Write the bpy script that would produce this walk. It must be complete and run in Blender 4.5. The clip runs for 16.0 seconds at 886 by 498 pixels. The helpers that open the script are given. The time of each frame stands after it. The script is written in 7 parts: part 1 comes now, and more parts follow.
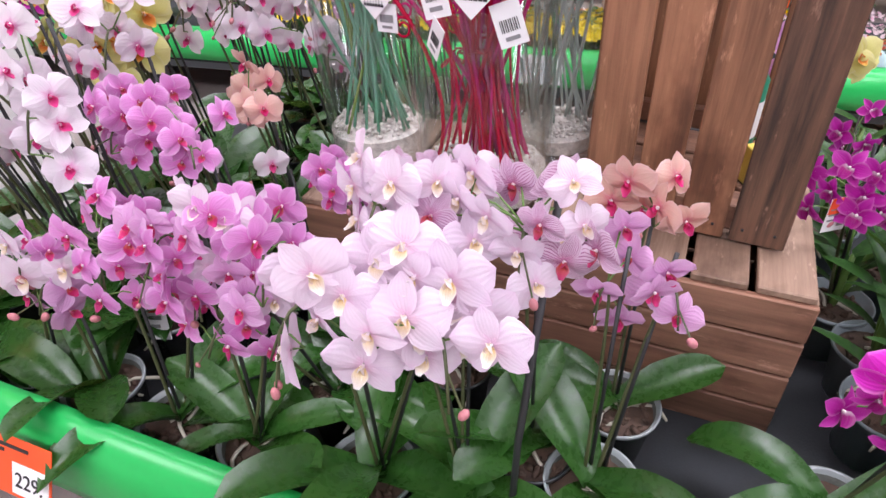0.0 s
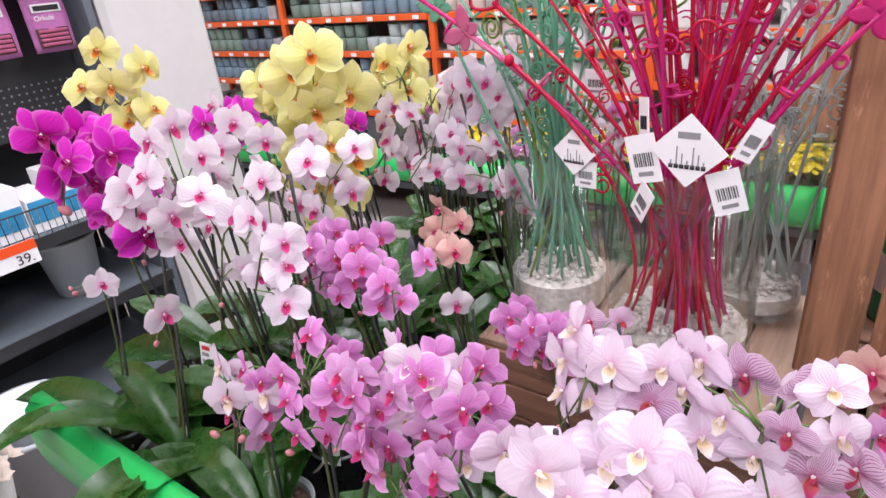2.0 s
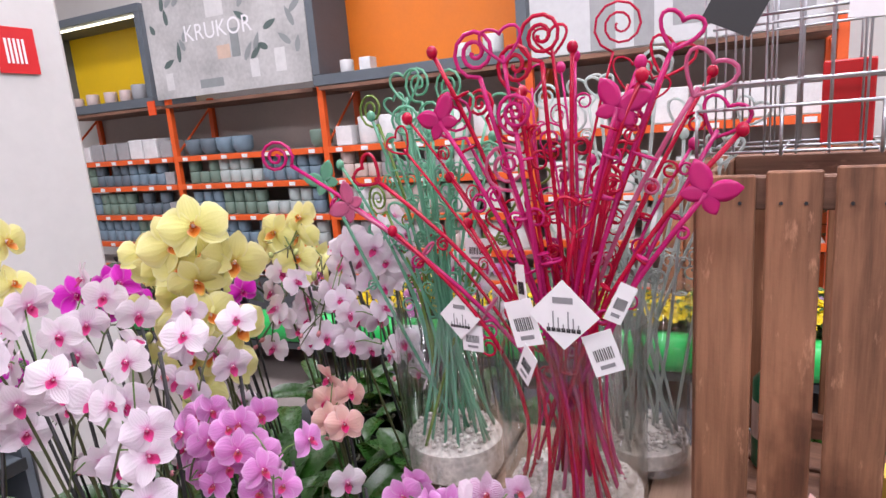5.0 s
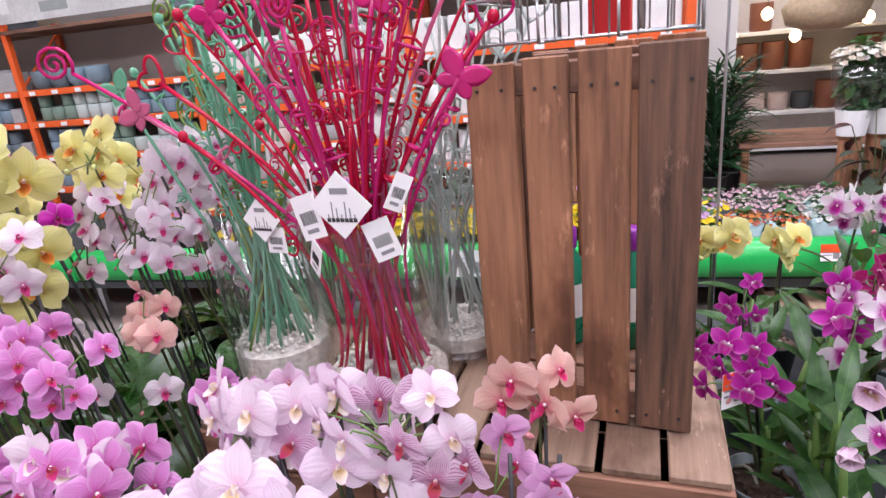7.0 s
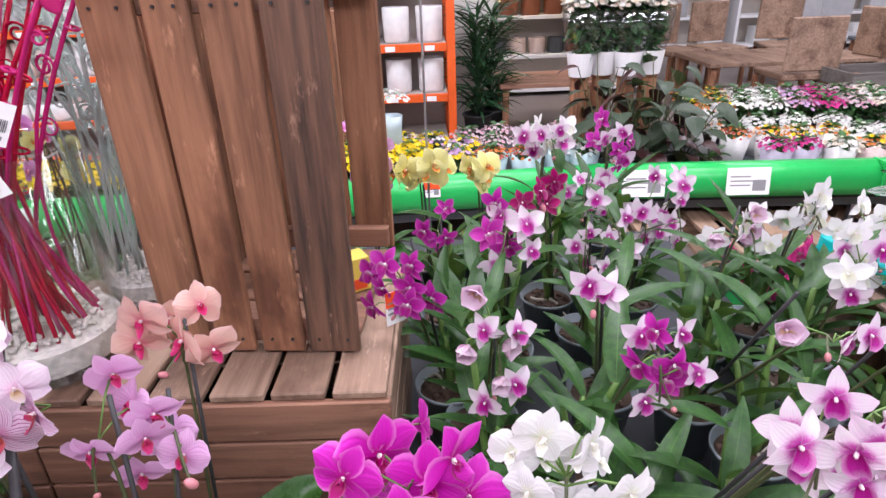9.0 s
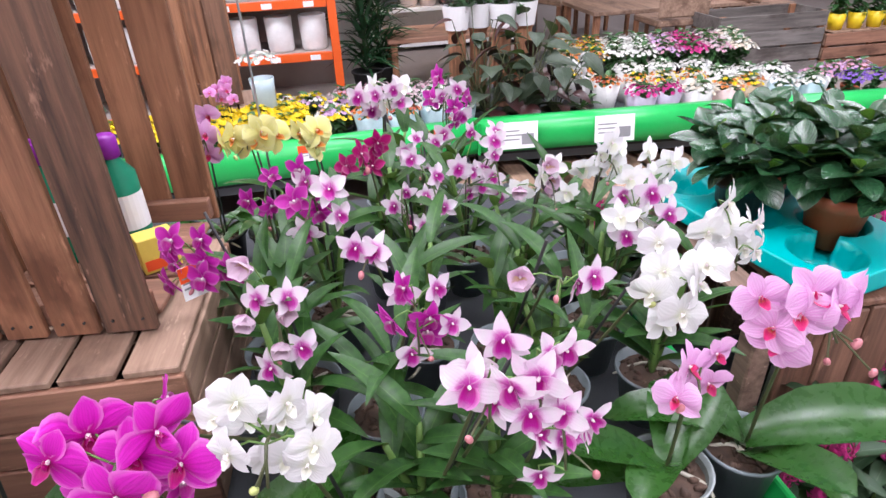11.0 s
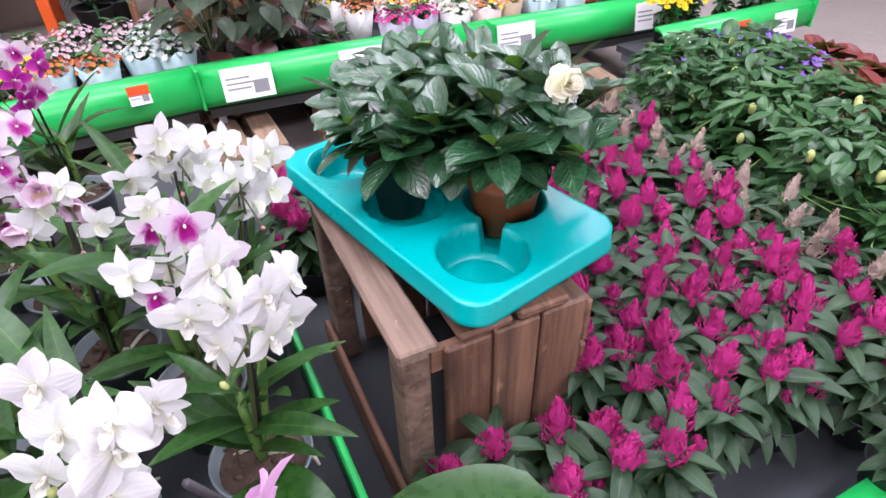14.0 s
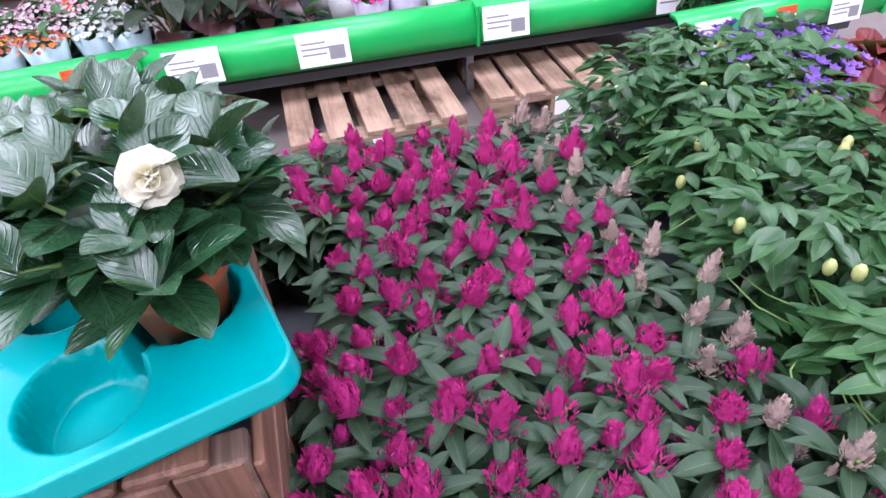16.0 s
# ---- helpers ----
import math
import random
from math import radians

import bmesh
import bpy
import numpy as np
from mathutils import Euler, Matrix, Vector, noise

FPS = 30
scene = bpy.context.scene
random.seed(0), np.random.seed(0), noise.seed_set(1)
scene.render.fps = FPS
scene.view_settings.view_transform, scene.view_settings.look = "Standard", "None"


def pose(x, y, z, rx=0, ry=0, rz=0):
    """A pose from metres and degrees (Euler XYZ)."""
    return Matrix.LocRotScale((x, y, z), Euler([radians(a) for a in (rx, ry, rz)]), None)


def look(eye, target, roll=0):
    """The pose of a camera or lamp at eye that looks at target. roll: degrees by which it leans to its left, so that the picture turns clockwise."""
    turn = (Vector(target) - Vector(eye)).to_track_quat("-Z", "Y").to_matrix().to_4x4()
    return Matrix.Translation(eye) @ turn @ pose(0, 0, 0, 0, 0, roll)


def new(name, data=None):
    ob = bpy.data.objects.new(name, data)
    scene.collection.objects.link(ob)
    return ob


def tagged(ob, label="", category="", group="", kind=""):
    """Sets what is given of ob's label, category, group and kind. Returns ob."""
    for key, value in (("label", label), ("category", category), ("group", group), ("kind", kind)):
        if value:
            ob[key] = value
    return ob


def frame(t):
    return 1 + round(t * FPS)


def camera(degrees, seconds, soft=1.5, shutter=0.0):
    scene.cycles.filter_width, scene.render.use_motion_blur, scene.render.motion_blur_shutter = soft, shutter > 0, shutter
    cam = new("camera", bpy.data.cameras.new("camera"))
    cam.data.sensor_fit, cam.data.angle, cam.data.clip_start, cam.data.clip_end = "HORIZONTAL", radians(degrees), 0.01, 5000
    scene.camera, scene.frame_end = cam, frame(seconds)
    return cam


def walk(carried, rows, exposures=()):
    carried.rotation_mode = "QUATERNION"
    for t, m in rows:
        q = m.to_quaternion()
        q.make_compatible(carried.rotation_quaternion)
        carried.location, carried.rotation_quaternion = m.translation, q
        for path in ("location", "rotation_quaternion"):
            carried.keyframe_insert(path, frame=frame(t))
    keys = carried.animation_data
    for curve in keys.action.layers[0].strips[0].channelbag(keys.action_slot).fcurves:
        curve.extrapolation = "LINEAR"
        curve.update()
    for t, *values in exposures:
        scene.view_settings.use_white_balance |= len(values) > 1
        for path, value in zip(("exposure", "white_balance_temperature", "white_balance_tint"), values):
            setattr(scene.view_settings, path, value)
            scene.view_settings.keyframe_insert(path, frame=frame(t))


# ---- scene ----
cam = camera(73.0, 16.0)
PATH = [
    (0, (0.019, 0.047, 1.314), (-0.096, 1.649, 0.121), -3.1),
    (0.5, (-0.012, 0.053, 1.33), (-0.247, 1.681, 0.191), -3.5),
    (1, (-0.036, 0.06, 1.342), (-0.431, 1.697, 0.263), -4.7),
    (1.5, (-0.057, 0.064, 1.353), (-0.572, 1.727, 0.369), -5.5),
    (2, (-0.061, 0.078, 1.368), (-0.615, 1.796, 0.506), -5.8),
    (2.5, (-0.062, 0.09, 1.388), (-0.639, 1.885, 0.721), -5.6),
    (3, (-0.071, 0.097, 1.385), (-0.65, 1.925, 0.817), -5.2),
    (3.2, (-0.075, 0.097, 1.383), (-0.648, 1.935, 0.841), -5.0),
    (5.5, (-0.014, 0.094, 1.379), (-0.13, 2.05, 0.978), -4.9),
    (6, (0.017, 0.086, 1.356), (-0.01, 2.022, 0.855), -5.5),
    (6.5, (0.061, 0.079, 1.336), (0.052, 1.989, 0.744), -5.9),
    (7, (0.115, 0.061, 1.326), (0.169, 1.952, 0.678), -5.7),
    (7.5, (0.172, 0.045, 1.304), (0.355, 1.915, 0.62), -5.9),
    (8, (0.216, 0.045, 1.291), (0.556, 1.872, 0.553), -5.2),
    (8.5, (0.251, 0.04, 1.295), (0.744, 1.802, 0.489), -3.7),
    (9, (0.308, 0.013, 1.295), (0.949, 1.702, 0.436), -2.1),
    (9.2, (0.334, 0.003, 1.294), (1.013, 1.667, 0.416), -1.8),
    (11.3, (0.501, -0.092, 1.306), (1.379, 1.395, 0.297), -2.4),
    (11.5, (0.52, -0.095, 1.305), (1.44, 1.362, 0.289), -2.2),
    (12, (0.587, -0.084, 1.293), (1.588, 1.294, 0.246), -2.4),
    (12.5, (0.666, -0.045, 1.271), (1.71, 1.254, 0.165), -3.0),
    (13, (0.731, 0.012, 1.249), (1.83, 1.208, 0.083), -1.9),
    (13.5, (0.839, 0.018, 1.242), (1.964, 1.158, 0.045), -1.0),
    (14, (1.018, -0.033, 1.244), (2.139, 1.095, 0.03), -1.8),
    (14.5, (1.169, -0.058, 1.235), (2.283, 1.068, 0.013), -2.2),
    (15, (1.367, -0.038, 1.226), (2.462, 1.094, -0.006), -2.3),
    (15.5, (1.49, -0.044, 1.217), (2.539, 1.105, -0.039), -2.6),
    (16, (1.599, -0.124, 1.211), (2.46, 1.133, -0.084), -4.3),
]
walk(cam, [(t, look(eye, target, roll)) for t, eye, target, roll in PATH], [(0.0, 0.04, 6550, 8), (2.0, 0.02, 6600, 6), (3.0, -0.06, 6600, 7), (6.0, -0.14, 6550, 9), (8.0, 0.06, 6450, 9), (9.0, 0.1, 6450, 9), (12.0, 0.25, 6400, 7), (14.5, 0.25, 6250, 11), (16.0, 0.32, 5900, 15)])
# ---- world and light ----
world = bpy.data.worlds.new("world")
scene.world = world
world.use_nodes = True
world.node_tree.nodes["Background"].inputs["Color"].default_value = (0.86, 0.88, 1.0, 1)
world.node_tree.nodes["Background"].inputs["Strength"].default_value = 0.25
scene.view_settings.exposure = 0.0

# The store's own axes: u along the benches, v away from the aisle.
SITE = pose(0, 0, 0, 0, 0, -19.4)


def at(u, v, z=0.0, rz=0.0, rx=0.0, ry=0.0):
    return SITE @ pose(u, v, z, rx, ry, rz)


def lamp(u, v, z, w, d, power, colour=(0.955, 0.915, 1.04)):
    data = bpy.data.lights.new("tube_light", "AREA")
    data.shape, data.size, data.size_y, data.energy, data.color = "RECTANGLE", w, d, power, colour
    ob = new("tube_light", data)
    ob.matrix_basis = at(u, v, z)
    return ob


for lu in (-4.5, 0.0, 4.5):
    for lv in (-2.2, 1.6, 5.4):
        lamp(lu, lv, 4.55, 3.4, 1.1, 160 if lv > 5 else 205)

# ---- materials ----
def node_mat(name):
    m = bpy.data.materials.new(name)
    m.use_nodes = True
    t = m.node_tree
    return m, t, t.nodes["Principled BSDF"]


def ramp(t, fac, stops):
    r = t.nodes.new("ShaderNodeValToRGB")
    el = r.color_ramp.elements
    while len(el) < len(stops):
        el.new(0.5)
    for e, (p, c) in zip(el, stops):
        e.position, e.color = p, (*c, 1)
    t.links.new(fac, r.inputs["Fac"])
    return r.outputs["Color"]


def mix(t, fac, a, b, mode="MIX"):
    n = t.nodes.new("ShaderNodeMix")
    n.data_type, n.blend_type = "RGBA", mode
    for sock, val in ((n.inputs["Factor"], fac), (n.inputs["A"], a), (n.inputs["B"], b)):
        if isinstance(val, (int, float)):
            sock.default_value = val
        elif isinstance(val, tuple):
            sock.default_value = (*val, 1)
        else:
            t.links.new(val, sock)
    return n.outputs["Result"]


def math_node(t, op, a, b=0.0):
    n = t.nodes.new("ShaderNodeMath")
    n.operation = op
    for sock, val in ((n.inputs[0], a), (n.inputs[1], b)):
        if isinstance(val, (int, float)):
            sock.default_value = val
        else:
            t.links.new(val, sock)
    return n.outputs[0]


def noise_node(t, scale, detail=4, stretch=(1, 1, 1), coord="Object", rough=0.55):
    c = t.nodes.new("ShaderNodeTexCoord")
    mp = t.nodes.new("ShaderNodeMapping")
    mp.inputs["Scale"].default_value = stretch
    n = t.nodes.new("ShaderNodeTexNoise")
    n.inputs["Scale"].default_value, n.inputs["Detail"].default_value, n.inputs["Roughness"].default_value = scale, detail, rough
    t.links.new(c.outputs[coord], mp.inputs["Vector"])
    # shift every object to its own patch of the pattern
    info = t.nodes.new("ShaderNodeObjectInfo")
    n.noise_dimensions = "4D"
    mul = math_node(t, "MULTIPLY", info.outputs["Random"], 37.0)
    t.links.new(mul, n.inputs["W"])
    t.links.new(mp.outputs["Vector"], n.inputs["Vector"])
    return n.outputs["Fac"]


def bump(t, b, height, strength=0.3, dist=0.002):
    n = t.nodes.new("ShaderNodeBump")
    n.inputs["Strength"].default_value, n.inputs["Distance"].default_value = strength, dist
    t.links.new(height, n.inputs["Height"])
    t.links.new(n.outputs["Normal"], b.inputs["Normal"])


def plain(name, colour, rough=0.5, metal=0.0, vary=0.12, scale=14.0, bumps=0.15, sheen=0.0):
    """A surface with a soft two-scale variation round one colour."""
    m, t, b = node_mat(name)
    n1, n2 = noise_node(t, scale), noise_node(t, scale * 9, 2)
    lo = tuple(max(0, c * (1 - vary)) for c in colour)
    hi = tuple(min(1, c * (1 + vary * 0.7)) for c in colour)
    base = ramp(t, n1, [(0.3, lo), (0.7, hi)])
    base = mix(t, 0.25, base, ramp(t, n2, [(0.35, lo), (0.65, hi)]))
    t.links.new(base, b.inputs["Base Color"])
    t.links.new(ramp(t, n1, [(0.2, (rough * 0.8,) * 3), (0.8, (min(1, rough * 1.2),) * 3)]), b.inputs["Roughness"])
    b.inputs["Metallic"].default_value = metal
    if bumps:
        bump(t, b, n2, bumps, 0.001)
    return m


def wood(name, dark, light, axis=2, wear=0.5):
    """Rough sawn board: long grain, knots, scuffs; grain runs along the given axis."""
    m, t, b = node_mat(name)
    st = [26, 26, 26]
    st[axis] = 1.6
    grain = noise_node(t, 2.2, 8, tuple(st), rough=0.65)
    st2 = [5, 5, 5]
    st2[axis] = 0.9
    broad = noise_node(t, 1.5, 3, tuple(st2))
    fine = noise_node(t, 160, 2)
    col = ramp(t, grain, [(0.36, dark), (0.6, light)])
    mid = tuple((a + c) / 2 for a, c in zip(dark, light))
    col = mix(t, 0.45, col, ramp(t, broad, [(0.36, tuple(c * 0.5 for c in dark)), (0.5, mid), (0.75, tuple(min(1, c * 1.18) for c in light))]))
    st3 = [1.5, 1.5, 1.5]
    st3[axis] = 0.42
    scuff = noise_node(t, 34, 6, tuple(st3), rough=0.7)
    col = mix(t, ramp(t, scuff, [(0.60, (0, 0, 0)), (0.70, (wear, wear, wear))]), col, tuple(min(1, c * 1.7 + 0.08) for c in light))
    info = t.nodes.new("ShaderNodeObjectInfo")
    col = mix(t, 0.55, col, mix(t, info.outputs["Random"], (0.70, 0.62, 0.57), (1.0, 0.97, 0.94)), "MULTIPLY")
    blot = noise_node(t, 7, 5, tuple(0.5 + 0.5 * (k != axis) for k in range(3)), rough=0.62)
    col = mix(t, 1.0, col, ramp(t, blot, [(0.34, (0.42, 0.36, 0.34)), (0.47, (0.95, 0.93, 0.92)), (0.66, (1.0, 1.0, 1.0))]), "MULTIPLY")
    t.links.new(col, b.inputs["Base Color"])
    b.inputs["Roughness"].default_value = 0.66
    h = math_node(t, "ADD", grain, math_node(t, "MULTIPLY", fine, 0.25))
    bump(t, b, h, 0.55, 0.003)
    return m


def uv_axes(t):
    c = t.nodes.new("ShaderNodeTexCoord")
    s = t.nodes.new("ShaderNodeSeparateXYZ")
    t.links.new(c.outputs["UV"], s.inputs[0])
    return s.outputs["X"], s.outputs["Y"]


def petal(name, stops, veins=0.0, vein_colour=(0.6, 0.1, 0.4), rough=0.45):
    """Petal whose colour runs from the throat (0) to the tip (1), with fine veins."""
    m, t, b = node_mat(name)
    x, y = uv_axes(t)
    wob = noise_node(t, 60, 3)
    yy = math_node(t, "ADD", y, math_node(t, "MULTIPLY", math_node(t, "SUBTRACT", wob, 0.5), 0.25))
    col = ramp(t, yy, stops)
    if veins:
        w = math_node(t, "SINE", math_node(t, "MULTIPLY", math_node(t, "ADD", x, math_node(t, "MULTIPLY", wob, 0.04)), 75.0))
        k = math_node(t, "MULTIPLY", math_node(t, "POWER", math_node(t, "MAXIMUM", w, 0.0), 3.0), veins)
        col = mix(t, k, col, vein_colour)
    side = math_node(t, "MULTIPLY", math_node(t, "ABSOLUTE", math_node(t, "SUBTRACT", x, 0.5)), 2.0)
    pale = tuple(min(0.9, c * 0.75 + 0.23) for c in stops[-1][1])
    col = mix(t, ramp(t, side, [(0.66, (0, 0, 0)), (1.0, (0.55, 0.55, 0.55))]), col, pale)
    info = t.nodes.new("ShaderNodeObjectInfo")
    col = mix(t, 0.35, col, mix(t, info.outputs["Random"], (0.80, 0.72, 0.84), (1, 1, 1)), "MULTIPLY")
    t.links.new(col, b.inputs["Base Color"])
    b.inputs["Roughness"].default_value = rough
    b.inputs["Specular IOR Level"].default_value = 0.3
    # thin tissue: some light comes through
    tr = t.nodes.new("ShaderNodeBsdfTranslucent")
    t.links.new(col, tr.inputs["Color"])
    ms = t.nodes.new("ShaderNodeMixShader")
    ms.inputs["Fac"].default_value = 0.32
    t.links.new(b.outputs[0], ms.inputs[1])
    t.links.new(tr.outputs[0], ms.inputs[2])
    t.links.new(ms.outputs[0], t.nodes["Material Output"].inputs["Surface"])
    ribs = math_node(t, "SINE", math_node(t, "MULTIPLY", x, 44.0))
    bump(t, b, math_node(t, "ADD", wob, math_node(t, "MULTIPLY", ribs, 0.3)), 0.35, 0.0015)
    return m


def leaf_mat(name, dark, light, rib, rough=0.35, side_veins=0.0, thin=0.12, gloss=0.3):
    m, t, b = node_mat(name)
    x, y = uv_axes(t)
    off = math_node(t, "ABSOLUTE", math_node(t, "SUBTRACT", x, 0.5))
    n = noise_node(t, 18, 4)
    n2 = noise_node(t, 220, 2)
    col = ramp(t, n, [(0.3, dark), (0.72, light)])
    col = mix(t, ramp(t, off, [(0.0, (0.8, 0.8, 0.8)), (0.035, (0, 0, 0))]), col, rib)
    h = n2
    if side_veins:
        w = math_node(t, "SINE", math_node(t, "SUBTRACT", math_node(t, "MULTIPLY", y, side_veins), math_node(t, "MULTIPLY", off, side_veins * 0.9)))
        k = math_node(t, "POWER", math_node(t, "MAXIMUM", w, 0.0), 6.0)
        col = mix(t, math_node(t, "MULTIPLY", k, 0.12), col, rib)
        h = math_node(t, "SUBTRACT", math_node(t, "MULTIPLY", n2, 0.15), math_node(t, "MULTIPLY", k, 1.0))
    info = t.nodes.new("ShaderNodeObjectInfo")
    col = mix(t, 0.6, col, mix(t, info.outputs["Random"], (0.62, 0.7, 0.66), (1.0, 1.0, 0.9)), "MULTIPLY")
    t.links.new(col, b.inputs["Base Color"])
    t.links.new(ramp(t, n, [(0.2, (rough * 0.75,) * 3), (0.8, (rough * 1.35,) * 3)]), b.inputs["Roughness"])
    b.inputs["Specular IOR Level"].default_value = gloss
    if gloss > 0.7:
        b.inputs["Coat Weight"].default_value = 0.2
        b.inputs["Coat Roughness"].default_value = 0.14
    bump(t, b, h, 0.4 if side_veins else 0.12, 0.003 if side_veins else 0.001)
    tr = t.nodes.new("ShaderNodeBsdfTranslucent")
    t.links.new(mix(t, 0.5, col, (0.25, 0.45, 0.06)), tr.inputs["Color"])
    ms = t.nodes.new("ShaderNodeMixShader")
    ms.inputs["Fac"].default_value = thin
    t.links.new(b.outputs[0], ms.inputs[1])
    t.links.new(tr.outputs[0], ms.inputs[2])
    t.links.new(ms.outputs[0], t.nodes["Material Output"].inputs["Surface"])
    return m


def clear(name, colour, rough, ior, transmission=1.0):
    m, t, b = node_mat(name)
    b.inputs["Base Color"].default_value = (*colour, 1)
    b.inputs["Transmission Weight"].default_value = transmission
    b.inputs["IOR"].default_value = ior
    n = noise_node(t, 30, 4)
    t.links.new(ramp(t, n, [(0.35, (rough * 0.5,) * 3), (0.75, (rough * 1.8,) * 3)]), b.inputs["Roughness"])
    return m


def glow(name, colour, strength):
    m, t, b = node_mat(name)
    b.inputs["Base Color"].default_value = (*colour, 1)
    b.inputs["Emission Color"].default_value = (*colour, 1)
    b.inputs["Emission Strength"].default_value = strength
    return m


M = {}
M["crate"] = wood("crate_wood", (0.11, 0.048, 0.026), (0.45, 0.22, 0.12), 2, 0.55)
M["crate_dark"] = wood("crate_wood_weathered", (0.020, 0.015, 0.013), (0.25, 0.13, 0.08), 2, 0.6)
M["crate_x"] = wood("crate_wood_across", (0.13, 0.065, 0.043), (0.36, 0.19, 0.125), 0, 0.55)
M["crate_y"] = wood("crate_wood_deep", (0.19, 0.115, 0.08), (0.43, 0.30, 0.22), 1, 0.6)
M["grey_board"] = wood("silver_grey_board", (0.09, 0.085, 0.08), (0.24, 0.225, 0.215), 0, 0.3)
M["worn_board"] = wood("pale_worn_board", (0.09, 0.05, 0.035), (0.34, 0.24, 0.19), 1, 0.95)
M["worn_top"] = wood("brown_worn_board", (0.06, 0.03, 0.02), (0.27, 0.14, 0.09), 1, 0.5)
M["tray_crate"] = wood("weathered_crate_wood", (0.045, 0.024, 0.017), (0.30, 0.16, 0.105), 2, 0.6)
M["pallet"] = wood("pallet_wood", (0.21, 0.13, 0.085), (0.44, 0.31, 0.22), 1, 0.3)
M["pallet_x"] = wood("pallet_wood_across", (0.20, 0.125, 0.08), (0.42, 0.30, 0.21), 0, 0.3)
M["green"] = plain("green_plastic", (0.02, 0.42, 0.09), 0.32, 0, 0.10, 6, 0.06)
M["mat"] = plain("black_matting", (0.028, 0.031, 0.036), 0.8, 0, 0.35, 30, 0.5)
M["floor"] = plain("floor_concrete", (0.215, 0.18, 0.168), 0.55, 0, 0.22, 2.2, 0.25)
M["wall"] = plain("wall_paint", (0.72, 0.70, 0.67), 0.7, 0, 0.05, 2, 0.1)
M["ceiling"] = plain("ceiling_sheet", (0.62, 0.64, 0.66), 0.6, 0, 0.06, 1.5, 0.1)
M["pillar"] = plain("pillar_paint", (0.60, 0.58, 0.565), 0.6, 0, 0.08, 3, 0.08)
M["orange"] = plain("rack_orange", (0.78, 0.115, 0.02), 0.42, 0, 0.12, 9, 0.08)
M["grey"] = plain("shelf_grey", (0.115, 0.135, 0.155), 0.5, 0, 0.12, 7, 0.08)
M["yellow_panel"] = plain("yellow_panel", (0.86, 0.55, 0.01), 0.55, 0, 0.05, 4, 0.05)
M["orange_panel"] = plain("orange_panel", (0.80, 0.20, 0.01), 0.55, 0, 0.06, 4, 0.05)
M["back_board"] = plain("back_board", (0.42, 0.36, 0.33), 0.7, 0, 0.08, 3, 0.1)
M["red"] = plain("red_card", (0.62, 0.012, 0.016), 0.45, 0, 0.07, 6, 0.03)
M["price_red"] = plain("price_orange", (0.82, 0.09, 0.02), 0.4, 0, 0.05, 12, 0.02)
M["card"] = plain("white_card", (0.82, 0.81, 0.82), 0.5, 0, 0.04, 12, 0.03)
M["ink"] = plain("black_ink", (0.02, 0.02, 0.022), 0.5, 0, 0.1, 30, 0.0)
M["ink_grey"] = plain("grey_ink", (0.25, 0.25, 0.26), 0.5, 0, 0.1, 30, 0.0)
M["teal"] = plain("teal_plastic", (0.0, 0.35, 0.345), 0.3, 0, 0.07, 9, 0.06)
M["terracotta"] = plain("terracotta_plastic", (0.42, 0.095, 0.036), 0.45, 0, 0.12, 12, 0.1)
M["soil"] = plain("bark_soil", (0.085, 0.05, 0.035), 0.9, 0, 0.6, 60, 1.0)
M["root"] = plain("aerial_root", (0.47, 0.44, 0.36), 0.6, 0, 0.2, 40, 0.2)
M["pot_clear"] = plain("smoky_clear_pot", (0.10, 0.105, 0.095), 0.16, 0, 0.45, 26, 0.1)
M["pot_rim"] = plain("clear_pot_rim", (0.30, 0.33, 0.335), 0.2, 0, 0.2, 20, 0.1)
M["pot_grey"] = plain("grey_pot", (0.20, 0.235, 0.255), 0.4, 0, 0.12, 15, 0.1)
M["pot_black"] = plain("black_pot", (0.03, 0.032, 0.034), 0.4, 0, 0.2, 15, 0.1)
M["stake"] = plain("dark_stake", (0.025, 0.024, 0.026), 0.5, 0, 0.2, 20, 0.1)
M["stem"] = plain("flower_stem", (0.075, 0.085, 0.035), 0.5, 0, 0.3, 20, 0.2)
M["stem_green"] = plain("green_stem", (0.12, 0.22, 0.05), 0.5, 0, 0.25, 20, 0.2)
M["bud"] = plain("pink_bud", (0.46, 0.17, 0.19), 0.5, 0, 0.2, 40, 0.1)
M["bud_green"] = plain("green_bud", (0.42, 0.46, 0.16), 0.5, 0, 0.2, 40, 0.1)
M["wire"] = plain("zinc_wire", (0.52, 0.54, 0.57), 0.35, 0.85, 0.12, 30, 0.05)
M["sand"] = plain("vase_gravel", (0.70, 0.65, 0.61), 0.85, 0, 0.5, 120, 1.0)


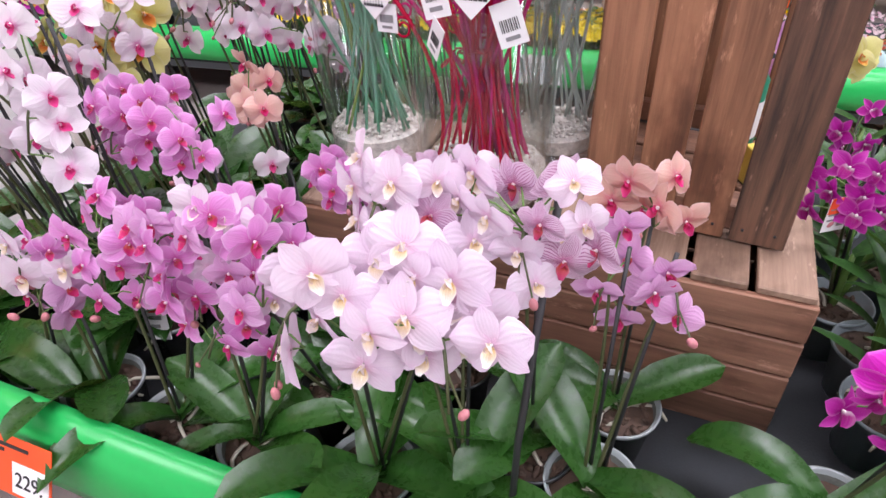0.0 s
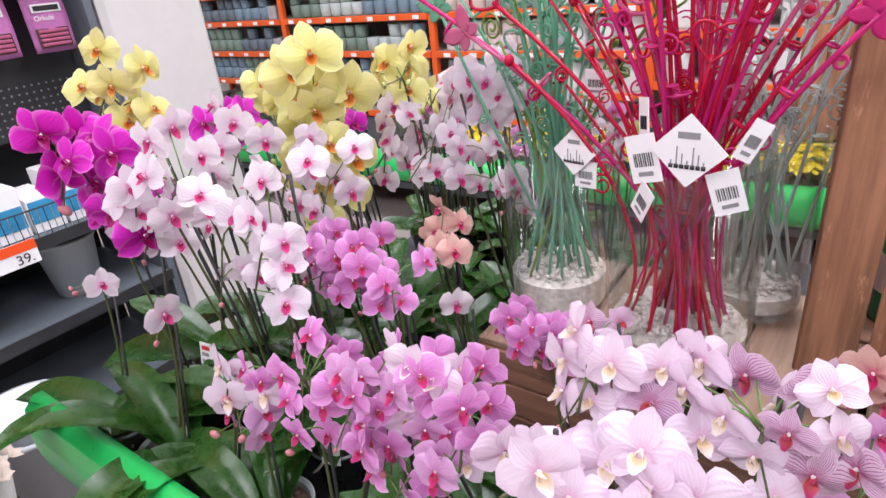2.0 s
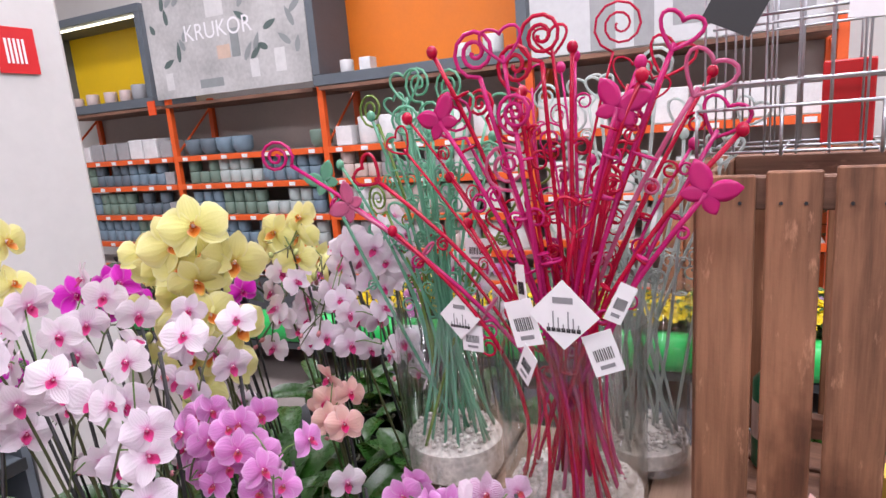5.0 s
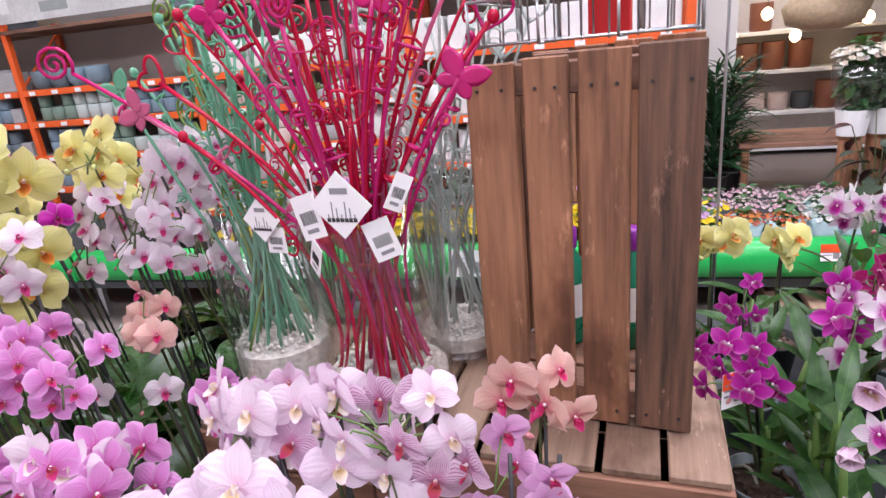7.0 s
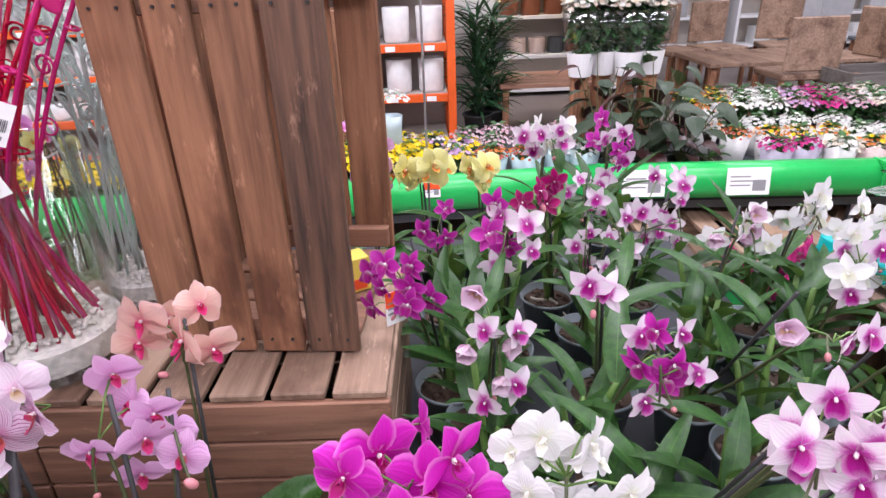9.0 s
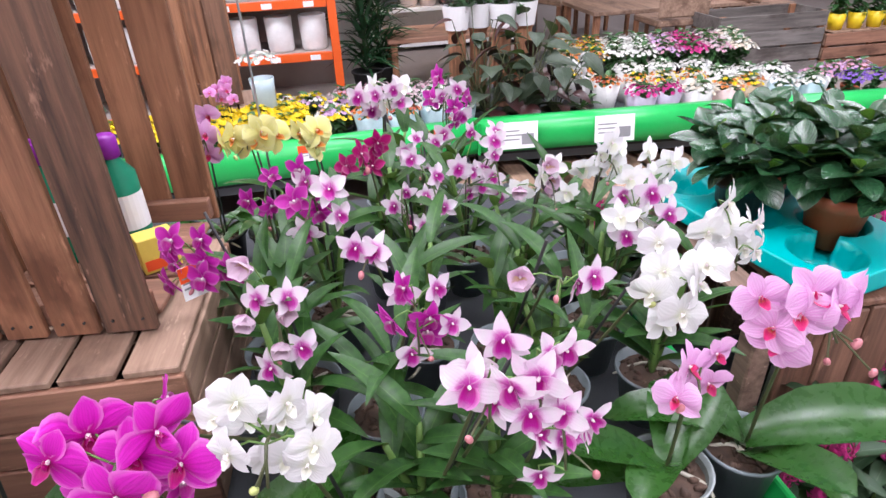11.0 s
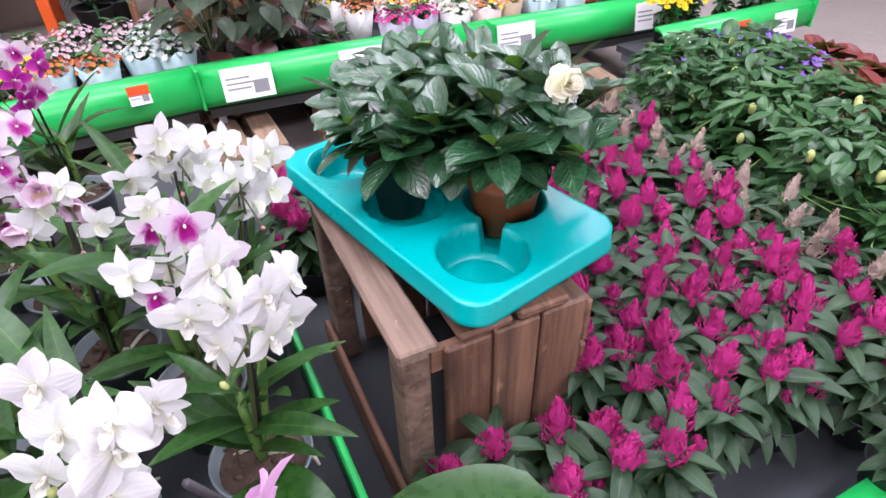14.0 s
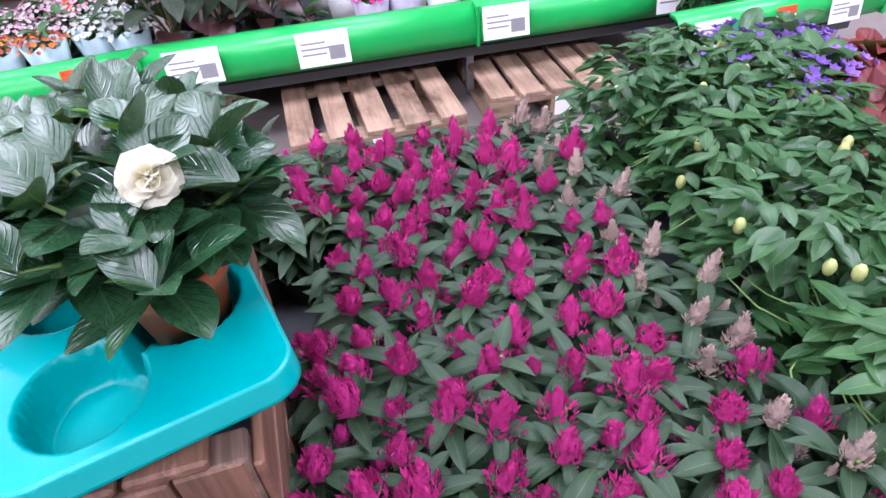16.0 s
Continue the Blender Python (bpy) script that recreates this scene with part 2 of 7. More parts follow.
def thin_glass(name, tint, gloss, haze=0.06):
    """Clear thin wall: lets the light through and mirrors at grazing angles."""
    g, t, b = node_mat(name)
    tr = t.nodes.new("ShaderNodeBsdfTransparent")
    tr.inputs["Color"].default_value = (*tint, 1)
    gl = t.nodes.new("ShaderNodeBsdfGlossy")
    gl.inputs["Roughness"].default_value = haze
    fr = t.nodes.new("ShaderNodeLayerWeight")
    ms = t.nodes.new("ShaderNodeMixShader")
    edge = math_node(t, "ADD", math_node(t, "MULTIPLY", math_node(t, "POWER", fr.outputs["Facing"], 5.0), 0.55), gloss)
    t.links.new(edge, ms.inputs[0])
    t.links.new(tr.outputs[0], ms.inputs[1])
    t.links.new(gl.outputs[0], ms.inputs[2])
    t.links.new(ms.outputs[0], t.nodes["Material Output"].inputs["Surface"])
    return g


M["glass"] = thin_glass("vase_glass", (0.95, 0.965, 0.96), 0.07, 0.05)
M["film"] = thin_glass("clear_film", (0.95, 0.96, 0.97), 0.08)
# ---- mesh helpers ----
def mesh_of(name, bm, mat, smooth=True):
    me = bpy.data.meshes.new(name)
    bmesh.ops.recalc_face_normals(bm, faces=bm.faces)
    bm.to_mesh(me)
    bm.free()
    for x in mat if isinstance(mat, (list, tuple)) else [mat]:
        me.materials.append(x)
    if smooth:
        me.polygons.foreach_set("use_smooth", [True] * len(me.polygons))
    return me


def part(name, bm, mat, parent=None, label="", smooth=False):
    """Links a bmesh, or a mesh made earlier, as one object under a thing or a part."""
    me = bm if isinstance(bm, bpy.types.Mesh) else mesh_of(name, bm, mat, smooth)
    ob = new(name, me)
    ob.parent = parent
    return tagged(ob, label)


def thing(name, m, label, category, group="", kind=""):
    ob = new(name)
    ob.empty_display_size = 0.05
    ob.matrix_basis = m
    return tagged(ob, label, category, group, kind)


def setting(name, bm, mat, label="", category="", smooth=False):
    ob = new(name, mesh_of(name, bm, mat, smooth))
    ob.matrix_basis = SITE
    return tagged(ob, label, category, "", "structure")


def box(bm, x0, x1, y0, y1, z0, z1, bev=0.0, mi=0):
    ge = bmesh.ops.create_cube(bm, size=1.0, matrix=Matrix.Translation(((x0 + x1) / 2, (y0 + y1) / 2, (z0 + z1) / 2)) @ Matrix.Diagonal((x1 - x0, y1 - y0, z1 - z0, 1)))
    fs = {f for v in ge["verts"] for f in v.link_faces}
    for f in fs:
        f.material_index = mi
    if bev:
        es = list({e for v in ge["verts"] for e in v.link_edges})
        bmesh.ops.bevel(bm, geom=es, offset=bev, segments=1, affect="EDGES")
    return bm


def boxed(*a, **k):
    return box(bmesh.new(), *a, **k)


def tube(bm, pts, rad, n=6, cap=True, mi=0):
    """A round tube through points; rad is one radius or one for each point."""
    pts = [Vector(p) for p in pts]
    rings = []
    side = None
    for i, p in enumerate(pts):
        d = (pts[min(i + 1, len(pts) - 1)] - pts[max(i - 1, 0)]).normalized()
        if side is None:
            side = d.orthogonal().normalized()
        side = (side - d * side.dot(d)).normalized()
        up = d.cross(side)
        r = rad[i] if isinstance(rad, (list, tuple)) else rad
        rings.append([bm.verts.new(p + (side * math.cos(a) + up * math.sin(a)) * r) for a in [2 * math.pi * k / n for k in range(n)]])
    for a, b in zip(rings, rings[1:]):
        for k in range(n):
            bm.faces.new((a[k], a[(k + 1) % n], b[(k + 1) % n], b[k])).material_index = mi
    if cap:
        bm.faces.new(rings[0][::-1]).material_index = mi
        bm.faces.new(rings[-1]).material_index = mi
    return bm


def lathe(bm, prof, n=24, centre=(0, 0, 0), mi=0):
    """Turns a profile of (radius, z) round the upright axis; a radius of 0 closes it."""
    cx, cy, cz = centre
    rings = []
    for r, z in prof:
        if r <= 1e-6:
            rings.append([bm.verts.new((cx, cy, cz + z))])
        else:
            rings.append([bm.verts.new((cx + r * math.cos(2 * math.pi * k / n), cy + r * math.sin(2 * math.pi * k / n), cz + z)) for k in range(n)])
    for a, b in zip(rings, rings[1:]):
        for k in range(n):
            q = [a[k % len(a)], a[(k + 1) % len(a)], b[(k + 1) % len(b)], b[k % len(b)]]
            q = list(dict.fromkeys(q))
            if len(q) > 2:
                bm.faces.new(q).material_index = mi
    return bm


def blade(bm, length, width, shape, bend=0.3, fold=0.15, nl=7, nw=2, m=None, mi=0, curl=0.0):
    """A leaf or petal that runs along +y: shape(s) is its half width from 0 to 1, bend lifts (or drops) its tip, fold dishes it."""
    uv = bm.loops.layers.uv.verify()
    m = m or Matrix()
    grid = []
    ang, y, z = curl, 0.0, 0.0
    for i in range(nl + 1):
        s = i / nl
        if i:
            ang += bend / nl
            y += math.cos(ang) * length / nl
            z += math.sin(ang) * length / nl
        w = width * shape(s)
        row = []
        for j in range(-nw, nw + 1):
            a = j / nw
            row.append((bm.verts.new(m @ Vector((a * w, y - math.sin(ang) * fold * w * a * a, z + math.cos(ang) * fold * w * a * a))), 0.5 + a / 2, s))
        grid.append(row)
    for r0, r1 in zip(grid, grid[1:]):
        for k in range(2 * nw):
            q = (r0[k], r0[k + 1], r1[k + 1], r1[k])
            f = bm.faces.new([v[0] for v in q])
            f.material_index, f.smooth = mi, True
            for lp, v in zip(f.loops, q):
                lp[uv].uv = (v[1], v[2])
    return bm


def blob(bm, centre, r, stretch=(1, 1, 1), sub=1, mi=0, m=None):
    g = bmesh.ops.create_icosphere(bm, subdivisions=sub, radius=r, matrix=Matrix.Translation(centre) @ (m or Matrix()) @ Matrix.Diagonal((*stretch, 1)))
    for f in {f for v in g["verts"] for f in v.link_faces}:
        f.material_index, f.smooth = mi, True
    return bm


def text_mesh(name, words, size, mat, thick=0.0004):
    cu = bpy.data.curves.new(name, "FONT")
    cu.body, cu.size, cu.extrude = words, size, thick
    cu.align_x = "CENTER"
    tmp = bpy.data.objects.new(name, cu)
    scene.collection.objects.link(tmp)
    dg = bpy.context.evaluated_depsgraph_get()
    me = bpy.data.meshes.new_from_object(tmp.evaluated_get(dg))
    bpy.data.objects.remove(tmp)
    me.materials.clear()
    me.materials.append(mat)
    return me


def words(text, size, mat, parent, m, label=""):
    ob = new("lettering", text_mesh("lettering", text, size, mat))
    ob.parent = parent
    ob.matrix_basis = m
    return tagged(ob, label or "printed words %s" % text)
# ---- the store ----
setting("floor", boxed(-11, 11, -6, 14, -0.1, 0.0), M["floor"], "worn reddish-grey concrete store floor", "floor")
setting("ceiling", boxed(-11, 11, -6, 14, 4.9, 5.0), M["ceiling"], "pale metal sheet store ceiling", "ceiling")
setting("wall_north", boxed(-11, 11, 14, 14.2, 0, 5), M["wall"], "white painted store wall far behind the displays", "wall")
setting("wall_south", boxed(-11, 11, -6.2, -6, 0, 5), M["wall"], "white painted store wall behind the aisle", "wall")
setting("wall_west", boxed(-11.2, -11, -6, 14, 0, 5), M["wall"], "white painted store side wall", "wall")
setting("wall_east", boxed(11, 11.2, -6, 14, 0, 5), M["wall"], "white painted store side wall", "wall")
for fu in (-4.5, 0.0, 4.5):
    for fv in (-2.2, 1.6, 5.4):
        fx = thing("ceiling_light", at(fu, fv, 4.6), "long white ceiling light fitting under the sheet ceiling", "ceiling light", "ceiling lights")
        part("housing", boxed(-1.8, 1.8, -0.6, 0.6, 0.02, 0.3), M["card"], fx)


# ---- bench fronts: a rounded green plastic channel ----
def gutter_bm(length, h=0.13, d=0.09):
    """A channel along +x whose face bulges towards -y; its top lip lies at z 0."""
    prof = [(0.0, 0.0), (-0.35, 0.0), (-0.8, -0.12), (-1.0, -0.42), (-0.98, -0.75), (-0.85, -1.0), (-0.6, -1.0), (-0.6, -0.9), (-0.8, -0.72), (-0.82, -0.45), (-0.66, -0.24), (-0.32, -0.14), (0.0, -0.14)]
    bm = bmesh.new()
    rows = [[bm.verts.new((x, y * d, z * h)) for y, z in prof] for x in (0, length)]
    n = len(prof)
    for k in range(n):
        bm.faces.new((rows[0][k], rows[0][(k + 1) % n], rows[1][(k + 1) % n], rows[1][k]))
    bm.faces.new(rows[0]), bm.faces.new(rows[1][::-1])
    return bm


def price_card(m, w, h, name, label, red=0.0, text="", bars=3):
    card = thing(name, m, label, "price card")
    part("card", boxed(-w / 2, w / 2, -0.0015, 0.0, -h, 0, 0.0004), M["card"], card)
    if red:
        part("band", boxed(-w / 2, w / 2, -0.0022, -0.0012, -h * red, 0), M["price_red"], card, "orange-red band")
    if text:
        words(text, h * 0.42, M["ink"], card, pose(w * 0.08, -0.003, -h * 0.86, 90, 0, 0))
    else:
        for k in range(bars):
            part("printing", boxed(-w * 0.42, w * (0.05 + 0.13 * (k % 2)), -0.0022, -0.0012, -h * (0.3 + 0.16 * k) - h * 0.05, -h * (0.3 + 0.16 * k)), M["ink_grey"], card)
        part("picture", boxed(w * 0.1, w * 0.4, -0.0022, -0.0012, -h * 0.85, -h * 0.45), M["ink_grey"], card)
    return card


# The far bench stands in two runs that meet at a slight angle.
def far(u, v, z=0.0, rz=0.0, rx=0.0):
    return SITE @ pose(1.10, 2.80, 0, 0, 0, 3.5 if u < 1.10 else -4.0) @ pose(u - 1.10, v - 2.84, z, rx, 0, rz)


def bench(name, u0, u1, v0, v1, rim, bed, label, joints, edges="", bulge=0.09, tall=0.13, run=None):
    """A display bench: frame, legs, black matting, and the green channel along its edge in sections."""
    b = thing(name, run or at(0, 0, 0), label, "bench")
    part("bed", boxed(u0, u1, v0, v1, bed - 0.03, bed), M["mat"], b, "black matting")
    part("frame", boxed(u0 + 0.02, u1 - 0.02, v0 + 0.02, v1 - 0.02, bed - 0.075, bed - 0.034), M["grey"], b)
    cuts = sorted({u0, *[j for j in joints if u0 < j < u1], u1})
    for a, c in zip(cuts, cuts[1:]):
        g = part("channel", gutter_bm(c - a - 0.006, tall, bulge), M["green"], b, "glossy green plastic channel", True)
        g.matrix_basis = pose(a + 0.003, v0, rim)
        k = part("channel_end", boxed(-0.006, 0.006, -bulge - 0.002, 0.0, -tall - 0.005, 0.004, 0.002), M["green"], b)
        k.matrix_basis = pose(c, v0, rim)
    if "r" in edges:
        g = part("channel", gutter_bm(v1 - v0), M["green"], b, "", True)
        g.matrix_basis = pose(u1, v0, rim, 0, 0, 90)
    if "l" in edges:
        g = part("channel", gutter_bm(0.5, tall, bulge), M["green"], b, "", True)
        g.matrix_basis = pose(u0, v0 + 0.5, rim, 0, 0, -90)
    if "b" in edges:
        g = part("channel", gutter_bm(u1 - u0), M["green"], b, "", True)
        g.matrix_basis = pose(u1, v1, rim, 0, 0, 180)
    for lu in [u0 + 0.06, *[j for j in joints if u0 + 0.3 < j < u1 - 0.3], u1 - 0.06]:
        for lv in (v0 + 0.06, v1 - 0.06):
            part("leg", boxed(lu - 0.016, lu + 0.016, lv - 0.016, lv + 0.016, 0, bed - 0.076), M["wire"], b, "galvanised leg")
    return b


BED = 0.50
bench("near_bench", -1.35, 0.55, 0.345, 1.85, 0.67, BED, "display bench with green plastic channel edge and black matting", [-0.21], "", 0.05, 0.17)
wing = bench("near_bench", 0.554, 1.04, 0.46, 1.85, 0.60, BED, "end part of the display bench with black matting", [], "")
part("edge_strip", boxed(1.041, 1.053, 0.46, 1.45, 0.47, 0.55, 0.003), M["green"], wing, "narrow green plastic edge")
for lo, hi, cuts in ((-6.5, -0.006, [-1.31, -2.62, -3.93, -5.24]), (0.0, 2.30, [1.26])):
    bench("far_bench", lo, hi, 0.0, 1.21, 0.424, 0.26, "long low display bench with green plastic channel edge", cuts, "", 0.095, 0.15, SITE @ pose(1.10, 2.80, 0, 0, 0, 3.5 if hi < 0.1 else -4.0))
bench("end_bench", 2.98, 3.92, 2.30, 2.52, 0.40, 0.26, "short low display bench with green plastic channel", [], "", 0.09, 0.12)
bench("celosia_bench", 1.062, 2.85, 0.50, 1.80, 0.34, 0.30, "low bench with black matting under bedding plants", [])


# ---- crates ----
def crate(m, w, d, h, label, board="crate", gap=0.012, slats=4):
    """A wooden fruit crate, its open top upwards before it is turned: boards on four sides, corner posts and bottom slats."""
    c = thing("wooden_crate", m, label, "crate", "wooden crates")
    rnd = random.Random(int(w * 1000) + int(m.translation.x * 977))
    bh = (h - gap * (slats - 1)) / slats
    mats = (M["crate_x"], M["crate_y"]) if board == "crate" else (M["grey_board"], M["grey_board"])
    for k in range(slats):
        z0 = k * (bh + gap)
        for s in (-1, 1):
            t = 0.012
            part("slat", boxed(-w / 2, w / 2, s * d / 2 - t / 2, s * d / 2 + t / 2, z0, z0 + bh - rnd.uniform(0, 0.004), 0.0018), mats[0], c)
            part("slat", boxed(s * w / 2 - t / 2, s * w / 2 + t / 2, -d / 2 + 0.007, d / 2 - 0.007, z0, z0 + bh - rnd.uniform(0, 0.004), 0.0018), mats[1], c)
    for sx in (-1, 1):
        for sy in (-1, 1):
            part("corner_post", boxed(sx * (w / 2 - 0.03) - 0.022, sx * (w / 2 - 0.03) + 0.022, sy * (d / 2 - 0.02) - 0.012, sy * (d / 2 - 0.02) + 0.012, 0.004, h - 0.002), M["crate"], c)
    n = 4
    bw = (d - 0.012 * (n + 1)) / n
    for k in range(n):
        y0 = -d / 2 + 0.012 + k * (bw + 0.012)
        part("bottom_slat", boxed(-w / 2 + 0.008, w / 2 - 0.008, y0, y0 + bw, 0.0, 0.012, 0.0015), mats[0], c)
    return c


def standing_crate(m, label):
    """A crate that stands on its short end, so that its long boards run upright."""
    c = thing("wooden_crate", m, label, "crate", "wooden crates")
    W, H, D = 0.31, 0.52, 0.36
    xs = [(-0.155, -0.090), (-0.079, -0.022), (-0.010, 0.052), (0.060, 0.134)]
    A, B = -0.155, 0.134
    for y in (0.0, D):
        for k, (a, b2) in enumerate(xs):
            dz = (0.0, 0.004, 0.008, 0.010)[k]
            part("board", boxed(a, b2, y - 0.006, y + 0.006, 0.0, H - 0.012 + dz, 0.002), M["crate_dark"] if k == 3 and y == 0 else M["crate"], c, ("dark weathered board" if k == 3 else "knotty brown stained board") if y == 0 else "")
    for k in range(3):
        y0 = 0.012 + k * 0.118
        part("board", boxed(A - 0.006, A + 0.006, y0, y0 + 0.104, 0.004, H - 0.02, 0.002), M["crate"], c)
    for z0 in (0.01, H - 0.055):
        for y in (0.018, D - 0.018):
            part("batten", boxed(A + 0.007, B - 0.007, y - 0.011, y + 0.011, z0, z0 + 0.04, 0.002), M["crate_x"], c)
    for k in range(3):
        y0 = 0.035 + k * 0.1
        part("end_board", boxed(A + 0.008, B - 0.008, y0, y0 + 0.09, 0.0, 0.0095, 0.002), M["crate_x"], c)
    for kx, kz, kr in ((-0.118, 0.428, 0.017), (0.02, 0.40, 0.009), (0.105, 0.22, 0.012), (0.03, 0.13, 0.007)):
        for q, mt in ((1.0, "crate_x"), (0.62, "crate"), (0.3, "crate_dark")):
            part("knot", lathe(bmesh.new(), [(0, 0.0005), (kr * q, 0.0), (kr * q, -0.002), (0, -0.002)], 16), M[mt], c).matrix_basis = pose(kx, -0.0052 - 0.0006 * (1.2 - q), kz, 90, 0, 0) @ Matrix.Diagonal((0.8, 1.25, 0.4, 1))
    for a, b2 in xs:
        for x in (a + 0.016, b2 - 0.016):
            for z in (0.022, H - 0.045):
                part("nail", tube(bmesh.new(), [(x, -0.0085, z), (x, -0.005, z)], 0.0022, 6), M["stake"], c)
    return c


standing_crate(SITE @ pose(0.045, 0.865, 0.787, 0, 0, -6), "brown stained wooden crate stood on end on another crate")


def base_crate(m, w, d, h, label, top_slats):
    """A crate that lies bottom up: boards along its sides and short slats across its top."""
    c = thing("wooden_crate", m, label, "crate", "wooden crates")
    z = 0.0
    for k in range(4):
        bh = (h - 0.035) / 4
        for y in (-d / 2, d / 2):
            part("side_board", boxed(-w / 2, w / 2, y - 0.006, y + 0.006, z, z + bh, 0.002), M["crate_x"], c)
        for x in (-w / 2 + 0.006, w / 2 - 0.006):
            part("end_board", boxed(x - 0.006, x + 0.006, -d / 2 + 0.007, d / 2 - 0.007, z, z + bh, 0.002), M["crate_y"], c)
        z += bh + 0.005
    for sx in (-1, 1):
        for sy in (-1, 1):
            part("corner_post", boxed(sx * (w / 2 - 0.026) - 0.013, sx * (w / 2 - 0.026) + 0.013, sy * (d / 2 - 0.03) - 0.02, sy * (d / 2 - 0.03) + 0.02, 0.0, z - 0.008), M["crate"], c)
    n = top_slats
    sw = w / n
    for k in range(n):
        x0 = -w / 2 + k * sw
        part("top_slat", boxed(x0 + 0.005, x0 + sw - 0.005, -d / 2, d / 2, z - 0.004, z + 0.008, 0.002), M["crate_y"], c, "worn slat")
    return c


base_crate(SITE @ pose(-0.02, 0.955, BED, 0, 0, -2), 0.50, 0.37, 0.287, "worn brown wooden crate lying under the stood crate", 6)
base_crate(SITE @ pose(-0.432, 0.955, BED, 0, 0, 1), 0.30, 0.36, 0.287, "worn brown wooden crate under the glass vases", 4)


def worn_crate(m, w, d, h):
    """A weathered crate: long boards along its top, upright boards at its ends, stout corner posts."""
    c = thing("wooden_crate", m, "weathered wooden crate under the turquoise plant tray", "crate", "wooden crates")
    r2 = random.Random(8)
    x = 0.0
    for k, bw in enumerate((0.058, 0.082, 0.082)):
        part("top_board", boxed(x, x + bw, 0, d, h - 0.016, h - 0.003 * (k % 2), 0.004), M["worn_board"] if k == 0 else M["worn_top"], c, "scuffed board with worn pale paint" if k == 0 else "")
        x += bw + (0.03 if k == 0 else 0.008)
    for y in (0.008, d - 0.008):
        for k in range(3):
            x0 = 0.068 + k * (w - 0.068) / 3
            part("end_board", boxed(x0, x0 + (w - 0.068) / 3 - r2.uniform(0.004, 0.009), y - 0.007, y + 0.007, 0.0, h - 0.018 - r2.uniform(0, 0.006), 0.003), M["tray_crate"], c)
        part("end_rail", boxed(0.05, w - 0.01, y - 0.022 if y > 0.1 else y + 0.008, y - 0.008 if y > 0.1 else y + 0.022, h - 0.075, h - 0.03, 0.003), M["crate_x"], c)
    for xx in (0.024, w - 0.022):
        for y in (0.024, d - 0.026):
            part("corner_post", boxed(xx - 0.022, xx + 0.022, y - 0.022, y + 0.022, 0, h - 0.0175, 0.004), M["worn_board"], c)
    for xx, rows in ((-0.007, (0,)), (w + 0.007, range(4))):
        for k in rows:
            z0 = 0.004 + k * (h - 0.03) / 4
            part("side_board", boxed(xx - 0.006, xx + 0.006, 0.004, d - 0.004, z0, z0 + (h - 0.03) / 4 - r2.uniform(0.006, 0.012), 0.003), M["worn_top"], c)
    return c


worn_crate(at(1.135, 0.795, 0.302, -1), 0.295, 0.43, 0.383)


# ---- pallets under the far bench ----
def pallet(m, w, d):
    p = thing("pallet", m, "pale wooden pallet on the floor under the bench", "pallet", "pallets")
    n = 5
    for k in range(n):
        x0 = k * (w - 0.1) / (n - 1)
        part("top_board", boxed(x0, x0 + 0.1, 0, d, 0.122, 0.144, 0.003), M["pallet"], p)
    for y in (0.0, d / 2 - 0.05, d - 0.1):
        part("cross_board", boxed(0, w, y, y + 0.1, 0.1, 0.1215, 0.002), M["pallet_x"], p)
        for x in (0.0, w / 2 - 0.05, w - 0.1):
            part("block", boxed(x, x + 0.1, y, y + 0.1, 0.022, 0.0995, 0.002), M["pallet_x"], p)
    for x in (0.0, w / 2 - 0.05, w - 0.1):
        part("bottom_board", boxed(x, x + 0.1, 0, d, 0.0, 0.0215, 0.002), M["pallet"], p)
    part("label", boxed(w / 2 - 0.035, w / 2 + 0.035, -0.003, -0.0005, 0.03, 0.11), M["card"], p, "white paper label")
    return p


pallet(at(1.54, 2.36, 0, -2), 0.66, 1.0)
pallet(at(2.32, 2.41, 0, -5), 0.60, 1.0)
pallet(at(0.70, 2.52, 0, 1), 0.66, 1.0)
# ---- orchids ----
round_petal = lambda s: math.sin(math.pi * min(1, s * 0.93 + 0.07)) ** 0.55 * (0.55 + 0.45 * min(1, s * 2.2))
oval = lambda s: max(0.02, math.sin(math.pi * (s * 0.94 + 0.05)) ** 0.75)
lance = lambda s: max(0.015, math.sin(math.pi * (s * 0.93 + 0.06) ** 0.8) ** 0.85)
strap = lambda s: max(0.03, min(1.0, 0.45 + 1.3 * s) * (1 - max(0, (s - 0.62) / 0.38) ** 2.2) ** 0.6)

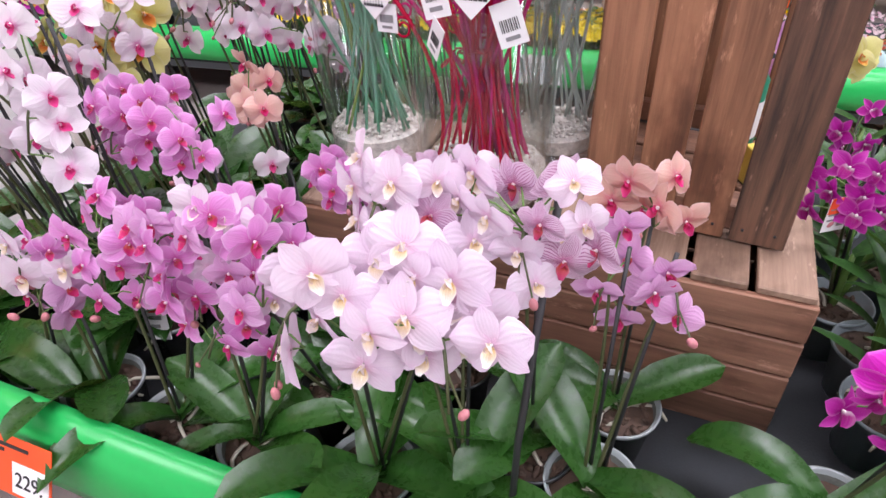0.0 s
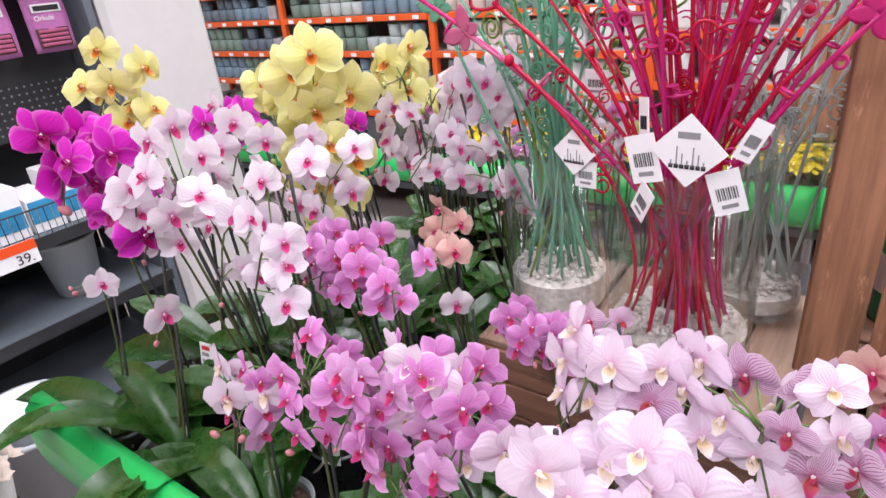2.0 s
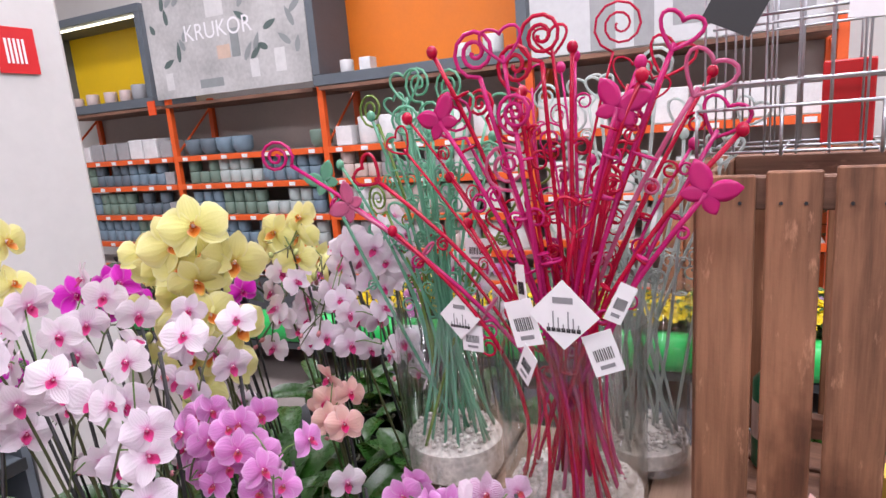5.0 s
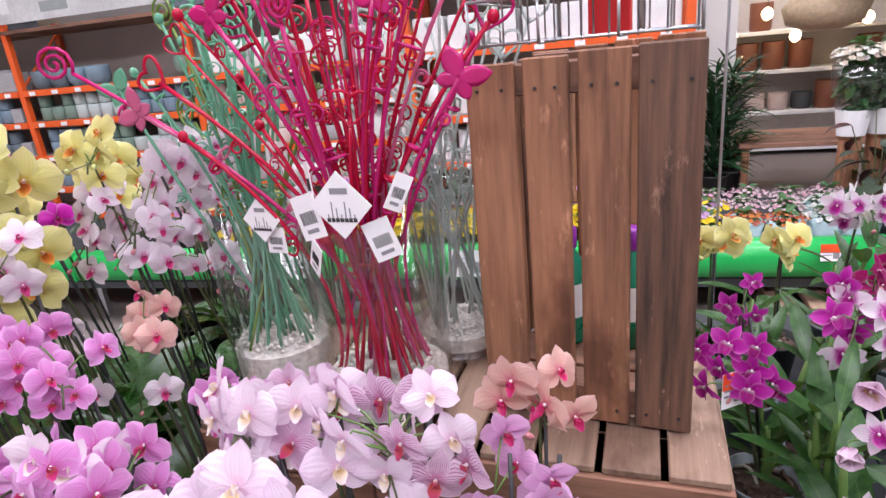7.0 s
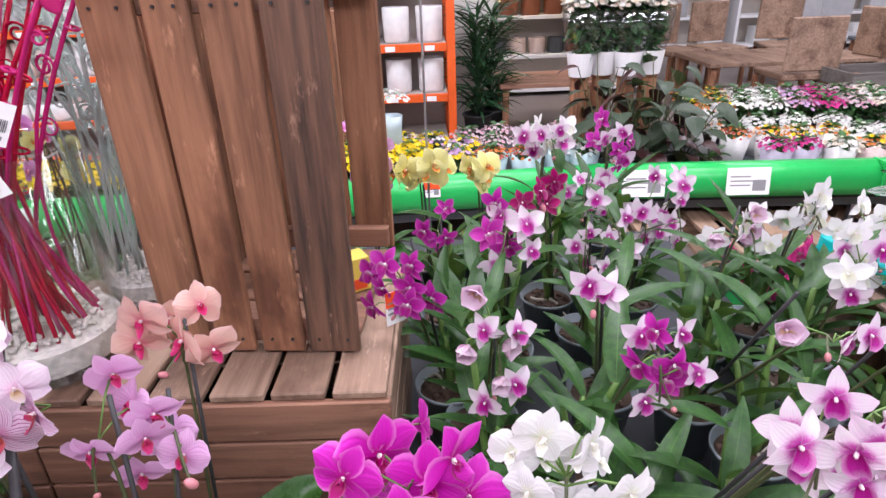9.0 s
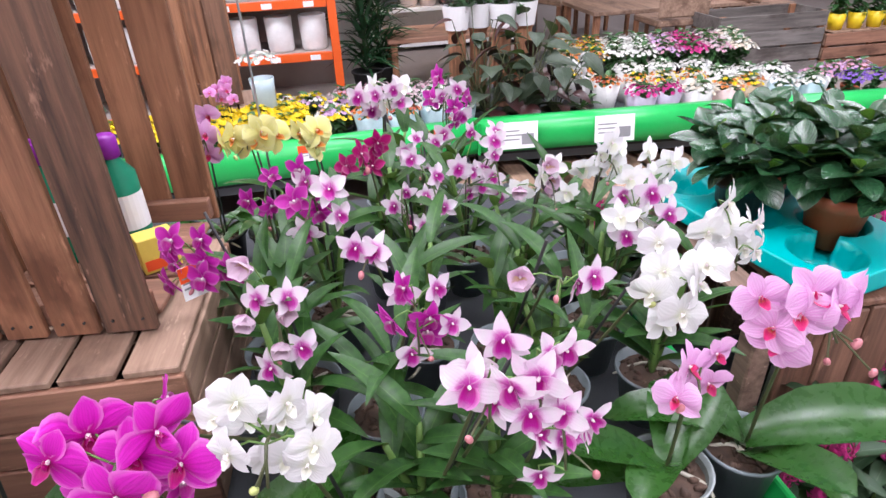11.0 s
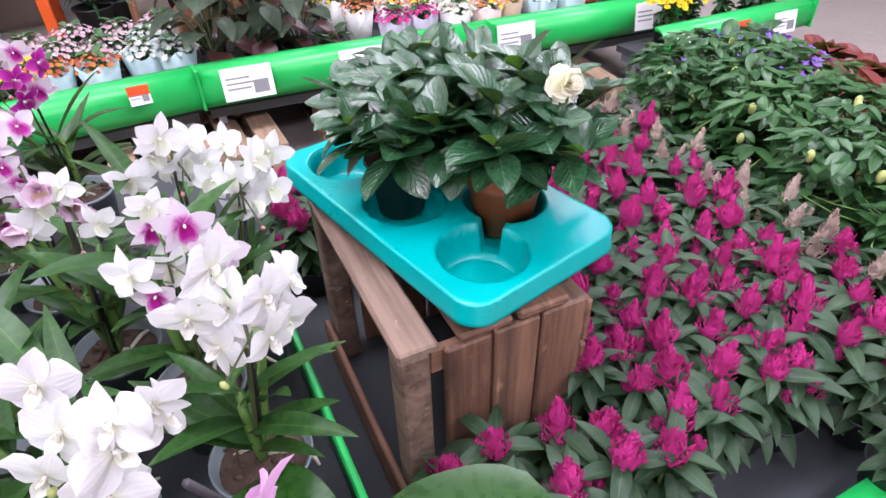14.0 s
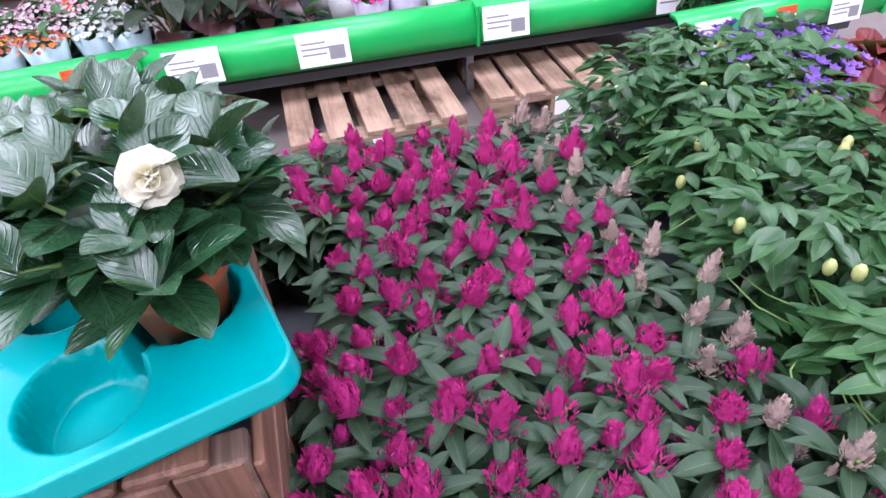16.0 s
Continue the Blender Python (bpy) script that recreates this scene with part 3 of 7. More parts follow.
LEAVES = {
    "phal": leaf_mat("moth_orchid_leaf", (0.016, 0.058, 0.010), (0.027, 0.09, 0.014), (0.035, 0.105, 0.018), 0.27, 0.0, 0.1, 0.45),
    "dend": leaf_mat("dendrobium_leaf", (0.014, 0.046, 0.014), (0.045, 0.12, 0.026), (0.09, 0.18, 0.045), 0.34),
    "celosia": leaf_mat("celosia_leaf", (0.018, 0.042, 0.022), (0.048, 0.088, 0.046), (0.10, 0.15, 0.09), 0.45),
    "gardenia": leaf_mat("gardenia_leaf", (0.012, 0.050, 0.022), (0.036, 0.105, 0.046), (0.06, 0.14, 0.06), 0.16, 44.0, 0.05, 0.8),
    "young": leaf_mat("young_leaf", (0.06, 0.17, 0.02), (0.15, 0.34, 0.04), (0.2, 0.4, 0.08), 0.3, 30.0),
    "vine": leaf_mat("vine_leaf", (0.018, 0.062, 0.022), (0.06, 0.15, 0.05), (0.14, 0.25, 0.09), 0.35),
    "dark": leaf_mat("begonia_leaf", (0.022, 0.034, 0.022), (0.06, 0.085, 0.055), (0.10, 0.12, 0.08), 0.4, 0.0, 0.08, 0.3),
    "grey": leaf_mat("grey_green_leaf", (0.11, 0.17, 0.12), (0.24, 0.33, 0.25), (0.3, 0.4, 0.3), 0.5),
}

KINDS = {}


def flower_kind(key, petals, lip, shape="phal", veins=0.0, vein_colour=(0.6, 0.1, 0.4), column=(0.8, 0.7, 0.72)):
    pm = petal(key + "_petal", petals, veins, vein_colour)
    lm = petal(key + "_lip", lip, 0.3, tuple(c * 0.5 for c in lip[0][1]))
    cm = plain(key + "_column", column, 0.4, 0, 0.1, 60, 0.1)
    meshes = []
    rnd = random.Random(key)
    for v in range(4):
        bm = bmesh.new()
        j = lambda a: rnd.uniform(-a, a)
        turn = lambda deg, tilt, z=0.0: pose(0, 0, z, 0, 0, deg) @ pose(0, 0.02, 0, tilt, 0, 0)
        if shape == "phal":
            for a in (0, 128, -128):
                blade(bm, 0.47, 0.165, oval, -0.25 + j(0.25), 0.25, 5, 2, turn(a + j(6), 4 + j(6)))
            for a in (78, -78):
                blade(bm, 0.48, 0.285, round_petal, -0.32 + j(0.25), -0.22 + j(0.12), 6, 3, turn(a + j(5), 9 + j(7), 0.02))
        elif shape == "closed":
            for a in (0, 72, 144, 216, 288):
                blade(bm, 0.46, 0.26, oval, 0.35 + j(0.2), 0.35, 5, 2, turn(a + j(8), 48 + j(8)))
        else:
            for a in (0, 132, -132):
                blade(bm, 0.5, 0.145, lance, -0.3 + j(0.4), 0.3, 5, 2, turn(a + j(8), 8 + j(8)))
            for a in (70, -70):
                blade(bm, 0.5, 0.20, oval, -0.2 + j(0.35), 0.2, 5, 2, turn(a + j(6), 12 + j(8), 0.02))
        # soft waves, so that no two petals lie alike
        ph = rnd.uniform(0, 6)
        for vt in bm.verts:
            rr = vt.co.xy.length
            vt.co.z += 0.05 * rr * math.sin(5 * math.atan2(vt.co.y, vt.co.x) + ph) + 0.035 * rr * math.sin(11 * vt.co.x + 9 * vt.co.y + ph)
        fl = mesh_of(key + "_flower", bm, pm)
        bm = bmesh.new()
        if shape == "phal":
            for a in (62, -62):
                blade(bm, 0.15, 0.075, oval, 1.1, 0.4, 4, 1, pose(0, 0, 0.03, 0, 0, a) @ pose(0, 0, 0, 35, 0, 0))
            blade(bm, 0.27, 0.085, lambda s: 0.45 + 0.9 * math.sin(math.pi * min(1, s * 1.05)) * (1 - 0.5 * s), 0.9, 0.5, 6, 2, pose(0, 0, 0.035, 0, 0, 180) @ pose(0, 0, 0, 18, 0, 0))
        else:
            blade(bm, 0.30, 0.16, lambda s: 0.35 + 0.65 * math.sin(math.pi * min(1, 0.15 + s * 0.8)), -0.5, 0.9, 6, 2, pose(0, 0, 0.03, 0, 0, 180) @ pose(0, 0, 0, 34, 0, 0))
        blob(bm, (0, 0.012, 0.06), 0.042, (0.8, 0.9, 1.5), 1, 1)
        meshes.append((fl, mesh_of(key + "_lip", bm, [lm, cm])))
    KINDS[key] = meshes


W = (0.80, 0.74, 0.78)
flower_kind("pale_pink", [(0, (0.78, 0.50, 0.66)), (0.25, (0.84, 0.70, 0.80)), (0.7, (0.86, 0.75, 0.84)), (1, (0.82, 0.64, 0.78))], [(0, (0.85, 0.62, 0.18)), (0.6, (0.85, 0.74, 0.62)), (1, (0.86, 0.8, 0.8))], veins=0.12, vein_colour=(0.7, 0.45, 0.68))
flower_kind("white_pink", [(0, (0.72, 0.24, 0.50)), (0.22, (0.84, 0.70, 0.8)), (0.5, W), (1, (0.84, 0.76, 0.82))], [(0, (0.55, 0.03, 0.16)), (1, (0.68, 0.06, 0.26))])
flower_kind("pink", [(0, (0.64, 0.12, 0.44)), (0.3, (0.72, 0.27, 0.62)), (0.8, (0.77, 0.36, 0.70)), (1, (0.82, 0.50, 0.76))], [(0, (0.62, 0.28, 0.05)), (0.4, (0.55, 0.02, 0.14)), (1, (0.52, 0.02, 0.22))], veins=0.35, vein_colour=(0.52, 0.1, 0.42))
flower_kind("lilac", [(0, (0.62, 0.22, 0.5)), (0.3, (0.70, 0.34, 0.64)), (1, (0.76, 0.44, 0.70))], [(0, (0.6, 0.3, 0.04)), (0.35, (0.55, 0.01, 0.12)), (1, (0.62, 0.02, 0.2))], veins=0.6, vein_colour=(0.80, 0.6, 0.78))
flower_kind("yellow", [(0, (0.62, 0.46, 0.08)), (0.2, (0.76, 0.745, 0.25)), (1, (0.80, 0.785, 0.35))], [(0, (0.6, 0.12, 0.01)), (0.6, (0.66, 0.22, 0.03)), (1, (0.72, 0.5, 0.1))], veins=0.12, vein_colour=(0.66, 0.6, 0.12))
flower_kind("magenta", [(0, (0.42, 0.0, 0.20)), (0.3, (0.60, 0.01, 0.44)), (0.85, (0.70, 0.03, 0.54)), (1, (0.74, 0.14, 0.60))], [(0, (0.4, 0.0, 0.1)), (1, (0.42, 0.0, 0.2))], veins=0.3, vein_colour=(0.4, 0.0, 0.25))
flower_kind("peach", [(0, (0.72, 0.2, 0.28)), (0.25, (0.78, 0.44, 0.38)), (0.7, (0.82, 0.56, 0.46)), (1, (0.80, 0.50, 0.46))], [(0, (0.62, 0.02, 0.08)), (1, (0.65, 0.03, 0.22))], veins=0.25, vein_colour=(0.72, 0.28, 0.26))
flower_kind("striped", [(0, (0.62, 0.25, 0.42)), (0.3, (0.72, 0.5, 0.66)), (1, (0.74, 0.58, 0.70))], [(0, (0.6, 0.12, 0.05)), (1, (0.45, 0.02, 0.15))], veins=0.95, vein_colour=(0.30, 0.01, 0.16))
flower_kind("white", [(0, (0.74, 0.77, 0.60)), (0.3, (0.80, 0.81, 0.78)), (1, (0.82, 0.81, 0.81))], [(0, (0.74, 0.74, 0.52)), (1, (0.86, 0.86, 0.84))])
flower_kind("den_white", [(0, (0.78, 0.80, 0.66)), (0.3, (0.86, 0.87, 0.85)), (1, (0.88, 0.87, 0.87))], [(0, (0.7, 0.74, 0.5)), (1, (0.86, 0.86, 0.82))], "dend")
flower_kind("den_pink", [(0, (0.45, 0.01, 0.30)), (0.2, (0.62, 0.12, 0.48)), (0.4, (0.83, 0.68, 0.80)), (0.65, W), (1, (0.82, 0.66, 0.78))], [(0, (0.32, 0.0, 0.16)), (0.6, (0.46, 0.01, 0.3)), (1, (0.7, 0.3, 0.6))], "dend")
flower_kind("den_magenta", [(0, (0.40, 0.0, 0.26)), (0.5, (0.50, 0.02, 0.36)), (1, (0.58, 0.06, 0.44))], [(0, (0.6, 0.5, 0.55)), (0.3, (0.36, 0.0, 0.2)), (1, (0.42, 0.0, 0.28))], "dend")
flower_kind("den_crimson", [(0, (0.3, 0.0, 0.10)), (1, (0.40, 0.004, 0.14))], [(0, (0.25, 0.0, 0.08)), (1, (0.36, 0.0, 0.16))], "dend")
flower_kind("den_pale", [(0, (0.60, 0.3, 0.5)), (0.5, (0.78, 0.62, 0.72)), (1, (0.80, 0.62, 0.74))], [(0, (0.6, 0.4, 0.2)), (1, (0.72, 0.5, 0.6))], "closed")

PHAL_LEAVES, DEND_LEAVES = [], []
for k in range(5):
    bend = (-0.5, -0.9, -1.3, -0.7, -1.7)[k]
    PHAL_LEAVES.append(mesh_of("leaf", blade(bmesh.new(), 1.0, (0.17, 0.15, 0.16, 0.2, 0.14)[k], strap, bend, 0.35, 10, 2, None, 0, (0.75, 0.9, 0.8, 0.55, 1.0)[k]), LEAVES["phal"]))
    DEND_LEAVES.append(mesh_of("leaf", blade(bmesh.new(), 1.0, (0.085, 0.1, 0.08, 0.11, 0.095)[k], lance, bend * 0.6, 0.4, 8, 1, None, 0, 0.9), LEAVES["dend"]))


def pot_mesh(mat, r=0.06, h=0.105, wall=0.0018):
    prof = [(0.0, 0.0), (r * 0.74, 0.0), (r * 0.95, h * 0.93), (r * 1.04, h * 0.935), (r * 1.05, h), (r * 1.0, h), (r * 0.985, h * 0.95), (r * 0.93, h * 0.94), (r * 0.72, 0.004), (0.0, 0.004)]
    bm = lathe(bmesh.new(), prof, 28)
    for f in bm.faces:
        f.material_index = 1 if f.calc_center_median().z > h * 0.925 else 0
    return mesh_of("pot", bm, [mat, M["pot_rim"] if mat is M["pot_clear"] else mat])


def soil_mesh(r, seed):
    rnd = random.Random(seed)
    bm = lathe(bmesh.new(), [(r, -0.012), (r, 0.0), (r * 0.6, 0.004), (0, 0.006)], 18)
    for k in range(34):
        a, q = rnd.uniform(0, 6.28), r * 0.92 * math.sqrt(rnd.random())
        blob(bm, (q * math.cos(a), q * math.sin(a), rnd.uniform(0, 0.008)), rnd.uniform(0.004, 0.009), (1.5, 0.8, 0.6), 1, 0, Euler((rnd.uniform(-1, 1), rnd.uniform(-1, 1), rnd.uniform(0, 6))).to_matrix().to_4x4())
    return mesh_of("bark", bm, M["soil"], False)


POTS = {"clear": pot_mesh(M["pot_clear"]), "grey": pot_mesh(M["pot_grey"]), "black": pot_mesh(M["pot_black"])}
SOIL = [soil_mesh(0.054, k) for k in range(3)]
ROOTS = []
for k in range(5):
    rr = random.Random(40 + k)
    pts = [Vector((0, 0, 0.005))]
    d = Vector((1, 0, 0.6))
    for s in range(7):
        d = (d + Vector((rr.uniform(-0.5, 0.5), rr.uniform(-0.8, 0.8), -0.28))).normalized()
        pts.append(pts[-1] + d * 0.011)
    ROOTS.append(mesh_of("root", tube(bmesh.new(), pts, [0.003] * 7 + [0.0018], 6), M["root"]))
BUD = mesh_of("bud", blob(bmesh.new(), (0, 0, 0), 1.0, (0.75, 0.75, 1.15), 2), M["bud"])
BUD_GREEN = mesh_of("bud", blob(bmesh.new(), (0, 0, 0), 1.0, (0.75, 0.75, 1.15), 2), M["bud_green"])


def put(name, me, parent, m, label=""):
    ob = new(name, me)
    ob.parent, ob.matrix_basis = parent, m
    return tagged(ob, label)


def facing(p, out, roll, size):
    """A pose at p whose z looks along out and whose y keeps upwards, but for a roll."""
    z = Vector(out).normalized()
    x = Vector((0, 0, 1)).cross(z).normalized()
    y = z.cross(x)
    m = Matrix((x, y, z)).transposed().to_4x4()
    return Matrix.Translation(p) @ m @ pose(0, 0, 0, 0, 0, roll) @ Matrix.Diagonal((size, size, size, 1))


SEED = [100]


def orchid(head, n, spread, size, kind, label, base=None, pot="clear", leaves=5, leaf_len=0.2, face=None, habit="phal", stems=1, buds=2, tag=False, droop=0.0, bed=None, stake=True):
    """An orchid in its pot. head: u, v, z of the flowers' middle; spread: half their width, depth and height; base: u, v of the pot."""
    SEED[0] += 1
    rnd = random.Random(SEED[0])
    bed = BED if bed is None else bed
    hu, hv, hz = head
    # flowers turn towards the open aisle in front of the bench
    face = -90 + 42 * max(0.0, -hu) if face is None else face
    bu, bv = base or (hu + rnd.uniform(-0.03, 0.03), hv + 0.06)
    cat = "orchid"
    t = thing("moth_orchid" if habit == "phal" else "dendrobium_orchid", at(bu, bv, bed), label, cat, "potted orchids")
    put("pot", POTS[pot], t, pose(0, 0, 0))
    bk = put("bark", SOIL[SEED[0] % 3], t, pose(0, 0, 0.088, 0, 0, rnd.uniform(0, 360)), "brown bark pieces")
    tagged(bk, kind="stuff")
    for k in range(4 if habit == "phal" else 2):
        put("root", ROOTS[rnd.randrange(5)], t, pose(rnd.uniform(-0.012, 0.012), rnd.uniform(-0.012, 0.012), 0.088, 0, 0, rnd.uniform(0, 360)), "pale aerial root" if k == 0 else "")
    H = Vector((hu - bu, hv - bv, hz - bed))
    a0 = rnd.uniform(0, 360)
    if habit == "phal":
        for k in range(min(leaves, 5)):
            ln = leaf_len * rnd.uniform(0.66, 0.98)
            w = rnd.uniform(0.85, 1.2)
            put("leaf", PHAL_LEAVES[rnd.randrange(5)], t, pose(0, 0, 0.088 + 0.006 * k, rnd.uniform(-8, 8), rnd.uniform(-10, 10), a0 + 180 * (k % 2) + rnd.uniform(-35, 35) + 17 * k) @ Matrix.Diagonal((ln * w, ln, ln, 1)))
    su, sv, sz = spread
    paths = []
    for s in range(stems):
        f = (s - (stems - 1) / 2)
        top = H + Vector((f * su * 0.9, f * sv * 0.5, sz * 0.9))
        b0 = Vector((rnd.uniform(-0.015, 0.015), rnd.uniform(-0.015, 0.015), 0.085))
        tip = H + Vector((f * su * 1.2 + rnd.uniform(-1, 1) * su * 0.4, -sv * 0.9, -sz * (0.55 + droop)))
        mid = Vector((top.x * 0.8, top.y * 0.85, top.z * 0.66 + b0.z * 0.3))
        pts = []
        for i in range(13):
            q = i / 12
            a, b2, c2, d2 = (1 - q) ** 3, 3 * q * (1 - q) ** 2, 3 * q * q * (1 - q), q ** 3
            pts.append(b0 * a + mid * b2 + (top + Vector((0, 0, sz * 0.5))) * c2 + tip * d2)
        paths.append(pts)
        part("flower_stem", tube(bmesh.new(), pts, [0.0028 - 0.0014 * i / 12 for i in range(13)], 6), M["stem"], t, "", True)
        if stake:
            e = Vector((top.x * 0.85 + 0.008, top.y * 0.85 + 0.006, top.z * rnd.uniform(0.82, 1.0)))
            part("support_stake", tube(bmesh.new(), [b0 + Vector((0.006, 0.004, -0.02)), e], 0.0026, 6), M["stake"], t, "dark plastic stake" if s == 0 else "", True)
    if habit != "phal":
        for c in range(3):
            az = a0 + 120 * c + rnd.uniform(-30, 30)
            tilt = rnd.uniform(0.05, 0.32)
            ln = rnd.uniform(0.12, 0.24)
            d = Vector((math.cos(math.radians(az)) * tilt, math.sin(math.radians(az)) * tilt, 1)).normalized()
            pts = [Vector((0, 0, 0.085)) + d * (ln * i / 5) for i in range(6)]
            part("cane", tube(bmesh.new(), pts, [0.004, 0.006, 0.0065, 0.006, 0.005, 0.004], 7), M["stem_green"], t, "", True)
            for k in range(leaves):
                q = 0.25 + 0.75 * k / max(1, leaves - 1)
                l2 = leaf_len * rnd.uniform(0.75, 1.1)
                put("leaf", DEND_LEAVES[rnd.randrange(5)], t, Matrix.Translation(pts[0] + d * ln * q) @ pose(0, 0, 0, rnd.uniform(-12, 8), rnd.uniform(-12, 12), az + 180 * (k % 2) + rnd.uniform(-40, 40)) @ Matrix.Diagonal((l2 * 1.15, l2, l2, 1)))
    kinds = kind if isinstance(kind, tuple) else (kind,)
    for k in range(n):
        # an even, loosely spiralled scatter through the head
        q = (k + 0.5) / n
        ang = k * 2.39996 + rnd.uniform(-0.3, 0.3)
        r = math.sqrt(q)
        p = H + Vector((su * r * math.cos(ang), -sv * 0.3 + rnd.uniform(-1, 1) * sv * 0.8, sz * r * math.sin(ang) + rnd.uniform(-0.2, 0.2) * sz))
        fa = math.radians(face + rnd.gauss(0, 28) + 30 * math.cos(ang) * r)
        out = Vector((math.cos(fa), math.sin(fa), rnd.uniform(-0.35, 0.5)))
        me, lip = KINDS[kinds[k % len(kinds)]][rnd.randrange(4)]
        fl = put("flower", me, t, facing(p, out, rnd.uniform(-34, 34), size * rnd.uniform(0.86, 1.1)), label.split(" orchid")[0].split(" with")[0] + " flower" if k == 0 else "")
        put("lip", lip, fl, Matrix())
        best = min((pt for path in paths for pt in path[7:]), key=lambda c2: (c2 - p).length)
        back = p - out.normalized() * size * 0.16
        part("pedicel", tube(bmesh.new(), [best, (best + back) / 2 + Vector((0, 0, 0.006)), back, p - out.normalized() * size * 0.02], 0.0011, 5), M["stem_green"], t, "", True)
    for k in range((buds + 1) // 2):
        path = paths[k % len(paths)]
        p = path[-1] + Vector((rnd.uniform(-1, 1) * 0.03, rnd.uniform(-1, 0.3) * 0.025, rnd.uniform(-0.03, 0.015)))
        s = rnd.uniform(0.0045, 0.0085) * (size / 0.075)
        put("bud", BUD if "yellow" not in kinds and "white" not in kinds else BUD_GREEN, t, Matrix.Translation(p) @ pose(0, 0, 0, rnd.uniform(-50, 50), rnd.uniform(-50, 50), 0) @ Matrix.Diagonal((s, s, s, 1)), "closed bud" if k == 0 else "")
        part("pedicel", tube(bmesh.new(), [path[-2], p], 0.0011, 5), M["stem"], t)
    if tag:
        g = put("plant_label", LABEL_MESH, t, pose(0.03, -0.05, 0.13, 78, 0, rnd.uniform(-20, 20)), "white plastic plant label")
    return t


bm = boxed(-0.018, 0.018, -0.035, 0.035, -0.0006, 0.0006)
box(bm, -0.013, 0.009, 0.004, 0.012, 0.0006, 0.0009, 0, 1)
box(bm, -0.013, 0.004, -0.012, -0.005, 0.0006, 0.0009, 0, 1)
box(bm, -0.012, 0.012, 0.018, 0.028, 0.0006, 0.0009, 0, 2)
LABEL_MESH = mesh_of("plant_label", bm, [M["card"], M["ink_grey"], M["red"]], False)

# the end of the bench by the shelves
orchid((-1.07, 0.46, 1.14), 11, (0.06, 0.05, 0.09), 0.095, "magenta", "deep magenta moth orchid on dark stakes", (-1.12, 0.55), "clear", 5, 0.22)
orchid((-1.02, 0.52, 1.06), 5, (0.07, 0.05, 0.05), 0.095, "magenta", "deep magenta moth orchid on dark stakes", (-1.0, 0.62), "clear", 5, 0.24, tag=True)
orchid((-1.17, 0.60, 1.21), 9, (0.085, 0.05, 0.085), 0.085, "yellow", "yellow moth orchid with red lips", (-1.16, 0.7), "clear", 4, 0.2, buds=4)
orchid((-1.36, 0.95, 1.06), 6, (0.10, 0.05, 0.05), 0.095, "magenta", "deep magenta moth orchid behind paler orchids", (-1.2, 1.0), "clear", 4, 0.2)
orchid((-1.13, 0.98, 1.17), 6, (0.09, 0.05, 0.035), 0.095, "magenta", "deep magenta moth orchid behind yellow orchids", (-1.0, 1.05), "clear", 4, 0.2)
# white and pink
orchid((-0.89, 0.50, 1.12), 14, (0.095, 0.06, 0.085), 0.066, "white_pink", "white moth orchid with pink lips on dark stakes", (-0.92, 0.58), "clear", 6, 0.26, stems=2, tag=True)
orchid((-1.00, 0.52, 1.03), 10, (0.07, 0.05, 0.065), 0.066, "white_pink", "white moth orchid with pink lips", (-1.04, 0.42), "clear", 5, 0.25)
orchid((-0.74, 0.52, 1.05), 13, (0.085, 0.06, 0.10), 0.066, "white_pink", "white moth orchid with pink lips", (-0.78, 0.6), "clear", 5, 0.22, stems=2, tag=True)
# yellow
orchid((-0.88, 0.80, 1.14), 12, (0.075, 0.05, 0.11), 0.105, "yellow", "tall yellow moth orchid with red lips", (-0.92, 0.9), "clear", 5, 0.22, buds=3)
orchid((-1.02, 0.82, 1.10), 9, (0.075, 0.05, 0.10), 0.092, "yellow", "tall yellow moth orchid with red lips", (-1.05, 0.85), "clear", 5, 0.22, buds=3)
orchid((-0.79, 0.92, 1.20), 5, (0.06, 0.05, 0.045), 0.08, "yellow", "tall yellow moth orchid with red lips", (-0.74, 0.95), "clear", 5, 0.2, buds=4)
orchid((-0.88, 0.80, 1.00), 4, (0.05, 0.05, 0.05), 0.1, "yellow", "yellow moth orchid with drooping flowers", (-0.84, 0.9), "clear", 4, 0.2)
# more stems in the thick of the bench end
orchid((-0.96, 0.66, 1.12), 9, (0.08, 0.05, 0.07), 0.064, "white_pink", "white moth orchid with pink lips among others", (-0.96, 0.72), "clear", 5, 0.24, stems=2)
orchid((-0.78, 0.68, 1.08), 10, (0.08, 0.05, 0.08), 0.064, "white_pink", "white moth orchid with pink lips among others", (-0.8, 0.76), "clear", 5, 0.24, stems=2)
orchid((-0.72, 1.12, 1.13), 12, (0.09, 0.06, 0.08), 0.06, "white_pink", "small white moth orchid with pink lips", (-0.74, 1.2), "black", 5, 0.22, stems=3, buds=5)
orchid((-0.92, 1.1, 1.13), 7, (0.09, 0.05, 0.06), 0.085, "yellow", "yellow moth orchid behind paler orchids", (-0.9, 1.2), "black", 5, 0.22, stems=2, buds=4)
orchid((-1.06, 0.98, 1.1), 8, (0.08, 0.05, 0.07), 0.085, ("yellow", "magenta"), "yellow and magenta moth orchid behind others", (-1.08, 1.12), "black", 5, 0.22, stems=2)
orchid((-0.52, 1.12, 1.06), 9, (0.06, 0.05, 0.09), 0.058, "white_pink", "small white moth orchid beside the vase", (-0.54, 1.25), "black", 5, 0.2, stems=3)
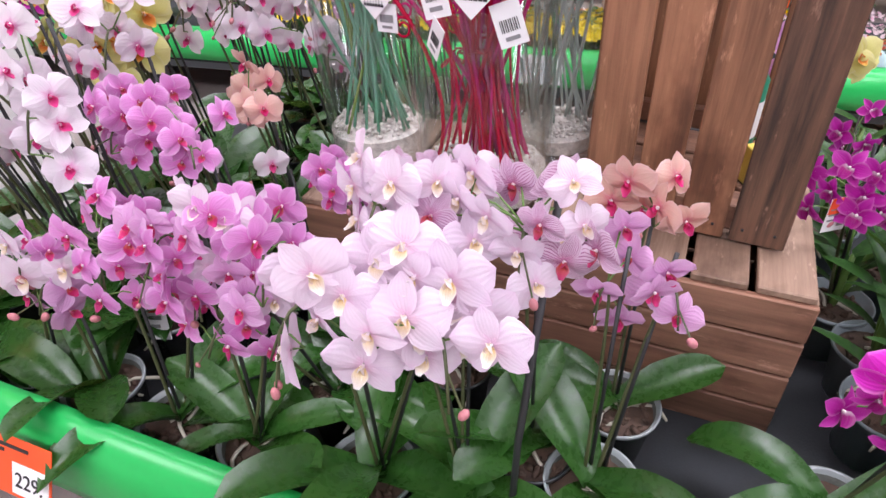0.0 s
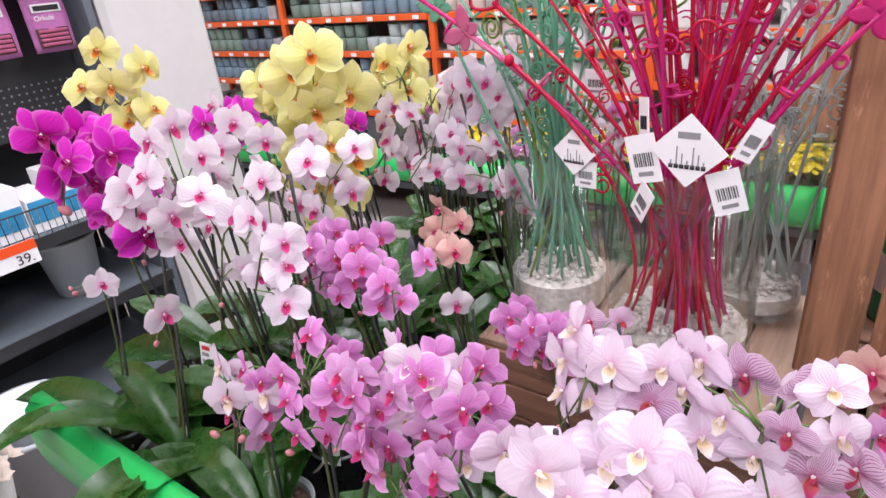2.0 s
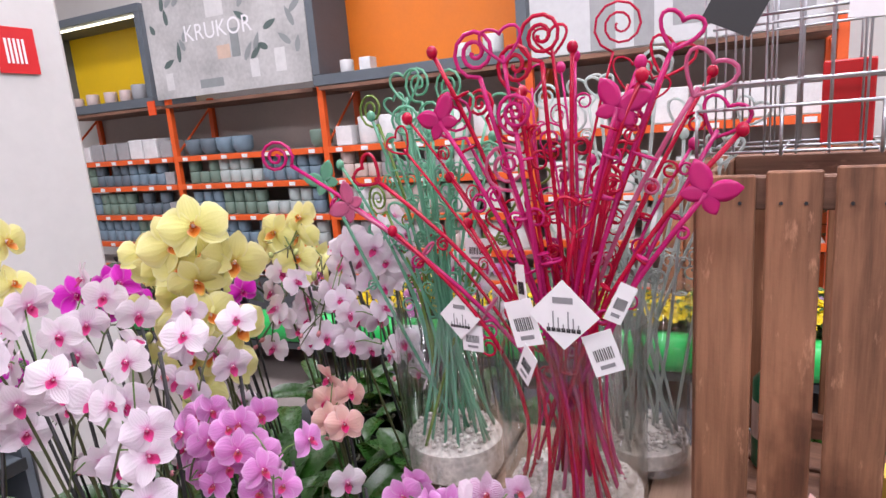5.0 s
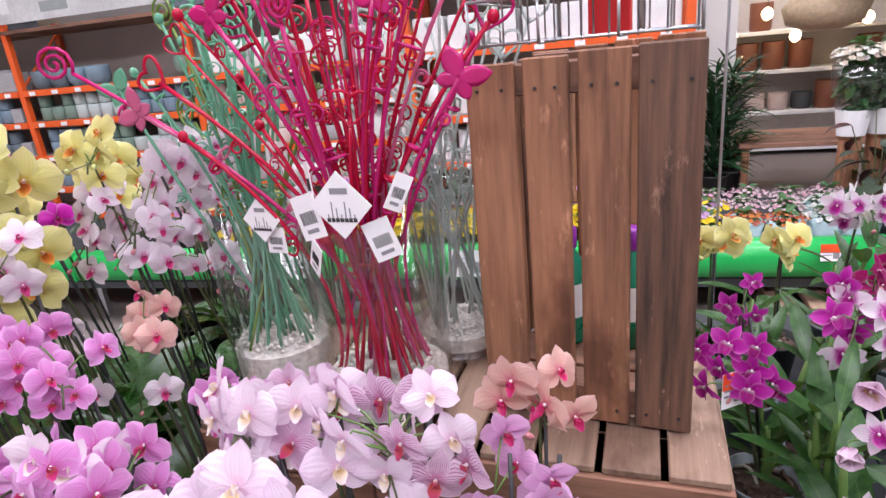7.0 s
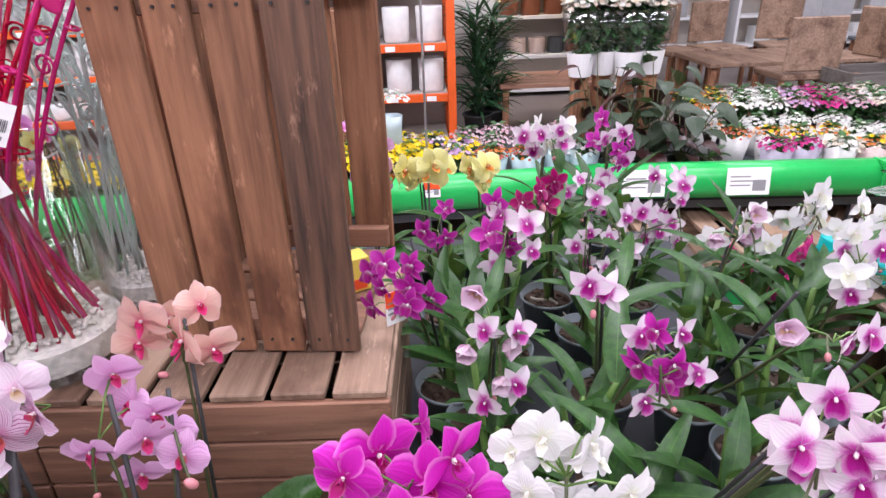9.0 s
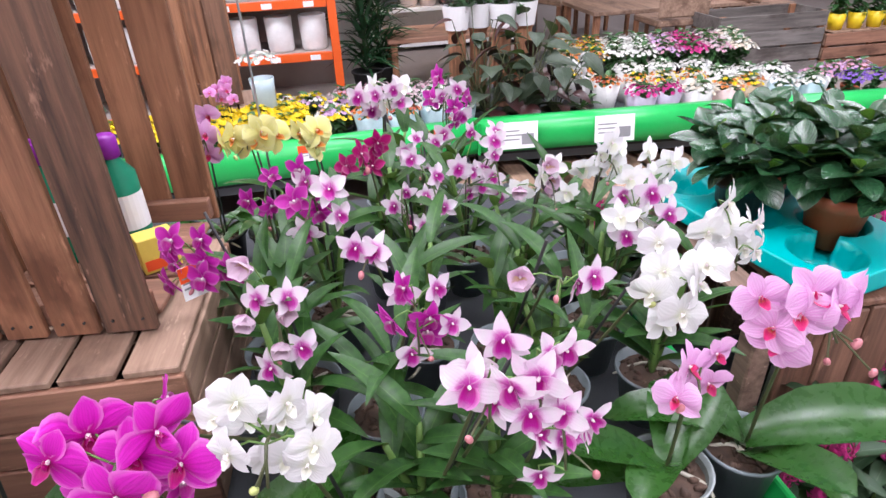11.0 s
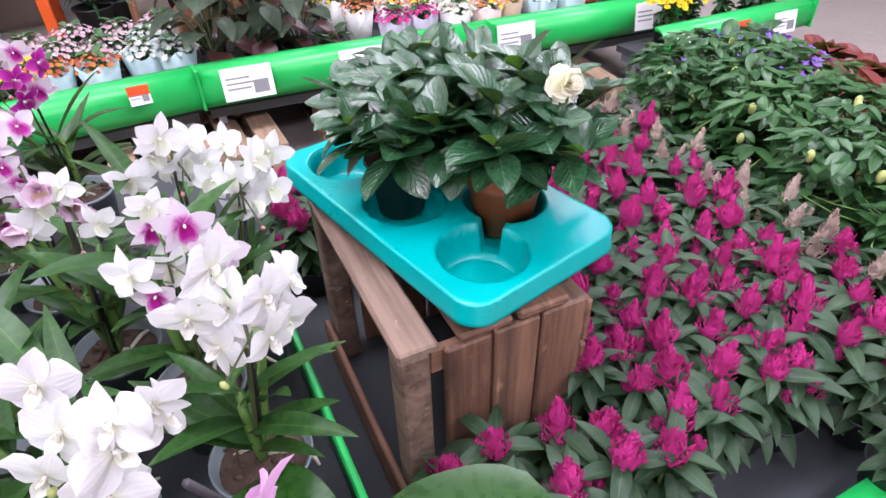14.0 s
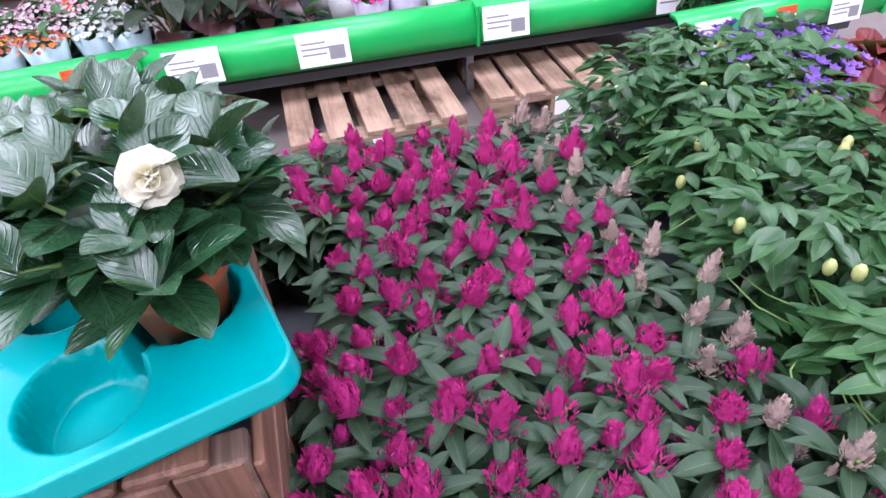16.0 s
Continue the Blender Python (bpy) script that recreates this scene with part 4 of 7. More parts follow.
for k in range(9):
    orchid((-1.15 + 0.085 * k, 1.36 + 0.05 * (k % 2), 0.98), 3, (0.05, 0.04, 0.06), 0.055, ("white_pink", "pink", "yellow")[k % 3], "moth orchid with few flowers at the bench back", (-1.17 + 0.085 * k, 1.42 + 0.05 * (k % 2)), "black", 6, 0.22, stems=2)
# leafy plants along the bench end
for u, v, n in ((-1.20, 0.42, 1), (-1.22, 0.66, 2), (-1.21, 0.86, 2), (-1.0, 0.42, 1)):
    orchid((u + 0.05, v + 0.04, 0.92), n, (0.03, 0.03, 0.04), 0.07, "white_pink", "moth orchid past flowering with broad leaves", (u, v), "clear", 4, 0.30, buds=3, tag=u < -1.1)
for u, v in ((-1.08, 0.66), (-0.90, 0.68), (-0.72, 0.72), (-0.98, 0.92), (-0.60, 0.74)):
    orchid((u, v, 0.86), 1, (0.02, 0.02, 0.03), 0.055, "white_pink", "moth orchid with dark leaves among taller ones", (u + 0.03, v + 0.03), "black", 5, 0.27, buds=2, stems=3)
# small white and pink behind
orchid((-0.80, 0.95, 1.06), 15, (0.08, 0.06, 0.10), 0.064, "white_pink", "small white moth orchid with pink lips", (-0.82, 1.05), "clear", 5, 0.2, stems=2, buds=5)
orchid((-0.68, 0.95, 1.08), 17, (0.08, 0.06, 0.105), 0.063, "white_pink", "small white moth orchid with pink lips", (-0.66, 1.08), "clear", 5, 0.2, stems=2, buds=6)
orchid((-0.62, 1.02, 1.17), 10, (0.08, 0.06, 0.05), 0.06, "white_pink", "small white moth orchid with many buds", (-0.6, 1.15), "clear", 4, 0.18, buds=6)
orchid((-0.60, 0.98, 0.97), 6, (0.05, 0.05, 0.07), 0.06, "white_pink", "small white moth orchid with pink lips", (-0.64, 1.2), "clear", 4, 0.18)
orchid((-0.64, 0.80, 0.95), 8, (0.055, 0.04, 0.045), 0.062, "peach", "peach moth orchid with red lips", (-0.66, 0.86), "black", 4, 0.18, tag=True)
# pinks at the front
orchid((-0.66, 0.61, 0.98), 30, (0.105, 0.06, 0.05), 0.056, "pink", "mauve-pink moth orchid in full flower", (-0.64, 0.66), "clear", 5, 0.2, stems=2)
orchid((-0.57, 0.47, 0.89), 32, (0.12, 0.07, 0.075), 0.057, ("pink", "pink", "lilac"), "mauve-pink moth orchid in full flower", (-0.60, 0.42), "clear", 6, 0.22, stems=2, buds=4)
orchid((-0.43, 0.47, 0.94), 32, (0.10, 0.07, 0.07), 0.058, ("pink", "pink", "lilac", "pale_pink"), "mauve-pink moth orchid in full flower", (-0.46, 0.43), "clear", 6, 0.22, stems=2, buds=3)
orchid((-0.44, 0.44, 0.83), 7, (0.07, 0.05, 0.05), 0.06, "pink", "mauve-pink moth orchid with drooping flowers", (-0.40, 0.55), "black", 5, 0.2)
orchid((-0.75, 0.44, 0.80), 5, (0.045, 0.04, 0.055), 0.072, ("lilac", "pale_pink"), "pale lilac moth orchid with drooping flowers", (-0.76, 0.43), "clear", 6, 0.24, buds=4)
orchid((-0.78, 0.44, 0.85), 3, (0.03, 0.03, 0.03), 0.082, "pale_pink", "pale pink moth orchid with spotted lip", (-0.89, 0.44), "clear", 5, 0.24, buds=3)
orchid((-0.405, 0.70, 0.885), 15, (0.075, 0.04, 0.04), 0.055, "pink", "mauve-pink moth orchid beside the crate", (-0.36, 0.66), "black", 4, 0.18, buds=3)
orchid((-0.335, 0.735, 0.895), 3, (0.04, 0.03, 0.03), 0.055, "striped", "striped purple moth orchid", (-0.25, 0.66), "black", 4, 0.18)
# the large pale orchid
orchid((-0.20, 0.39, 0.982), 22, (0.105, 0.06, 0.065), 0.072, "pale_pink", "large pale pink moth orchid with yellow lips", (-0.29, 0.44), "clear", 6, 0.24, stems=2, buds=5, droop=0.5)
orchid((-0.225, 0.53, 0.995), 17, (0.085, 0.06, 0.055), 0.066, "pale_pink", "large pale pink moth orchid with yellow lips", (-0.16, 0.47), "clear", 5, 0.22, stems=2, buds=1)
orchid((-0.115, 0.53, 0.985), 18, (0.085, 0.05, 0.065), 0.062, ("pale_pink", "striped"), "pale moth orchid with striped throats", (-0.1, 0.55), "black", 5, 0.2)
orchid((-0.01, 0.72, 0.92), 7, (0.055, 0.04, 0.04), 0.07, "peach", "peach moth orchid with red lips against the crate", (0.0, 0.66), "clear", 5, 0.2, buds=2)
orchid((0.0, 0.58, 0.90), 8, (0.06, 0.04, 0.055), 0.06, "lilac", "lilac veined moth orchid with red lips", (-0.01, 0.52), "clear", 6, 0.26, stems=2, buds=4)
cane = thing("support_stake", at(-0.097, 0.466, 0.62), "thick black plastic stake leaning among the orchids", "stake")
part("rod", tube(bmesh.new(), [(0, -0.03, -0.1), (0, 0, 0.096), (0.008, 0.095, 0.397)], 0.0045, 8), M["stake"], cane, "", True)
# past the crate
orchid((0.26, 0.48, 0.92), 6, (0.06, 0.03, 0.03), 0.08, "magenta", "bright magenta moth orchid with pale petal edges", (0.27, 0.58), "clear", 6, 0.24)
orchid((0.385, 0.47, 0.925), 11, (0.05, 0.04, 0.055), 0.05, "white", "white moth orchid with drooping spray", (0.44, 0.60), "clear", 5, 0.22, buds=3)
orchid((0.90, 0.50, 0.945), 10, (0.06, 0.04, 0.04), 0.062, "lilac", "lilac striped moth orchid with red lips", (1.0, 0.62), "grey", 5, 0.24, buds=6)
orchid((0.80, 0.50, 0.88), 5, (0.035, 0.03, 0.04), 0.055, "lilac", "lilac striped moth orchid with red lips", (0.87, 0.60), "clear", 5, 0.22, buds=3)
orchid((0.27, 1.42, 0.88), 6, (0.06, 0.05, 0.03), 0.085, "yellow", "yellow moth orchid at the back of the bench", (0.27, 1.5), "black", 4, 0.18)
orchid((0.40, 1.42, 0.87), 4, (0.035, 0.04, 0.03), 0.08, "yellow", "yellow moth orchid at the back of the bench", (0.42, 1.5), "black", 4, 0.18, buds=3)
orchid((0.17, 1.42, 0.89), 5, (0.04, 0.04, 0.05), 0.07, "lilac", "lilac moth orchid at the back of the bench", (0.14, 1.52), "black", 4, 0.18)


def den(u, v, z, n, spread, kind, label, base, size=0.062, **k):
    k.setdefault("leaves", 5)
    k.setdefault("leaf_len", 0.15)
    k.setdefault("pot", "grey")
    return orchid((u, v, z), n, spread, size, kind, label, base, habit="dend", **k)


den(0.60, 0.47, 0.955, 10, (0.05, 0.04, 0.05), "den_pink", "white dendrobium orchid with magenta centres", (0.52, 0.62), 0.054, stems=2)
den(0.65, 0.48, 0.87, 8, (0.04, 0.04, 0.06), "den_pink", "white dendrobium orchid with magenta centres", (0.62, 0.60), 0.052)
den(0.54, 0.67, 0.885, 8, (0.045, 0.04, 0.07), ("den_magenta", "den_pink"), "purple dendrobium orchid in grey pot", (0.49, 0.80), 0.05)
den(0.24, 0.92, 0.87, 8, (0.06, 0.05, 0.06), "den_magenta", "dark purple dendrobium orchid beside the crate", (0.31, 1.0), 0.056)
den(0.24, 0.55, 0.86, 6, (0.05, 0.05, 0.05), "den_magenta", "dark purple dendrobium orchid beside the crate", (0.36, 0.78), 0.05)
den(0.42, 1.02, 0.89, 8, (0.05, 0.04, 0.06), ("den_magenta", "den_pink"), "purple dendrobium orchid with pale tips", (0.42, 1.1), 0.06)
den(0.52, 1.25, 0.87, 5, (0.05, 0.04, 0.04), "den_crimson", "dark crimson dendrobium orchid in flower", (0.55, 1.3), 0.065)
den(0.74, 1.20, 0.84, 12, (0.06, 0.05, 0.09), "den_pink", "white dendrobium orchid with magenta centres", (0.73, 1.27), 0.052, stems=2)
den(0.60, 1.12, 0.84, 8, (0.06, 0.05, 0.07), "den_pink", "white dendrobium orchid with magenta centres", (0.60, 1.15), 0.05, stems=2)
den(0.82, 1.05, 0.87, 8, (0.06, 0.04, 0.045), ("den_pale", "den_white"), "pale pink dendrobium orchid with closing flowers", (0.80, 1.08), 0.055)
den(0.95, 1.08, 0.88, 7, (0.06, 0.04, 0.04), "den_white", "pure white dendrobium orchid in flower", (0.94, 1.15), 0.062)
den(1.03, 1.02, 0.86, 9, (0.05, 0.04, 0.06), "den_white", "pure white dendrobium orchid in flower", (0.98, 1.04), 0.06)
den(0.93, 0.90, 0.87, 8, (0.055, 0.04, 0.05), ("den_white", "den_pink"), "white and pink dendrobium orchid", (0.90, 0.95), 0.06)
den(0.86, 0.66, 0.89, 9, (0.05, 0.04, 0.06), "white", "large white dendrobium orchid in flower", (0.77, 0.80), 0.063)
den(0.98, 0.72, 0.90, 10, (0.045, 0.04, 0.065), "white", "large white dendrobium orchid in flower", (0.95, 0.80), 0.064)
den(0.36, 0.75, 0.86, 8, (0.045, 0.04, 0.075), ("den_pale", "den_pink"), "pale pink dendrobium orchid with fading flowers", (0.36, 0.90), 0.056)
den(0.70, 0.66, 0.93, 3, (0.09, 0.04, 0.012), ("den_pink", "den_pale"), "dendrobium orchid with few pink flowers", (0.72, 0.92), 0.056)
den(0.49, 0.76, 0.93, 2, (0.02, 0.03, 0.02), "den_pink", "dendrobium orchid with few pink flowers", (0.58, 0.96), 0.054)
den(0.58, 1.55, 0.91, 10, (0.06, 0.05, 0.05), ("den_white", "den_pink"), "white and pink dendrobium orchid at the back", (0.58, 1.6), 0.065)
den(0.74, 1.55, 0.88, 9, (0.05, 0.05, 0.07), ("den_magenta", "den_pink"), "purple dendrobium orchid at the back", (0.76, 1.6), 0.06)
den(0.66, 1.45, 0.80, 6, (0.05, 0.05, 0.06), "den_pink", "white dendrobium orchid with magenta centres", (0.64, 1.42), 0.052)
den(0.30, 1.25, 0.80, 4, (0.05, 0.05, 0.05), "den_magenta", "dark purple dendrobium orchid in flower", (0.32, 1.25), 0.055)
# ---- glass vases with plastic plant sticks ----
def stick_plastic(name, colour, alpha):
    m, t, b = node_mat(name)
    n = noise_node(t, 25, 3)
    t.links.new(ramp(t, n, [(0.3, tuple(c * 0.75 for c in colour)), (0.75, colour)]), b.inputs["Base Color"])
    b.inputs["Roughness"].default_value = 0.22
    tr = t.nodes.new("ShaderNodeBsdfTranslucent")
    tr.inputs["Color"].default_value = (*colour, 1)
    ms = t.nodes.new("ShaderNodeMixShader")
    ms.inputs["Fac"].default_value = alpha
    t.links.new(b.outputs[0], ms.inputs[1])
    t.links.new(tr.outputs[0], ms.inputs[2])
    t.links.new(ms.outputs[0], t.nodes["Material Output"].inputs["Surface"])
    return m


STICKS = {
    "red": stick_plastic("raspberry_plastic", (0.64, 0.008, 0.065), 0.35),
    "pink": stick_plastic("pink_plastic", (0.72, 0.03, 0.26), 0.4),
    "rose": stick_plastic("rose_plastic", (0.75, 0.22, 0.4), 0.5),
    "green": stick_plastic("mint_plastic", (0.27, 0.60, 0.43), 0.5),
    "lime": stick_plastic("lime_plastic", (0.25, 0.38, 0.10), 0.4),
    "clear": stick_plastic("frosted_plastic", (0.72, 0.78, 0.76), 0.6),
}


def vase(m, r, h, label, fill):
    v = thing("glass_vase", m, label, "vase", "glass vases")
    g = part("glass", lathe(bmesh.new(), [(0, 0), (r - 0.004, 0), (r, 0.004), (r, h - 0.002), (r - 0.0015, h), (r - 0.004, h - 0.002), (r - 0.004, 0.012), (0, 0.012)], 40), M["glass"], v, "clear glass", True)
    g.visible_shadow = False
    bm = lathe(bmesh.new(), [(0, 0.013), (r - 0.006, 0.013), (r - 0.006, fill - 0.012), (r * 0.6, fill - 0.004), (0, fill - 0.008)], 30)
    part("gravel", bm, M["sand"], v, "pale gravel filling")
    rnd = random.Random(int(r * 1e4))
    st = bmesh.new()
    for k in range(420):
        a, q = rnd.uniform(0, 6.28), (r - 0.011) * rnd.random() ** 0.3
        hz = rnd.uniform(0.3, 1.0) if q > r - 0.022 else 1.0
        blob(st, (q * math.cos(a), q * math.sin(a), 0.012 + (fill - 0.016) * hz + rnd.uniform(0, 0.007)), rnd.uniform(0.0025, 0.0058), (1, 1, 0.7), 1)
    tagged(part("pebbles", st, M["sand"], v), kind="stuff")
    return v


vase(at(-0.495, 0.93, 0.795), 0.088, 0.30, "clear glass cylinder vase with gravel and green sticks", 0.075)
vase(at(-0.272, 0.872, 0.795), 0.103, 0.31, "clear glass cylinder vase with gravel and pink sticks", 0.06)
vase(at(-0.20, 1.062, 0.795), 0.078, 0.30, "clear glass cylinder vase with gravel and frosted sticks", 0.05)


def spiral(c, r, turns, side, up, n=26, inner=0.12):
    return [c + (side * math.cos(a) + up * math.sin(a)) * (r * (1 - (1 - inner) * i / n)) for i, a in [(i, -math.pi / 2 + turns * 2 * math.pi * i / n) for i in range(n + 1)]]


def plant_stick(u0, v0, u1, v1, z0, z1, colour, top, seed, thick=0.0031, axis=None):
    """A moulded plastic plant stick from its foot in the vase to its ornament."""
    rnd = random.Random(seed)
    t = thing("plant_stick", at(u0, v0, z0), STICK_LABEL[colour], "plant stick", "plastic plant sticks")
    mat = STICKS[colour]
    end = Vector((u1 - u0, v1 - v0, z1 - z0))
    bow = Vector((rnd.uniform(-0.03, 0.03), rnd.uniform(-0.03, 0.03), 0.0))
    lean = Vector((end.x * 0.35, end.y * 0.35, end.z * 0.5))
    if axis:
        # gathered by the tie: the feet splay out and the tops fan away
        lean = Vector(((axis[0] - u0) * 1.35, (axis[1] - v0) * 1.35, end.z * 0.5))
    pts = [(lean * 2 * q * (1 - q) + bow * 2 * q * (1 - q) + end * q * q) for q in [i / 10 for i in range(11)]]
    part("rod", tube(bmesh.new(), pts, thick, 6), mat, t, "", True)
    d = (pts[-1] - pts[-2]).normalized()
    facing_out = Vector((rnd.uniform(-0.4, 0.4), 1, 0)).normalized()
    side = d.cross(facing_out).normalized() * (-1 if end.x < -0.15 else 1)
    up = (d - facing_out * d.dot(facing_out)).normalized()
    tip = pts[-1]
    if top == "spiral":
        r = rnd.uniform(0.024, 0.036)
        part("spiral", tube(bmesh.new(), spiral(tip + up * r, r, 2.3, side, up), thick * 0.85, 6), mat, t, "", True)
    elif top == "heart":
        r = rnd.uniform(0.02, 0.03)
        hp = [tip + side * (r * 1.05 * math.sin(a) ** 3) + up * (r * (0.85 + 0.85 * math.cos(a) - 0.34 * math.cos(2 * a) - 0.13 * math.cos(3 * a) - 0.2)) for a in [math.pi + 2 * math.pi * i / 26 for i in range(27)]]
        part("heart", tube(bmesh.new(), hp, thick * 0.8, 6), mat, t, "", True)
    elif top == "ball":
        part("ball", blob(bmesh.new(), tip, 0.0075, (1, 1, 1.2), 2), mat, t, "", True)
    else:
        bm = bmesh.new()
        for sgn in (-1, 1):
            for a, ln, w in ((50, 0.040, 0.0125), (122, 0.027, 0.0095)):
                dirn = (up * math.cos(math.radians(a)) + side * sgn * math.sin(math.radians(a))).normalized()
                nrm = side.cross(up)
                m = Matrix((dirn.cross(nrm), dirn, nrm)).transposed().to_4x4()
                blade(bm, ln, w, oval, 0.15, 0.1, 6, 2, Matrix.Translation(tip) @ m)
        w = part("butterfly", bm, mat, t, "", True)
        sm = w.modifiers.new("thick", "SOLIDIFY")
        sm.thickness = 0.0008
    for k in range(rnd.randrange(2, 5)):
        q = rnd.randrange(5, 10)
        r = rnd.uniform(0.008, 0.017)
        s2 = side * rnd.choice((-1, 1))
        part("curl", tube(bmesh.new(), spiral(pts[q] + s2 * r, r, 1.3, s2.cross(up) if rnd.random() < 0.3 else up, s2, 16, 0.4), thick * 0.6, 5), mat, t, "", True)
    return t


STICK_LABEL = {
    "red": "raspberry red plastic plant stick standing in the vase", "pink": "translucent pink plastic plant stick standing in the vase",
    "rose": "pale rose plastic plant stick standing in the vase", "green": "mint green plastic plant stick standing in the vase",
    "lime": "olive green plastic plant stick standing in the vase", "clear": "frosted clear plastic plant stick standing in the vase",
}
rnd = random.Random(7)
TOPS = ("spiral", "heart", "ball", "heart", "ball", "spiral", "ball")
for k in range(40):
    q = rnd.uniform(0, 6.28)
    r = 0.09 * rnd.random() ** 0.35
    du = max(-0.25, min(0.18, rnd.gauss(-0.01, 0.12)))
    col = rnd.choice(("red", "red", "red", "pink", "pink", "rose"))
    plant_stick(-0.272 + r * math.cos(q), 0.872 + r * math.sin(q), -0.268 + du, 0.85 + rnd.uniform(-0.09, 0.12), 0.83, 1.475 - abs(du) * 0.3 - rnd.random() ** 1.6 * 0.24, col, TOPS[k % 7], 200 + k, rnd.choice((0.0019, 0.0025, 0.0031)), (-0.268, 0.85))
for foot, tip, height, colour, top, seed in (
        (-0.25, (-0.712, 0.85), 1.335, "pink", "spiral", 300), (-0.25, (-0.60, 0.84), 1.27, "rose", "butterfly", 301), (-0.26, (-0.55, 0.84), 1.31, "red", "heart", 302),
        (-0.27, (-0.43, 0.82), 1.475, "red", "ball", 303), (-0.27, (-0.308, 0.80), 1.415, "red", "spiral", 304), (-0.29, (-0.188, 0.79), 1.385, "pink", "butterfly", 305),
        (-0.30, (-0.095, 0.79), 1.285, "pink", "butterfly", 306), (-0.27, (-0.417, 0.80), 1.385, "pink", "butterfly", 307), (-0.28, (-0.106, 0.84), 1.40, "rose", "heart", 308),
        (-0.29, (-0.06, 0.84), 1.35, "red", "ball", 309), (-0.29, (-0.13, 0.82), 1.45, "pink", "heart", 310)):
    plant_stick(foot, 0.872, *tip, 0.86, height, colour, top, seed, 0.0032, (-0.268, 0.85))
for k in range(30):
    q = rnd.uniform(0, 6.28)
    r = 0.074 * rnd.random() ** 0.4
    du = max(-0.2, min(0.14, rnd.gauss(-0.02, 0.1)))
    plant_stick(-0.495 + r * math.cos(q), 0.93 + r * math.sin(q), -0.48 + du, 0.95 + rnd.uniform(-0.06, 0.12), 0.865, 1.47 - abs(du) * 0.5 - rnd.random() ** 0.8 * 0.22, rnd.choice(("green", "green", "green", "lime")), TOPS[(k * 5) % 7], 400 + k, 0.0026, (-0.49, 0.93))
plant_stick(-0.48, 0.92, -0.71, 0.93, 0.865, 1.30, "green", "butterfly", 440, 0.0028)
for k in range(22):
    q = rnd.uniform(0, 6.28)
    r = 0.055 * math.sqrt(rnd.random())
    plant_stick(-0.20 + r * math.cos(q), 1.062 + r * math.sin(q), -0.23 + rnd.uniform(-0.16, 0.18), 1.06 + rnd.uniform(-0.06, 0.1), 0.85, 1.42 - rnd.random() * 0.22, "clear", TOPS[k % 7], 500 + k, 0.0028)


def hang_tag(u, v, z, w, h, turn, spin, diamond):
    """A printed card tied to the sticks."""
    t = thing("hang_tag", at(u, v, z, turn, 0, 0), "white printed card tag hanging from the sticks", "tag", "hanging tags")
    face = part("card", boxed(-w / 2, w / 2, -0.0005, 0.0005, -h / 2, h / 2), M["card"], t)
    face.matrix_basis = pose(0, 0, 0, 0, spin, 0)
    if diamond:
        part("printing", boxed(-w * 0.2, w * 0.2, -0.0012, -0.0007, h * 0.24, h * 0.36), M["ink_grey"], t, "small grey printed mark")
        for k in range(7):
            x = -w * 0.3 + k * w * 0.1
            hh = h * (0.12 + 0.13 * ((k * 5) % 3))
            b = part("printing", boxed(x - w * 0.012, x + w * 0.012, -0.0012, -0.0007, -h * 0.3, -h * 0.3 + hh), M["ink_grey"], t)
            part("printing", boxed(x - w * 0.04, x + w * 0.04, -0.0012, -0.0007, -h * 0.34, -h * 0.26), M["ink"], t)
    else:
        for k in range(9):
            x = -w * 0.3 + k * w * 0.075
            part("printing", boxed(x - w * 0.014 * (1 + k % 2), x + w * 0.014, -0.0012, -0.0007, -h * 0.16, h * 0.12), M["ink"], t).matrix_basis = pose(0, 0, 0, 0, spin, 0)
        part("printing", boxed(-w * 0.25, w * 0.25, -0.0012, -0.0007, -h * 0.36, -h * 0.27), M["ink_grey"], t).matrix_basis = pose(0, 0, 0, 0, spin, 0)
    return t


hang_tag(-0.248, 0.748, 1.148, 0.062, 0.062, -4, 45, True)
hang_tag(-0.302, 0.760, 1.130, 0.040, 0.060, -12, -16, False)
hang_tag(-0.205, 0.764, 1.098, 0.036, 0.054, 14, -18, False)
hang_tag(-0.30, 0.758, 1.075, 0.030, 0.050, -40, 30, False)
hang_tag(-0.316, 0.80, 1.165, 0.030, 0.060, -50, -10, False)
hang_tag(-0.19, 0.80, 1.15, 0.024, 0.050, 30, 28, False)
hang_tag(-0.425, 0.835, 1.105, 0.050, 0.050, -10, 45, True)
hang_tag(-0.408, 0.838, 1.072, 0.034, 0.040, -6, 0, False)
hang_tag(-0.42, 0.90, 1.19, 0.034, 0.038, 8, 4, False)


